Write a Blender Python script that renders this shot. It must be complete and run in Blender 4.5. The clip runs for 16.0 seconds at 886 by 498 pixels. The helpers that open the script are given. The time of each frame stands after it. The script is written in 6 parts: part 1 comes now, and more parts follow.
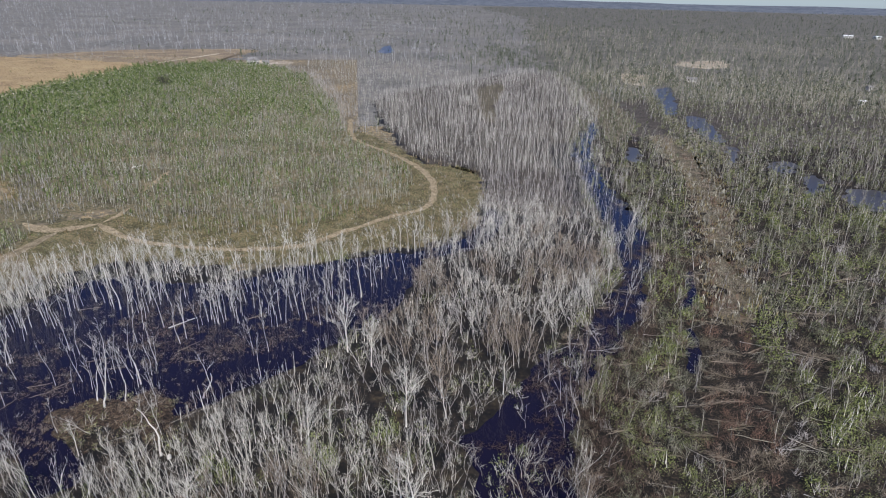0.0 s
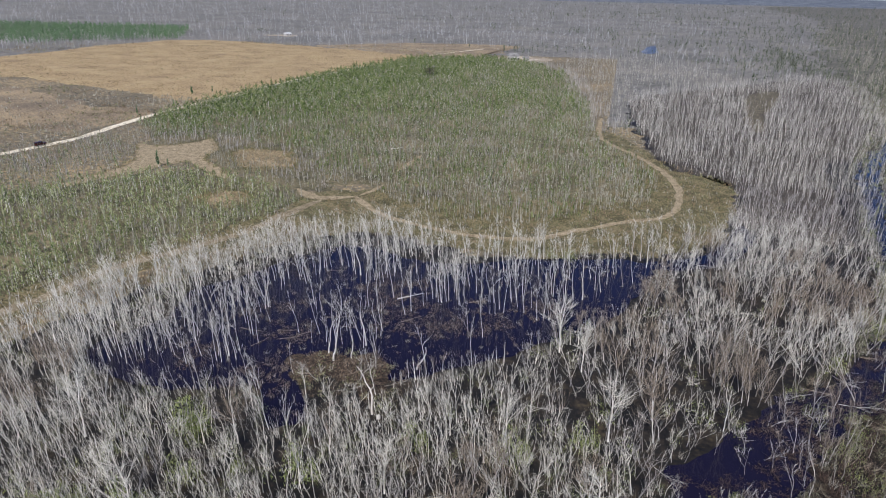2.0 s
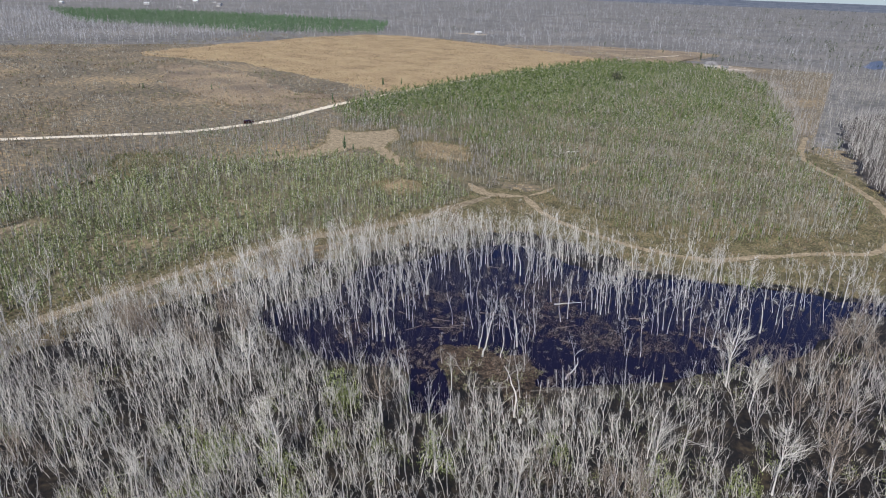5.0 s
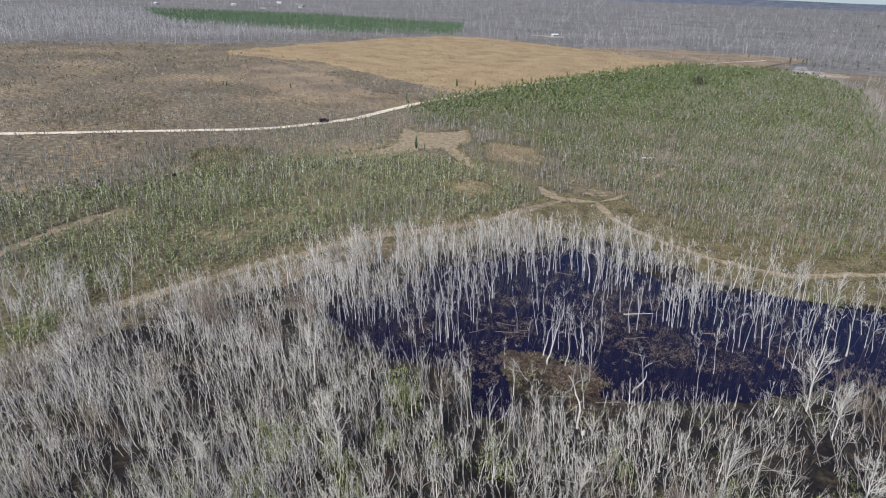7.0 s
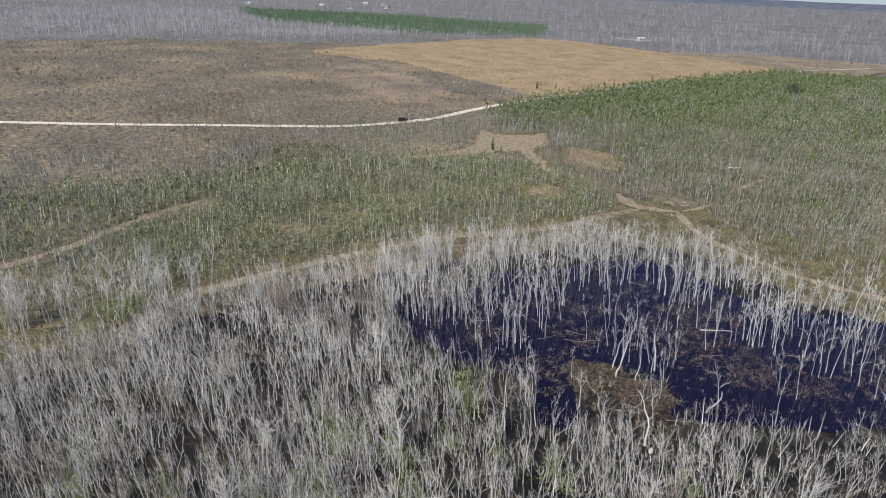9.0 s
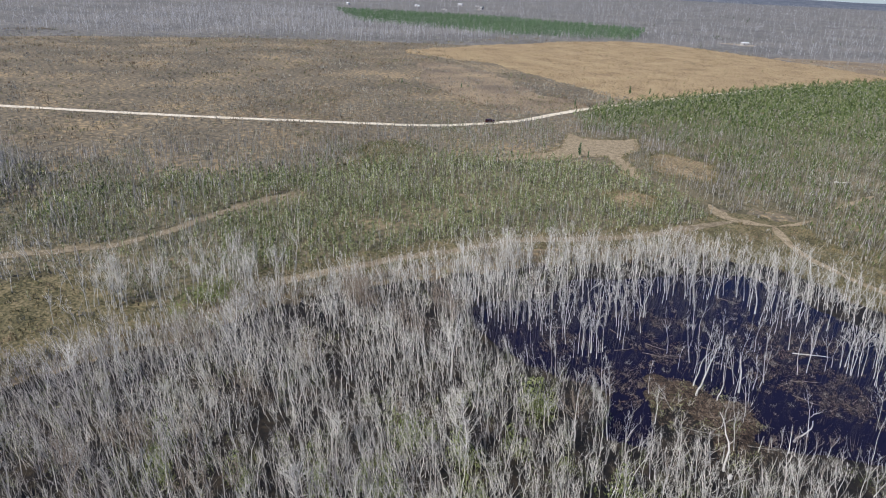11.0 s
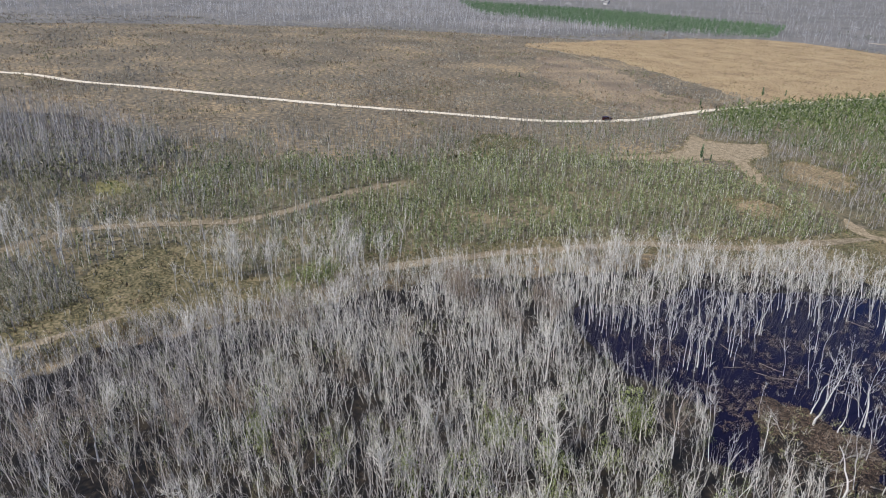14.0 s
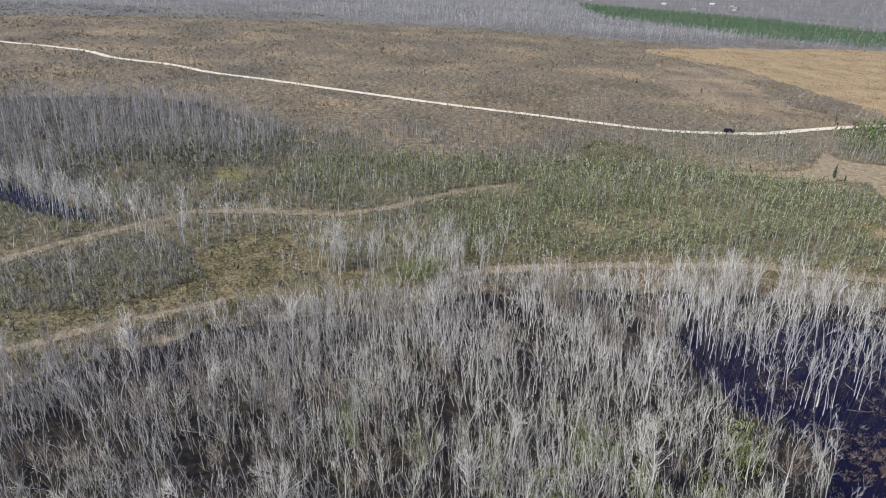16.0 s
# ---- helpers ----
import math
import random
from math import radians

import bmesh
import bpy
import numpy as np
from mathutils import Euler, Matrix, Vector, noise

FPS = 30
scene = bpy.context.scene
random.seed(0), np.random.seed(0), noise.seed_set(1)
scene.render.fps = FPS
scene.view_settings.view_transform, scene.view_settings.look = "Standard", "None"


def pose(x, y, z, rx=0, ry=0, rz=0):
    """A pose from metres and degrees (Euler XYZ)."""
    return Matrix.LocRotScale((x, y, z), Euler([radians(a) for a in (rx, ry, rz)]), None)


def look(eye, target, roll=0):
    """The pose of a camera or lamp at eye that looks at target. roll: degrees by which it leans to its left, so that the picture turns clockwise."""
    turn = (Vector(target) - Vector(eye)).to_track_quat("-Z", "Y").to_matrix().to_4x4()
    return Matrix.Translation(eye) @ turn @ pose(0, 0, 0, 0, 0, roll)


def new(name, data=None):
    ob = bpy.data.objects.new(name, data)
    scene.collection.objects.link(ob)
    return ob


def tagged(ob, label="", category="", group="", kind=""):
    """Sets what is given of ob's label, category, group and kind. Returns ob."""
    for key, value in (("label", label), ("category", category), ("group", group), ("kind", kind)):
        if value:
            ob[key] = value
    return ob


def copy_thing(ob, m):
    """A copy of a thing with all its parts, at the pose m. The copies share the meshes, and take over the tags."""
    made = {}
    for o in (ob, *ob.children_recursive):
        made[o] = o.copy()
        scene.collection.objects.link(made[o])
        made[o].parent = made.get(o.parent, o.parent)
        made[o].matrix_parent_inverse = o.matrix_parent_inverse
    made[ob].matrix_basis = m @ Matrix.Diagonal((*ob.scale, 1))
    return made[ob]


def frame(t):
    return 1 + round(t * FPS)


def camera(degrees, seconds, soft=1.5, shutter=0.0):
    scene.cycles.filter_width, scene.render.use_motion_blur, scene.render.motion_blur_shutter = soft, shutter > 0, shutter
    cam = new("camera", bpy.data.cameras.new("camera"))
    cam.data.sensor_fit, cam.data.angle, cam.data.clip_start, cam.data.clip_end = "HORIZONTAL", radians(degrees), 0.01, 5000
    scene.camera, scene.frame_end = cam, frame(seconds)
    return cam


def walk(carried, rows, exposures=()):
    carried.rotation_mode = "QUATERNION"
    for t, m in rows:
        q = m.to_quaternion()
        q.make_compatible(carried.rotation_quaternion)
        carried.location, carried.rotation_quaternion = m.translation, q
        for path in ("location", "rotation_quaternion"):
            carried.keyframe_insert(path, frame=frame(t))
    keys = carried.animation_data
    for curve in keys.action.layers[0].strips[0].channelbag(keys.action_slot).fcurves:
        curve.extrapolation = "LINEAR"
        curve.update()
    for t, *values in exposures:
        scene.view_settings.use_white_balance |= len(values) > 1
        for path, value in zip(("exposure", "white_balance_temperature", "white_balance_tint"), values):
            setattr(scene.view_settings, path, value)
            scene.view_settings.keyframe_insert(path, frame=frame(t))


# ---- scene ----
cam = camera(68.0, 16.0, 1.1)
PATH = [
    (0, pose(0.26, 0.21, 60.10, 68.82, 0, -0.00) @ pose(0, 0, 0, 0, 0, 1.15)),
    (0.5, pose(0.75, 0.80, 59.78, 68.57, 0, 4.23) @ pose(0, 0, 0, 0, 0, 1.21)),
    (0.7, pose(0.93, 1.03, 59.66, 68.35, 0, 13.98) @ pose(0, 0, 0, 0, 0, 1.24)),
    (0.8, pose(1.01, 1.13, 59.60, 68.35, 0, 14.64) @ pose(0, 0, 0, 0, 0, 1.26)),
    (1, pose(1.10, 1.31, 59.50, 68.35, 0, 15.89) @ pose(0, 0, 0, 0, 0, 1.29)),
    (1.5, pose(1.32, 1.76, 59.24, 68.35, 0, 18.85) @ pose(0, 0, 0, 0, 0, 1.14)),
    (2, pose(1.45, 2.14, 59.02, 68.34, 0, 21.71) @ pose(0, 0, 0, 0, 0, 1.11)),
    (2.5, pose(1.49, 2.48, 58.81, 68.34, 0, 24.35) @ pose(0, 0, 0, 0, 0, 1.43)),
    (3, pose(1.46, 2.78, 58.63, 68.32, 0, 26.96) @ pose(0, 0, 0, 0, 0, 1.60)),
    (3.5, pose(1.38, 3.05, 58.48, 68.39, 0, 29.66) @ pose(0, 0, 0, 0, 0, 1.97)),
    (4, pose(1.26, 3.28, 58.34, 68.25, 0, 32.59) @ pose(0, 0, 0, 0, 0, 2.13)),
    (6.5, pose(0.46, 4.22, 57.87, 68.04, 0, 41.66) @ pose(0, 0, 0, 0, 0, 2.16)),
    (7, pose(0.32, 4.38, 57.80, 68.00, 0, 43.32) @ pose(0, 0, 0, 0, 0, 2.17)),
    (7.5, pose(0.19, 4.55, 57.75, 67.94, 0, 44.95) @ pose(0, 0, 0, 0, 0, 2.20)),
    (8, pose(0.09, 4.72, 57.70, 67.91, 0, 46.54) @ pose(0, 0, 0, 0, 0, 2.22)),
    (8.5, pose(0.00, 4.89, 57.66, 67.95, 0, 48.28) @ pose(0, 0, 0, 0, 0, 2.33)),
    (9, pose(-0.06, 5.06, 57.62, 67.88, 0, 50.10) @ pose(0, 0, 0, 0, 0, 2.39)),
    (11.5, pose(-0.18, 5.94, 57.41, 67.68, 0, 59.78) @ pose(0, 0, 0, 0, 0, 2.66)),
    (12, pose(-0.21, 6.10, 57.36, 67.67, 0, 61.80) @ pose(0, 0, 0, 0, 0, 2.73)),
    (12.5, pose(-0.26, 6.25, 57.31, 67.63, 0, 63.55) @ pose(0, 0, 0, 0, 0, 2.72)),
    (13, pose(-0.34, 6.39, 57.25, 67.54, 0, 65.04) @ pose(0, 0, 0, 0, 0, 2.83)),
    (13.5, pose(-0.47, 6.50, 57.19, 67.05, 0, 66.44) @ pose(0, 0, 0, 0, 0, 2.67)),
    (14, pose(-0.66, 6.59, 57.12, 66.76, 0, 67.72) @ pose(0, 0, 0, 0, 0, 2.73)),
    (14.5, pose(-0.92, 6.65, 57.04, 66.59, 0, 69.82) @ pose(0, 0, 0, 0, 0, 2.79)),
    (15, pose(-1.28, 6.66, 56.95, 66.55, 0, 72.27) @ pose(0, 0, 0, 0, 0, 2.97)),
    (15.5, pose(-1.75, 6.63, 56.85, 66.49, 0, 74.67) @ pose(0, 0, 0, 0, 0, 3.19)),
    (16, pose(-2.36, 6.54, 56.75, 66.45, 0, 77.07) @ pose(0, 0, 0, 0, 0, 3.33)),
]
walk(cam, PATH, [(0.0, 0.0, 6480, 10), (4.0, 0.03, 6480, 10), (9.0, 0.0, 6480, 10), (16.0, 0.09, 6480, 10)])

# ---- world, sun, exposure ----
SUN_TURN, SUN_UP = 190.0, 44.0        # degrees: turn from +y towards -x, height
world = bpy.data.worlds.new("world")
scene.world = world
world.use_nodes = True
wn = world.node_tree
sky = wn.nodes.new("ShaderNodeTexSky")
sky.sky_type, sky.sun_disc = "NISHITA", False
sky.sun_elevation, sky.sun_rotation = radians(SUN_UP), radians(-SUN_TURN)
sky.air_density, sky.dust_density, sky.ozone_density = 1.0, 0.0, 1.5
tint = wn.nodes.new("ShaderNodeMix")
tint.data_type, tint.blend_type = "RGBA", "MULTIPLY"
tint.inputs[0].default_value = 1.0
tint.inputs[7].default_value = (0.555, 0.77, 1.34, 1)     # clear winter air, bluer than the model's horizon
wn.links.new(sky.outputs[0], tint.inputs[6])
wn.links.new(tint.outputs[2], wn.nodes["Background"].inputs[0])
wn.nodes["Background"].inputs[1].default_value = 0.07
sun_data = bpy.data.lights.new("sun", "SUN")
sun_data.energy, sun_data.angle, sun_data.color = 5.0, radians(0.5), (1.0, 0.97, 0.92)
sun = new("sun", sun_data)
a, e = radians(SUN_TURN), radians(SUN_UP)
sun.matrix_world = look((-math.sin(a) * math.cos(e) * 300, math.cos(a) * math.cos(e) * 300, math.sin(e) * 300), (0, 0, 0))


# ---- materials ----
def material(name, stops, scale, rough=0.9, fine=4.0, bump=0.0, island=0.0, coords="pos", spec=0.3, streak=None, grain=0.42):
    """Noise-mixed surface: stops are (position, colour) on a ramp, scale the noise per metre, fine a second finer noise."""
    m = bpy.data.materials.new(name)
    m.use_nodes = True
    nt = m.node_tree
    bsdf = nt.nodes["Principled BSDF"]
    bsdf.inputs["Roughness"].default_value = rough
    bsdf.inputs["Specular IOR Level"].default_value = spec
    geo = nt.nodes.new("ShaderNodeNewGeometry")
    source = geo.outputs["Position"]
    if coords == "object":
        source = nt.nodes.new("ShaderNodeTexCoord").outputs["Object"]
    if streak:
        mp = nt.nodes.new("ShaderNodeMapping")
        mp.inputs["Scale"].default_value = streak
        nt.links.new(source, mp.inputs["Vector"])
        source = mp.outputs["Vector"]
    big = nt.nodes.new("ShaderNodeTexNoise")
    big.inputs["Scale"].default_value, big.inputs["Detail"].default_value, big.inputs["Roughness"].default_value = scale, 5.0, 0.62
    small = nt.nodes.new("ShaderNodeTexNoise")
    small.inputs["Scale"].default_value, small.inputs["Detail"].default_value = scale * fine, 3.0
    nt.links.new(source, big.inputs["Vector"])
    nt.links.new(source, small.inputs["Vector"])
    mix = nt.nodes.new("ShaderNodeMix")
    mix.inputs[0].default_value = grain
    nt.links.new(big.outputs["Fac"], mix.inputs[2])
    nt.links.new(small.outputs["Fac"], mix.inputs[3])
    value = mix.outputs[0]
    if island:
        add = nt.nodes.new("ShaderNodeMath")
        add.operation = "MULTIPLY_ADD"
        add.inputs[1].default_value = island
        nt.links.new(geo.outputs["Random Per Island"], add.inputs[0])
        nt.links.new(value, add.inputs[2])
        sub = nt.nodes.new("ShaderNodeMath")
        sub.operation = "SUBTRACT"
        sub.inputs[1].default_value = island / 2
        nt.links.new(add.outputs[0], sub.inputs[0])
        value = sub.outputs[0]
    ramp = nt.nodes.new("ShaderNodeValToRGB")
    while len(ramp.color_ramp.elements) < len(stops):
        ramp.color_ramp.elements.new(0.5)
    for el, (p, c) in zip(ramp.color_ramp.elements, stops):
        el.position, el.color = (p if island else 0.5 + (p - 0.5) * 0.6), (*c, 1)
    nt.links.new(value, ramp.inputs[0])
    nt.links.new(ramp.outputs[0], bsdf.inputs["Base Color"])
    if bump:
        b = nt.nodes.new("ShaderNodeBump")
        b.inputs["Strength"].default_value, b.inputs["Distance"].default_value = 0.8, bump
        nt.links.new(small.outputs["Fac"], b.inputs["Height"])
        nt.links.new(b.outputs[0], bsdf.inputs["Normal"])
    return m


M_HEATH = material("heath_soil", [(0.28, (0.082, 0.07, 0.05)), (0.44, (0.155, 0.131, 0.09)), (0.57, (0.225, 0.181, 0.116)), (0.70, (0.40, 0.293, 0.16))], 0.022, fine=22, bump=0.4, grain=0.6)
M_FIELD = material("dry_field_grass", [(0.32, (0.19, 0.137, 0.082)), (0.44, (0.315, 0.224, 0.12)), (0.54, (0.41, 0.296, 0.155)), (0.64, (0.48, 0.367, 0.203)), (0.75, (0.35, 0.302, 0.178))], 0.05, fine=16, bump=0.3, grain=0.62)
M_PINEFLOOR = material("pine_floor", [(0.30, (0.06, 0.056, 0.032)), (0.48, (0.13, 0.113, 0.066)), (0.62, (0.205, 0.168, 0.10)), (0.75, (0.31, 0.24, 0.145))], 0.06, fine=14, bump=0.2, grain=0.5)
M_MEADOW = material("meadow_grass", [(0.32, (0.055, 0.05, 0.024)), (0.45, (0.11, 0.097, 0.047)), (0.56, (0.17, 0.142, 0.072)), (0.70, (0.265, 0.212, 0.12))], 0.2, fine=8, bump=0.25, grain=0.55)
M_SWAMP = material("swamp_mud", [(0.34, (0.005, 0.005, 0.005)), (0.50, (0.015, 0.0125, 0.0095)), (0.62, (0.038, 0.029, 0.019)), (0.78, (0.08, 0.062, 0.036))], 0.22, fine=6, bump=0.15, rough=0.6)
# brown floor pulled towards black for the shade between bushes and fallen crowns
M_DEBRISSHADE = material("shade_dark_debris_floor", [(0.30, (0.004, 0.0035, 0.0035)), (0.46, (0.012, 0.01, 0.008)), (0.58, (0.036, 0.027, 0.019)), (0.72, (0.085, 0.064, 0.044))], 0.3, fine=9, bump=0.2, grain=0.6)
M_MAT = material("floating_reeds", [(0.25, (0.028, 0.019, 0.014)), (0.50, (0.105, 0.07, 0.046)), (0.80, (0.23, 0.165, 0.11))], 0.5, fine=5, island=0.6)
M_MOUND = material("matted_reed_mound", [(0.34, (0.010, 0.0075, 0.007)), (0.47, (0.032, 0.022, 0.016)), (0.58, (0.078, 0.055, 0.037)), (0.72, (0.16, 0.118, 0.078))], 0.6, fine=6, bump=0.3, grain=0.65)
M_TRACK = material("sand_track", [(0.32, (0.17, 0.134, 0.08)), (0.48, (0.285, 0.226, 0.14)), (0.60, (0.385, 0.308, 0.196)), (0.74, (0.52, 0.425, 0.29))], 0.5, fine=6, bump=0.05, grain=0.55)
M_TRACKDULL = material("grassy_track", [(0.32, (0.13, 0.105, 0.064)), (0.48, (0.215, 0.172, 0.11)), (0.60, (0.30, 0.245, 0.16)), (0.74, (0.42, 0.35, 0.245))], 0.5, fine=6, bump=0.05, grain=0.55)
M_CLEAR = material("clearing_sand", [(0.32, (0.12, 0.095, 0.054)), (0.46, (0.205, 0.157, 0.09)), (0.56, (0.29, 0.218, 0.122)), (0.70, (0.40, 0.31, 0.185))], 0.15, fine=8, bump=0.08, grain=0.6)
M_ROAD = material("white_sand_road", [(0.25, (0.50, 0.41, 0.28)), (0.45, (0.70, 0.61, 0.46)), (0.60, (0.82, 0.74, 0.59)), (0.80, (0.88, 0.82, 0.69))], 0.3, fine=5, grain=0.5)
M_FARFLOOR = material("far_floor", [(0.30, (0.108, 0.104, 0.095)), (0.50, (0.172, 0.165, 0.15)), (0.68, (0.25, 0.228, 0.193))], 0.012, fine=14, grain=0.6)
M_BARK = material("grey_bark", [(0.15, (0.30, 0.285, 0.258)), (0.42, (0.57, 0.552, 0.512)), (0.62, (0.76, 0.74, 0.695)), (0.85, (0.88, 0.862, 0.82))], 0.7, fine=6, island=0.6)
M_TWIG = material("grey_twigs", [(0.15, (0.262, 0.244, 0.21)), (0.48, (0.525, 0.50, 0.442)), (0.80, (0.735, 0.71, 0.645))], 0.4, fine=5, island=0.6)
M_TWIGMAUVE = material("mauve_grey_twigs", [(0.15, (0.177, 0.162, 0.153)), (0.48, (0.365, 0.34, 0.325)), (0.80, (0.55, 0.518, 0.495))], 0.4, fine=5, island=0.6)
M_STEM = material("olive_grey_stems", [(0.15, (0.15, 0.14, 0.105)), (0.48, (0.295, 0.278, 0.22)), (0.80, (0.45, 0.43, 0.36))], 0.4, fine=5, island=0.6)
M_REDBROWN = material("red_brown_twigs", [(0.15, (0.065, 0.038, 0.028)), (0.48, (0.16, 0.098, 0.072)), (0.80, (0.28, 0.19, 0.145))], 0.4, fine=5, island=0.6)
M_DROWNED = material("drowned_red_brown_twigs", [(0.15, (0.03, 0.02, 0.016)), (0.48, (0.075, 0.05, 0.04)), (0.80, (0.15, 0.105, 0.082))], 0.4, fine=5, island=0.6)
M_TAN = material("tan_dead_branches", [(0.15, (0.075, 0.062, 0.044)), (0.48, (0.16, 0.135, 0.098)), (0.80, (0.285, 0.25, 0.19))], 0.4, fine=5, island=0.6)
M_TWIGBROWN = material("brown_twigs", [(0.15, (0.11, 0.087, 0.066)), (0.48, (0.235, 0.19, 0.148)), (0.80, (0.38, 0.323, 0.26))], 0.4, fine=5, island=0.6)
M_SILVER = material("bleached_wood", [(0.25, (0.45, 0.42, 0.38)), (0.55, (0.64, 0.615, 0.57)), (0.80, (0.74, 0.72, 0.68))], 1.2, fine=5)
M_PINE = material("pine_needles", [(0.20, (0.042, 0.069, 0.018)), (0.46, (0.093, 0.132, 0.039)), (0.62, (0.155, 0.198, 0.07)), (0.80, (0.235, 0.268, 0.12))], 0.05, fine=20, island=0.7)
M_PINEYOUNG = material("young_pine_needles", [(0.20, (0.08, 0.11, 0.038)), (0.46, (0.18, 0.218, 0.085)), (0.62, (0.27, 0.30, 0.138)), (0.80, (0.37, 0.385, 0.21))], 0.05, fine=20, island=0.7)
# needle green lightened and cooled for haze; far strip and lone pines
M_PINEHAZE = material("hazed_pine_needles", [(0.20, (0.06, 0.12, 0.055)), (0.50, (0.095, 0.17, 0.078)), (0.80, (0.14, 0.215, 0.105))], 0.02, fine=8, island=0.4)
M_LEAF = material("spring_leaves", [(0.20, (0.075, 0.092, 0.03)), (0.50, (0.165, 0.192, 0.066)), (0.80, (0.29, 0.31, 0.125))], 0.15, fine=8, island=0.5)
M_SHRUB = material("olive_shrub", [(0.20, (0.075, 0.08, 0.038)), (0.50, (0.17, 0.172, 0.085)), (0.80, (0.30, 0.285, 0.165))], 0.08, fine=10, island=0.5)
M_BRUSH = material("grey_brush", [(0.20, (0.148, 0.134, 0.103)), (0.50, (0.298, 0.277, 0.218)), (0.80, (0.47, 0.445, 0.365))], 0.06, fine=10, island=0.6)
M_HEATHER = material("rust_heather", [(0.20, (0.10, 0.074, 0.048)), (0.50, (0.205, 0.152, 0.096)), (0.80, (0.34, 0.255, 0.16))], 0.06, fine=10, island=0.6)
M_GRASS = material("dry_grass", [(0.20, (0.10, 0.085, 0.04)), (0.50, (0.20, 0.165, 0.08)), (0.80, (0.32, 0.255, 0.14))], 0.1, fine=8, island=0.5)
# bare-wood grey, lightened and kept neutral in place of distance haze
M_HAZEWOOD = material("hazed_bare_wood", [(0.20, (0.19, 0.188, 0.19)), (0.50, (0.34, 0.337, 0.34)), (0.80, (0.495, 0.49, 0.493))], 0.01, fine=10, island=0.6)
M_YELLOW = material("yellow_green_grass", [(0.32, (0.12, 0.11, 0.042)), (0.55, (0.215, 0.195, 0.078)), (0.72, (0.31, 0.275, 0.12))], 0.5, fine=8, bump=0.1)
M_GREYOLIVE = material("grey_olive_leaves", [(0.20, (0.06, 0.066, 0.038)), (0.50, (0.125, 0.132, 0.078)), (0.80, (0.23, 0.23, 0.15))], 0.08, fine=10, island=0.5)
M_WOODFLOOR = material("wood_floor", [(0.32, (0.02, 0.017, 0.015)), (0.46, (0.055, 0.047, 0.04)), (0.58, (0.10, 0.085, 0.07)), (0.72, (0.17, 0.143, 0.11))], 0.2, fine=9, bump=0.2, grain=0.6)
M_MOSSFLOOR = material("mossy_wood_floor", [(0.30, (0.065, 0.062, 0.05)), (0.46, (0.105, 0.10, 0.082)), (0.58, (0.15, 0.14, 0.115)), (0.72, (0.215, 0.195, 0.155))], 0.03, fine=12, bump=0.1, grain=0.6)
M_STRIPTAN = material("tan_strip_floor", [(0.32, (0.045, 0.038, 0.026)), (0.46, (0.10, 0.085, 0.058)), (0.58, (0.16, 0.136, 0.092)), (0.72, (0.25, 0.212, 0.145))], 0.25, fine=9, bump=0.25, grain=0.6)
M_APRON = material("thin_tan_grass", [(0.32, (0.14, 0.11, 0.08)), (0.45, (0.22, 0.172, 0.115)), (0.55, (0.29, 0.222, 0.14)), (0.70, (0.42, 0.32, 0.19))], 0.04, fine=24, bump=0.3, grain=0.55)
M_FRESH = material("fresh_green_leaves", [(0.20, (0.11, 0.14, 0.045)), (0.50, (0.21, 0.25, 0.09)), (0.80, (0.33, 0.36, 0.16))], 0.15, fine=8, island=0.5)
# distance haze painted into the base colour: blue-grey in place of wood tones
M_HAZERIDGE = material("hazed_ridge", [(0.35, (0.085, 0.10, 0.125)), (0.5, (0.12, 0.135, 0.16)), (0.65, (0.17, 0.185, 0.205))], 0.02, fine=8)
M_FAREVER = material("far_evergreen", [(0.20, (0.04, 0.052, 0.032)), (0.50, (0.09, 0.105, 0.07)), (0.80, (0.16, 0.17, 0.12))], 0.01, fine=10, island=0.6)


def plain(name, c, rough=0.6, metal=0.0):
    m = bpy.data.materials.new(name)
    m.use_nodes = True
    b = m.node_tree.nodes["Principled BSDF"]
    b.inputs["Base Color"].default_value = (*c, 1)
    b.inputs["Roughness"].default_value, b.inputs["Metallic"].default_value = rough, metal
    return m


def water_material(name, c, rough):
    m = plain(name, c, rough)
    nt = m.node_tree
    b = nt.nodes["Principled BSDF"]
    b.inputs["IOR"].default_value = 1.33
    geo = nt.nodes.new("ShaderNodeNewGeometry")
    n = nt.nodes.new("ShaderNodeTexNoise")
    n.inputs["Scale"].default_value, n.inputs["Detail"].default_value = 1.6, 3
    nt.links.new(geo.outputs["Position"], n.inputs["Vector"])
    bp = nt.nodes.new("ShaderNodeBump")
    bp.inputs["Strength"].default_value, bp.inputs["Distance"].default_value = 0.25, 0.03
    nt.links.new(n.outputs["Fac"], bp.inputs["Height"])
    nt.links.new(bp.outputs[0], b.inputs["Normal"])
    return m


M_WATER = water_material("dark_water", (0.010, 0.008, 0.021), 0.05)
M_MUDWATER = water_material("muddy_water", (0.055, 0.05, 0.05), 0.3)


# ---- plan helpers ----


def smooth_line(pts, step, closed):
    """Catmull-Rom line through plan points, resampled about every step metres."""
    p = np.array(pts, float)
    n = len(p)
    out = []
    for i in range(n if closed else n - 1):
        q = [p[(i + k) % n] if closed else p[min(max(i + k, 0), n - 1)] for k in (-1, 0, 1, 2)]
        m = max(2, int(np.hypot(*(q[2] - q[1])) / step))
        for j in range(m):
            t = j / m
            out.append(0.5 * (2 * q[1] + (q[2] - q[0]) * t + (2 * q[0] - 5 * q[1] + 4 * q[2] - q[3]) * t * t + (3 * q[1] - q[0] - 3 * q[2] + q[3]) * t ** 3))
    if not closed:
        out.append(p[-1])
    return np.array(out)


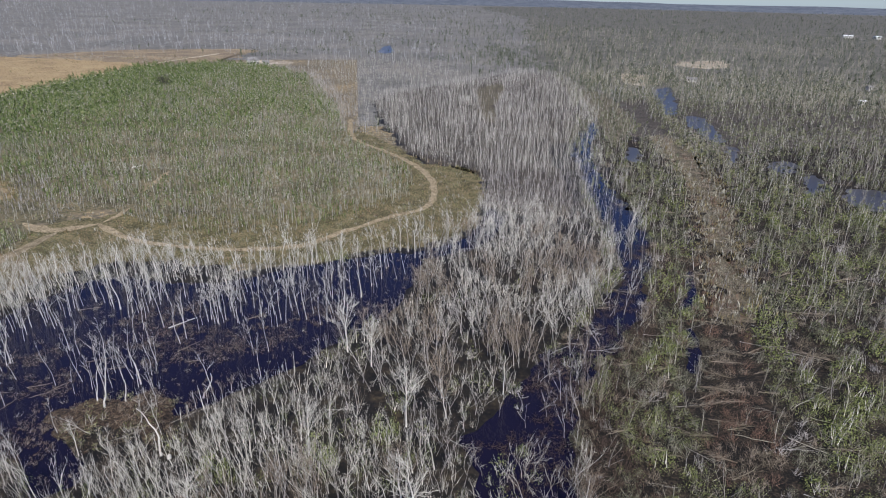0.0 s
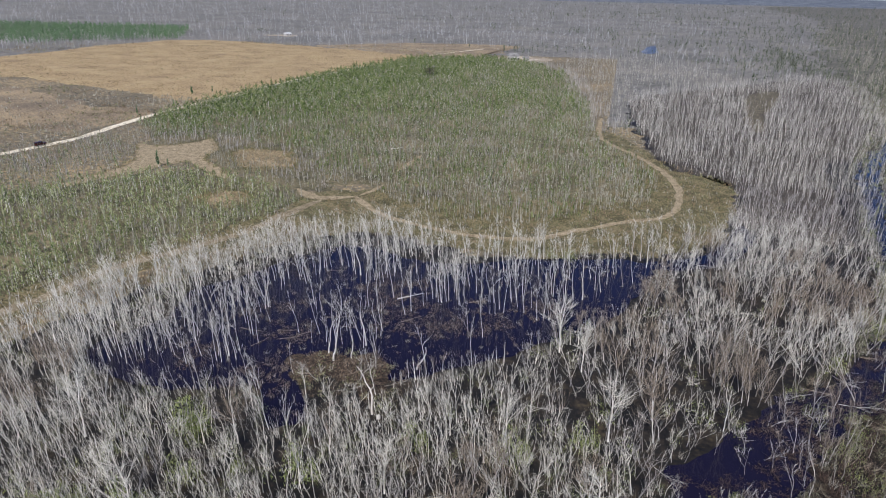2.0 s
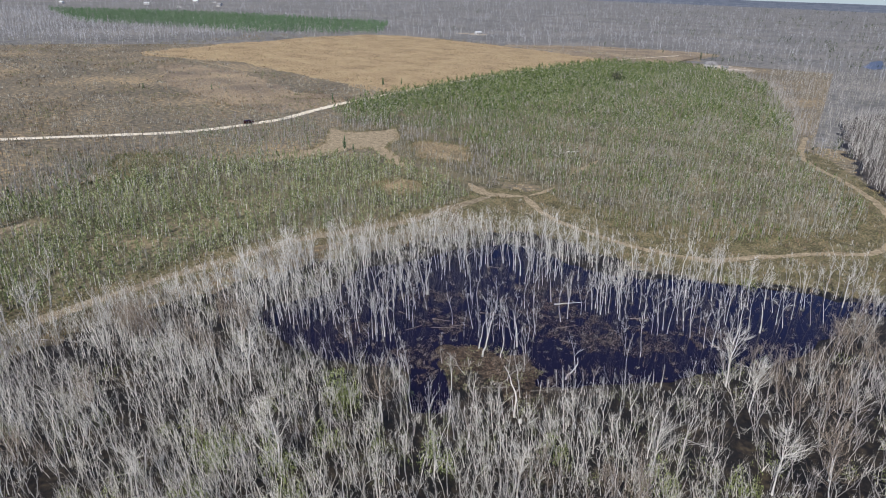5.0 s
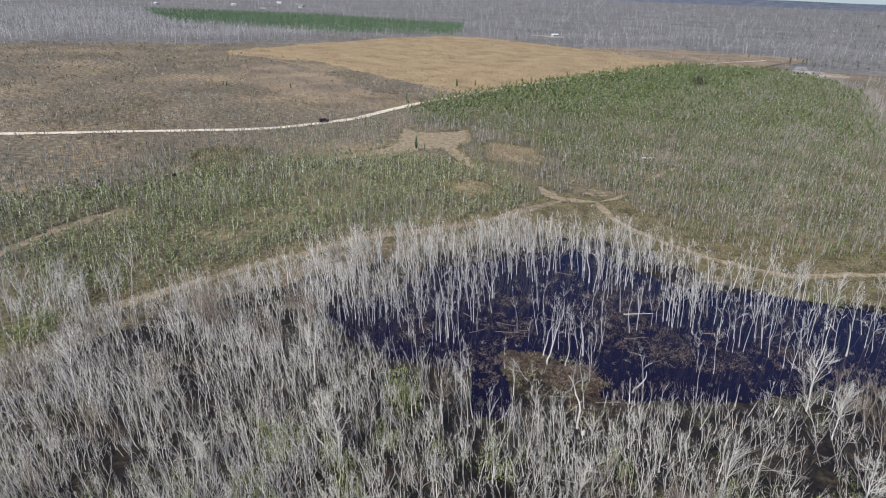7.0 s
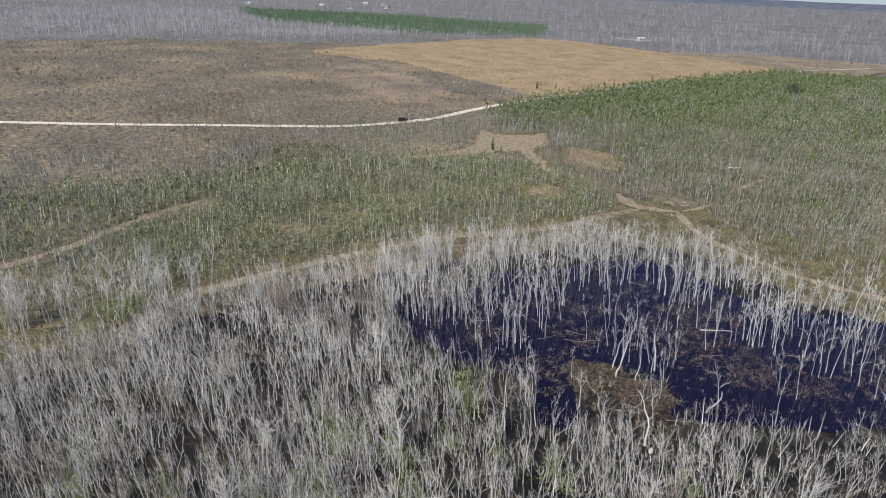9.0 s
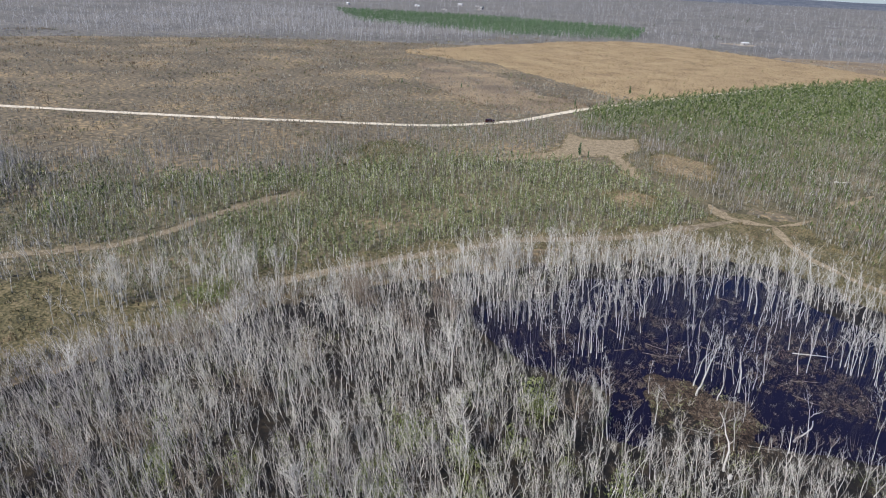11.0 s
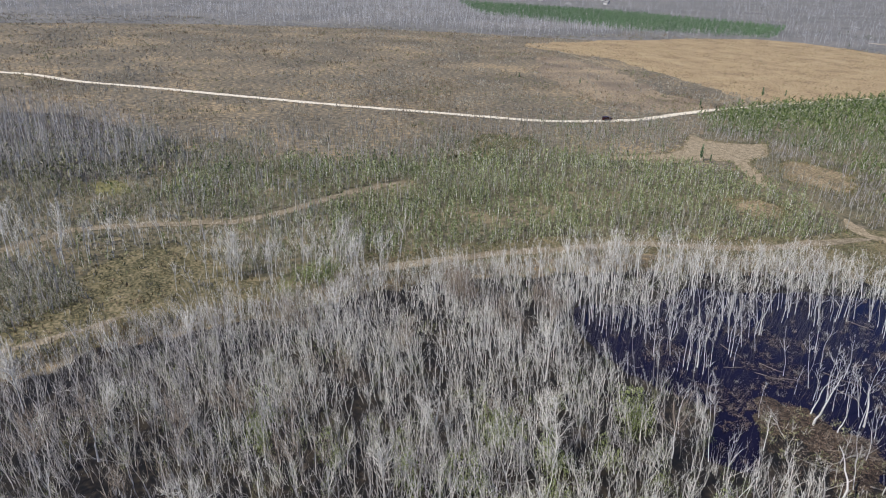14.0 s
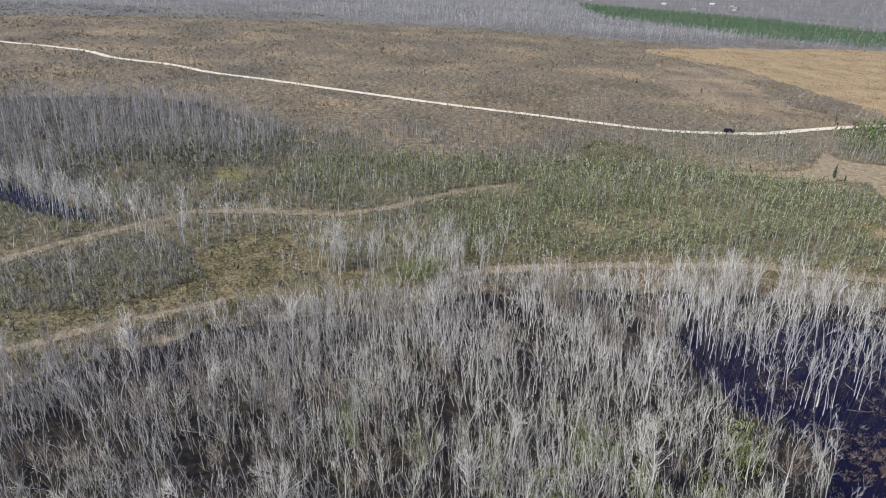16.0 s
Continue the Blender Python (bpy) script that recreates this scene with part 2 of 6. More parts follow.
def wobble(p, amount, size):
    return np.array([(x + amount * 0.22 * noise.noise((x * 8 / size, y * 8 / size, 37.9)) + amount * noise.noise((x / size, y / size, 3.1)) + amount * 0.5 * noise.noise((x * 3 / size, y * 3 / size, 7.7)),
                      y + amount * 0.22 * noise.noise((x * 8 / size, y * 8 / size, 29.9)) + amount * noise.noise((x / size, y / size, 19.4)) + amount * 0.5 * noise.noise((x * 3 / size, y * 3 / size, 23.9))) for x, y in p])


def inside(poly, pts):
    x, y = pts[:, 0], pts[:, 1]
    hit = np.zeros(len(pts), bool)
    p = np.asarray(poly, float)
    for (x0, y0), (x1, y1) in zip(p, np.roll(p, -1, axis=0)):
        if y0 != y1:
            hit ^= ((y0 > y) != (y1 > y)) & (x < (x1 - x0) * (y - y0) / (y1 - y0) + x0)
    return hit


def near_line(line, pts, dist):
    line = np.asarray(line, float)
    hit = np.zeros(len(pts), bool)
    for a0, b0 in zip(line[:-1], line[1:]):
        d = b0 - a0
        t = np.clip(((pts - a0) @ d) / max(d @ d, 1e-6), 0, 1)
        hit |= np.hypot(*(pts - a0 - t[:, None] * d).T) < dist
    return hit


def mesh_tris(name, v, f, mats, idx=None):
    me = bpy.data.meshes.new(name)
    me.vertices.add(len(v))
    me.vertices.foreach_set("co", np.asarray(v, np.float32).ravel())
    me.loops.add(len(f) * 3)
    me.loops.foreach_set("vertex_index", np.asarray(f, np.int32).ravel())
    me.polygons.add(len(f))
    me.polygons.foreach_set("loop_start", np.arange(len(f), dtype=np.int32) * 3)
    me.polygons.foreach_set("loop_total", np.full(len(f), 3, np.int32))
    for m in mats:
        me.materials.append(m)
    if idx is not None:
        me.polygons.foreach_set("material_index", np.asarray(idx, np.int32))
    me.update(calc_edges=True)
    return me


def patch(name, pts, z, mat, label, ragged=1.2, size=6.0, step=1.5, category="ground", kind="structure"):
    """A sheet of ground cover with an uneven outline, lying z above the ground."""
    line = wobble(smooth_line(pts, step, True), ragged, size)
    bm = bmesh.new()
    bm.faces.new([bm.verts.new((x, y, z)) for x, y in line])
    bmesh.ops.triangulate(bm, faces=bm.faces[:])
    bmesh.ops.recalc_face_normals(bm, faces=bm.faces[:])
    if bm.faces and sum(f.normal.z for f in bm.faces) < 0:
        bmesh.ops.reverse_faces(bm, faces=bm.faces[:])
    me = bpy.data.meshes.new(name)
    bm.to_mesh(me)
    bm.free()
    me.materials.append(mat)
    return tagged(new(name, me), label, category, kind=kind)


def ribbon(name, pts, width, z, mat, label, ragged=0.5, category="path", taper=True):
    line = smooth_line(pts, 2.0, False)
    d = np.gradient(line, axis=0)
    d /= np.hypot(*d.T)[:, None]
    side = np.stack([-d[:, 1], d[:, 0]], 1)
    v = []
    for k, (p, s) in enumerate(zip(line, side)):
        s = s * (min(1.0, 0.1 + 0.3 * k, 0.1 + 0.3 * (len(line) - 1 - k)) if taper else 1.0)
        w0 = width / 2 + ragged * noise.noise((p[0] / 5, p[1] / 5, 1.0)) + ragged * 0.6 * noise.noise((p[0], p[1], 4.0))
        w1 = width / 2 + ragged * noise.noise((p[0] / 5, p[1] / 5, 9.0)) + ragged * 0.6 * noise.noise((p[0], p[1], 14.0))
        v += [(*(p + s * w0), z), (*(p - s * w1), z)]
    f = []
    for i in range(len(line) - 1):
        k = 2 * i
        f += [(k, k + 1, k + 3), (k, k + 3, k + 2)]
    return tagged(new(name, mesh_tris(name, v, f, [mat])), label, category, kind="structure")


# ---- plan, in metres ----
POND = [(-91, 71), (-88, 85), (-92, 97), (-86, 109), (-82, 122), (-72, 133), (-58, 130), (-44, 134), (-30, 143), (-10, 152), (-5, 146),
        (-7, 129), (-14, 112), (-24, 98), (-33, 89), (-42, 83), (-52, 85), (-53, 78), (-46, 69), (-51, 65), (-58, 73), (-66, 68), (-79, 67)]
CHANNEL = [(3, 60), (4, 76), (9, 87), (17, 99), (31, 119), (43, 147), (45, 175), (48, 217), (51, 242), (55, 280), (72, 330), (77, 330),
           (61, 272), (57, 240), (57, 204), (56, 176), (53, 158), (48, 140), (42, 125), (34, 110), (28, 101), (23, 91), (19, 79), (15, 60)]
EAST_BANK = [(15, 60), (19, 79), (23, 91), (28, 101), (34, 110), (42, 125), (48, 140), (53, 158)]
EAST_POOL = [(-9, 150), (3, 160), (10, 172), (14, 190), (17, 178), (12, 162), (2, 150)]
SWAMP = [(-92, -36), (-103, -14), (-107, 2), (-109, 20), (-113, 36), (-113, 52), (-111, 70), (-108, 90), (-101, 108), (-96, 124), (-88, 137),
         (-70, 143), (-45, 139), (-28, 147), (-12, 154), (2, 163), (9, 176), (13, 207), (10, 236), (-9, 248), (-24, 296), (-34, 340), (-38, 420),
         (26, 519), (60, 570), (92, 530), (84, 370), (66, 290), (60, 217), (54, 165), (44, 140), (34, 112), (26, 92), (20, 66), (34, 20), (34, -50), (-10, -84), (-60, -70)]
PINE_A = [(-205, 203), (-238, 232), (-246, 290), (-254, 390), (-247, 545), (-195, 590), (-150, 575), (-108, 520), (-76, 420), (-54, 340), (-46, 298),
          (-36, 276), (-18, 247), (-10, 222), (-11, 200), (-25, 182), (-40, 166), (-58, 161), (-80, 168), (-98, 182), (-112, 176), (-132, 198), (-150, 214), (-180, 217)]
PINE_B = [(-105, 158), (-116, 172), (-132, 177), (-146, 167), (-158, 171), (-169, 160), (-174, 145), (-186, 140), (-192, 110), (-186, 80), (-190, 55), (-201, 32), (-197, 4), (-174, -2), (-157, 10), (-135, 22), (-124, 36),
          (-123, 60), (-122, 85), (-118, 102), (-112, 120), (-106, 140)]
SCRUB = [(-205, 190), (-228, 200), (-232, 150), (-262, 92), (-330, -10), (-300, -50), (-240, -10), (-200, 20), (-172, 60), (-192, 100), (-188, 140), (-180, 160)]
FIELD = [(-504, 283), (-554, 438), (-555, 600), (-388, 611), (-255, 575), (-262, 400), (-250, 300), (-304, 290), (-422, 303)]
GREY_BELT = [(-640, 75), (-675, 167), (-627, 253), (-565, 300), (-604, 440), (-640, 470), (-860, 392), (-1100, 470), (-1200, 300), (-800, 0)]
STRIP = [(-640, 478), (-562, 612), (-690, 765), (-960, 675), (-1140, 480), (-860, 396)]
GROVE = [(-176, -67), (-170, -50), (-195, -43), (-195, -13), (-214, 6), (-245, -8), (-285, -50), (-275, -120), (-200, -120)]
MEADOW_W = [(-124, -60), (-126, -20), (-140, -6), (-140, 10), (-122, 14), (-118, 22), (-108, 20), (-105, 0), (-98, -23), (-88, -48)]
MEADOW_E = [(-95, 176), (-70, 178), (-45, 182), (-28, 196), (-20, 215), (-22, 240), (-42, 275), (-50, 300), (-38, 302), (-8, 254), (13, 237), (15, 207), (11, 176),
            (2, 161), (-12, 152), (-30, 144), (-60, 142), (-88, 140)]
MEADOW_S = [(-88, 138), (-100, 122), (-110, 95), (-113, 60), (-113, 36), (-124, 36), (-125, 70), (-122, 95), (-113, 125), (-105, 150), (-108, 165), (-94, 172)]
WEST_SCRUB = [(-108, 24), (-124, 40), (-125, 100), (-165, 150), (-190, 128), (-196, 100), (-192, 60), (-200, 30), (-196, 0), (-198, -40), (-184, -60), (-176, -95), (-110, -95), (-96, -60), (-100, -25)]
GAP = [(-104, 168), (-137, 174), (-165, 184), (-190, 194), (-205, 200), (-180, 219), (-150, 216), (-130, 200), (-110, 180)]
CLEARING = [(-160, 193), (-163, 203), (-151, 209), (-143, 208), (-134, 197), (-130, 188), (-137, 183), (-144, 181)]
CROSSING = [(-204, 193), (-195, 194), (-188, 202), (-185, 214), (-179, 208), (-170, 199), (-166, 187), (-151, 177), (-141, 170), (-144, 168), (-157, 174), (-168, 179), (-171, 169), (-176, 148), (-180, 136), (-183, 137), (-182, 152), (-185, 172)]
BARE_PINES = [(-135, 146), (-134, 156), (-126, 158), (-119, 149), (-125, 142)]
BARE_PATCH = [(-192, 94), (-206, 99), (-218, 112), (-208, 124), (-198, 121)]
CORRIDOR = [(94, 442), (101, 368), (93, 281), (85, 227), (70, 177), (59, 144), (53, 120), (43, 91), (36, 69), (46, 69), (53, 92), (63, 120), (72, 144),
            (84, 178), (97, 220), (102, 282), (112, 381), (105, 460)]
FOREST_GAP = [(24, 465), (40, 486), (38, 440), (28, 385), (27, 346), (20, 338), (19, 404)]
NORTH_BELT = [(-112, 530), (-78, 424), (-56, 344), (-47, 302), (-36, 306), (-34, 340), (-38, 420), (26, 519), (-30, 660), (-130, 640)]
EAST_STRIP = [(92, 455), (106, 450), (98, 350), (83, 300), (74, 290), (80, 353)]
CORRIDOR_FAR = [(97, 300), (107, 290), (98, 235), (86, 190), (75, 156), (66, 124), (58, 124), (68, 158), (80, 196), (88, 235)]
EAST = [(0, 20), (6, 66), (22, 110), (40, 150), (46, 217), (54, 290), (74, 370), (86, 540), (200, 640), (330, 600), (330, 200), (220, 60), (100, 10)]
RIVERS = [[(143, 472), (168, 507), (142, 408), (124, 353), (120, 365)], [(130, 366), (141, 368), (131, 299), (121, 284), (121, 318)], [(124, 288), (129, 284), (115, 253), (111, 252)],
          [(129, 260), (142, 261), (134, 243), (122, 242)], [(135, 240), (140, 237), (123, 207), (118, 208)], [(139, 223), (155, 217), (140, 194), (128, 199)],
          [(78, 280), (85, 277), (75, 249), (71, 251)]]
DITCH = [(56.5, 141), (59, 143), (54.5, 127), (51, 121), (50, 124), (54, 132)]
DITCH_NEAR = [(47.5, 114), (49.5, 113), (47, 104), (44.5, 98), (43.2, 100), (45.5, 107)]
EAST_FLOOR = [(0, 20), (6, 66), (22, 110), (40, 150), (46, 217), (54, 290), (70, 330), (90, 300), (120, 270), (170, 290), (260, 240), (220, 60), (100, 10)]
FOREST_FLOOR = [(12, 190), (14, 207), (12, 236), (-8, 249), (-22, 296), (-32, 340), (-37, 420), (26, 517), (60, 566), (90, 530), (82, 370), (66, 300), (46, 280), (42, 220), (38, 190), (26, 180)]
RIVER_FAR = [(-66, 728), (-76, 760), (-76, 812), (-70, 850), (-64, 800), (-58, 752)]
OPEN_SHORE = [[(-58.3, 78.6), (-55.9, 86.5), (-49.8, 89.0), (-43.2, 90.1), (-38.9, 82.6), (-43.1, 76.9), (-49.1, 73.9)],
              [(-43.4, 87.2), (-39.1, 88.2), (-36.8, 82.2), (-37.7, 74.7), (-40.9, 76.5)]]
MOUND = [(-58.6, 82.6), (-55, 86.4), (-48.3, 87.6), (-43.5, 88.3), (-40.4, 83.5), (-39.5, 77.5), (-44.6, 79.2), (-49.6, 80.2), (-53, 77.5)]
REED_BAR = [(-60, 107), (-54, 112), (-48.5, 106.8), (-53, 103.2)]
APRON = [(-433.3, 257.4), (-372.3, 270.8), (-304.3, 254.4), (-250.0, 245.3), (-242.8, 220.2), (-251.9, 195.9), (-297.2, 199.5), (-353.6, 208.7)]
YELLOW_GRASS = [(-190, -17), (-189, -10), (-180, -8), (-178, -15)]
POND_W = [(-186, -80), (-178, -66), (-170, -58), (-163, -49), (-156, -42), (-152, -39), (-152, -43), (-157, -53), (-167, -64), (-178, -80)]

ROAD = [(-620, -420), (-520, -270), (-452, -168), (-441, -145), (-421, -112), (-396, -90), (-378, -60), (-356, -38), (-336, -7), (-314, 24), (-283, 70),
        (-256, 115), (-239, 144), (-234, 165), (-233, 190), (-239, 214), (-246, 246)]
FIELD_BACK = [(-395, 622), (-372, 668), (-318, 716), (-268, 742), (-216, 748), (-196, 690), (-215, 612), (-246, 560), (-262, 585), (-330, 606)]
FIELD_EDGE = [(-512, 289), (-480, 287), (-452, 287), (-425, 283), (-397, 282), (-366, 284)]
ROAD_N = [(-246, 246), (-250, 280), (-258, 390), (-252, 570), (-230, 690)]
THICKET_W = [(-122, -56), (-128, -49), (-134, -45), (-139, -36), (-140, -28), (-131, -16), (-120, -13), (-115, -17), (-110, -24), (-108, -38), (-110, -50)]
TRACK_LOOP = [(-94, 169), (-80, 157.5), (-64, 153), (-50, 152), (-36, 155.5), (-26, 167), (-15, 180), (-5.5, 189), (-3, 203), (-4.5, 222), (-11.5, 243),
              (-24, 264), (-36, 280), (-43, 300), (-48, 337)]
TRACK_WEST = [(-93, 169.5), (-97, 166), (-103, 163), (-108, 164.5), (-114, 168.5)]
TRACK_SPUR = [(-93, 170), (-92, 176), (-92, 184)]
TRACK_SPUR_END = [(-95, 200), (-96, 212), (-97, 226)]
TRACK_SHORE = [(-101, 162), (-103, 146), (-104, 130), (-110, 112), (-115, 99), (-116, 86), (-117.5, 73), (-118, 60), (-118, 50), (-117, 38)]
TRACK_FAR = [(-124, -60), (-130, -51), (-138, -42), (-147, -30), (-155, -19), (-155, -8), (-153, 7), (-151.5, 15), (-156, 28), (-163, 40), (-168, 51), (-172, 64)]
TRACK_MEADOW = [(-88, -56), (-97, -38), (-102, -28), (-107, -15), (-111, -6)]
TRACKS = [TRACK_LOOP, TRACK_WEST, TRACK_SPUR, TRACK_SPUR_END, TRACK_SHORE, TRACK_FAR, TRACK_MEADOW, ROAD_N, FIELD_EDGE]
WIDTHS = [2.3, 4.2, 1.8, 2.0, 3.0, 2.9, 1.9, 2.4, 2.2]

# ---- ground ----
bm = bmesh.new()
rings = [0, 30, 60, 100, 150, 220, 320, 460, 660, 950, 1400, 2000, 2900, 3900, 4850]
loops = []
for r in rings:
    loops.append([bm.verts.new((r * math.cos(k * math.tau / 96), r * math.sin(k * math.tau / 96), 0)) for k in range(96)] if r else [bm.verts.new((0, 0, 0))])
for lo, hi in zip(loops[:-1], loops[1:]):
    for k in range(96):
        bm.faces.new((lo[0], hi[k], hi[(k + 1) % 96]) if len(lo) == 1 else (lo[k], hi[k], hi[(k + 1) % 96], lo[(k + 1) % 96]))
me = bpy.data.meshes.new("ground")
bm.to_mesh(me)
bm.free()
me.materials.append(M_HEATH)
me.materials.append(M_FARFLOOR)
for poly in me.polygons:
    poly.material_index = 1 if math.hypot(poly.center.x, poly.center.y) > 700 or (poly.center.x > -60 and poly.center.y > 330) else 0
tagged(new("ground", me), "brown heath soil with dry grass patches to the horizon", "ground", kind="structure")
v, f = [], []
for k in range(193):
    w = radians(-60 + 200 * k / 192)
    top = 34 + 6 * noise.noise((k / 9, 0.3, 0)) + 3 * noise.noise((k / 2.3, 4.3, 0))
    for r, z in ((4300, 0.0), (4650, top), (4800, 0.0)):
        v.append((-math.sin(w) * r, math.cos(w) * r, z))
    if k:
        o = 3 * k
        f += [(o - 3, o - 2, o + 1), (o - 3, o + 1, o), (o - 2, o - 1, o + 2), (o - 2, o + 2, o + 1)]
tagged(new("backdrop_ridge", mesh_tris("backdrop_ridge", v, f, [M_HAZERIDGE])), "low wooded rise on the horizon, haze blue painted into its colour", "backdrop", kind="structure")
patch("ground_pine", PINE_A, 0.03, M_PINEFLOOR, "olive pine plantation floor with dry grass", 4, 25, 4)
patch("ground_pine", PINE_B, 0.03, M_PINEFLOOR, "olive pine plantation floor with dry grass", 4, 25, 4)
patch("ground_field", FIELD, 0.04, M_FIELD, "tan dry grass field", 11, 45, 3)
patch("ground_field", FIELD_BACK, 0.046, M_APRON, "tan grass thinning out behind the pines", 14, 30, 4)
patch("ground_field", APRON, 0.042, M_APRON, "tan grass thinning out beside the road", 9, 22, 2)
patch("ground_meadow", MEADOW_E, 0.06, M_MEADOW, "olive and tan meadow grass beside the swamp", 2.0, 9, 2)
patch("ground_meadow", MEADOW_S, 0.065, M_MEADOW, "strip of tan meadow grass along the track", 1.5, 9, 2)
patch("ground_scrub", WEST_SCRUB, 0.02, M_PINEFLOOR, "olive brown scrub floor", 6, 20, 2.5)
patch("ground_meadow", MEADOW_W, 0.06, M_MEADOW, "olive and tan meadow grass beside the swamp", 2.0, 9, 2)
patch("ground_debris", EAST[:7] + [(84, 560), (110, 900), (220, 2000), (420, 4200), (3000, 2900), (1500, 900), (420, 300)] + EAST[-2:], 0.045, M_MOSSFLOOR, "olive grey floor of a storm-damaged wood", 24, 70, 7)
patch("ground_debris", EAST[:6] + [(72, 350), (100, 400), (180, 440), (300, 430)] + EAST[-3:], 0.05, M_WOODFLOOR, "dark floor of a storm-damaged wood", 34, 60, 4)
patch("ground_debris", EAST_FLOOR, 0.055, M_DEBRISSHADE, "brown ground strewn with storm debris, shade between bushes darkened into it", 5, 30, 3)
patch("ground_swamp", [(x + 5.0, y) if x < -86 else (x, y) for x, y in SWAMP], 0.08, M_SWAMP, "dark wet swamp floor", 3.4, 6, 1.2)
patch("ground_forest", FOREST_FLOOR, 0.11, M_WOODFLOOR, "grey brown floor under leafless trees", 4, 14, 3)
patch("ground_grove", GROVE, 0.08, M_WOODFLOOR, "dark brown grove floor", 7, 14, 2)
patch("ground_grass", YELLOW_GRASS, 0.09, M_YELLOW, "small yellow-green grass patch by the grove", 1.5, 6, 1)
patch("ground_scrub", GAP, 0.035, M_PINEFLOOR, "olive brown scrub floor beside a clearing", 2, 10, 2)
patch("ground_clearing", BARE_PATCH, 0.095, M_MEADOW, "orange bare sandy patch in scrub", 3.5, 10, 1.2)
patch("ground_clearing", BARE_PINES, 0.095, M_CLEAR, "small tan bare patch among young pines", 1.6, 6, 0.8)
patch("ground_clearing", CLEARING, 0.095, M_CLEAR, "orange sandy clearing with dry grass", 2.6, 7, 0.8)
patch("ground_crossing", CROSSING, 0.1, M_TRACK, "worn tan grass and sand where tracks cross", 0.9, 5, 1.0)
patch("ground_meadow", FOREST_GAP, 0.13, M_STRIPTAN, "brown grassy opening inside the grey wood", 3.0, 12, 1.5)
patch("ground_strip", EAST_STRIP, 0.125, M_STRIPTAN, "tan grassy strip beside the storm wood", 3.0, 12, 1.5)
patch("ground_strip", CORRIDOR_FAR, 0.115, M_STRIPTAN, "tan and grey cleared strip with flattened brush", 5.0, 7, 1.2)
patch("water_pond", POND, 0.14, M_WATER, "dark still swamp pond", 1.6, 8, 1.2, "water")
patch("ground_mound", MOUND, 0.165, M_MOUND, "low red-brown mound of matted reeds in the pond", 1.5, 2.4, 0.5)
patch("water_channel", CHANNEL, 0.14, M_WATER, "dark narrow swamp channel", 3.4, 9, 1.2, "water")
patch("water_pool", EAST_POOL, 0.148, M_WATER, "dark swamp pool under bare trees", 1.5, 7, 1.5, "water")
for pts in RIVERS:
    patch("water_river", np.mean(pts, axis=0) + (np.array(pts) - np.mean(pts, axis=0)) * 0.8, 0.14, M_MUDWATER, "short reach of muddy river between trees", 3.2, 8, 1.5, "water")
for pts in (DITCH, DITCH_NEAR):
    patch("water_ditch", pts, 0.13, M_WATER, "narrow dark ditch between bushes", 0.8, 4, 0.8, "water")
patch("water_river", RIVER_FAR, 0.14, M_MUDWATER, "river bend reflecting blue sky", 3, 30, 5, "water")
patch("water_pool", POND_W, 0.14, M_WATER, "small dark pool beside the grove", 1.0, 6, 1.5, "water")
ribbon("road", ROAD, 4.0, 0.16, M_ROAD, "white sand road across the heath", 0.7, "road", False)
for k, (line, w) in enumerate(zip(TRACKS, WIDTHS)):
    ribbon("track", line, w, 0.105 + 0.006 * k, M_ROAD if line is ROAD_N else M_TRACKDULL if line in (TRACK_SHORE, TRACK_MEADOW, TRACK_FAR) else M_TRACK, "tan sandy vehicle track through grass", 0.9, taper=line is not ROAD_N)


# ---- shapes of trees ----
def tube(pts, radii, sides, tip=False):
    """A tapered tube; with tip its last point closes it."""
    p = np.array(pts, float)
    d = np.gradient(p, axis=0)
    d /= np.linalg.norm(d, axis=1)[:, None] + 1e-9
    up = np.array([0.31, 0.95, 0.02])
    v, f = [], []
    n = len(p) - (1 if tip else 0)
    for i in range(n):
        a1 = np.cross(d[i], up)
        a1 /= np.linalg.norm(a1) + 1e-9
        b1 = np.cross(d[i], a1)
        for k in range(sides):
            w = math.tau * k / sides
            v.append(p[i] + radii[i] * (math.cos(w) * a1 + math.sin(w) * b1))
    for i in range(n - 1):
        for k in range(sides):
            q0, q1 = i * sides + k, i * sides + (k + 1) % sides
            f += [(q0, q1, q1 + sides), (q0, q1 + sides, q0 + sides)]
    if tip:
        v.append(p[-1])
        f += [((n - 1) * sides + k, (n - 1) * sides + (k + 1) % sides, n * sides) for k in range(sides)]
    return np.array(v), np.array(f)


def join(pieces):
    """Pieces of (verts, faces, material index) into one."""
    v, f, m, o = [], [], [], 0
    for pv, pf, pm in pieces:
        v.append(pv)
        f.append(pf + o)
        m.append(np.full(len(pf), pm) if np.isscalar(pm) else pm)
        o += len(pv)
    return np.concatenate(v), np.concatenate(f), np.concatenate(m)


def rand_dir(r, el0, el1):
    w, e0 = r.uniform(0, math.tau), radians(r.uniform(el0, el1))
    return np.array([math.cos(w) * math.cos(e0), math.sin(w) * math.cos(e0), math.sin(e0)])


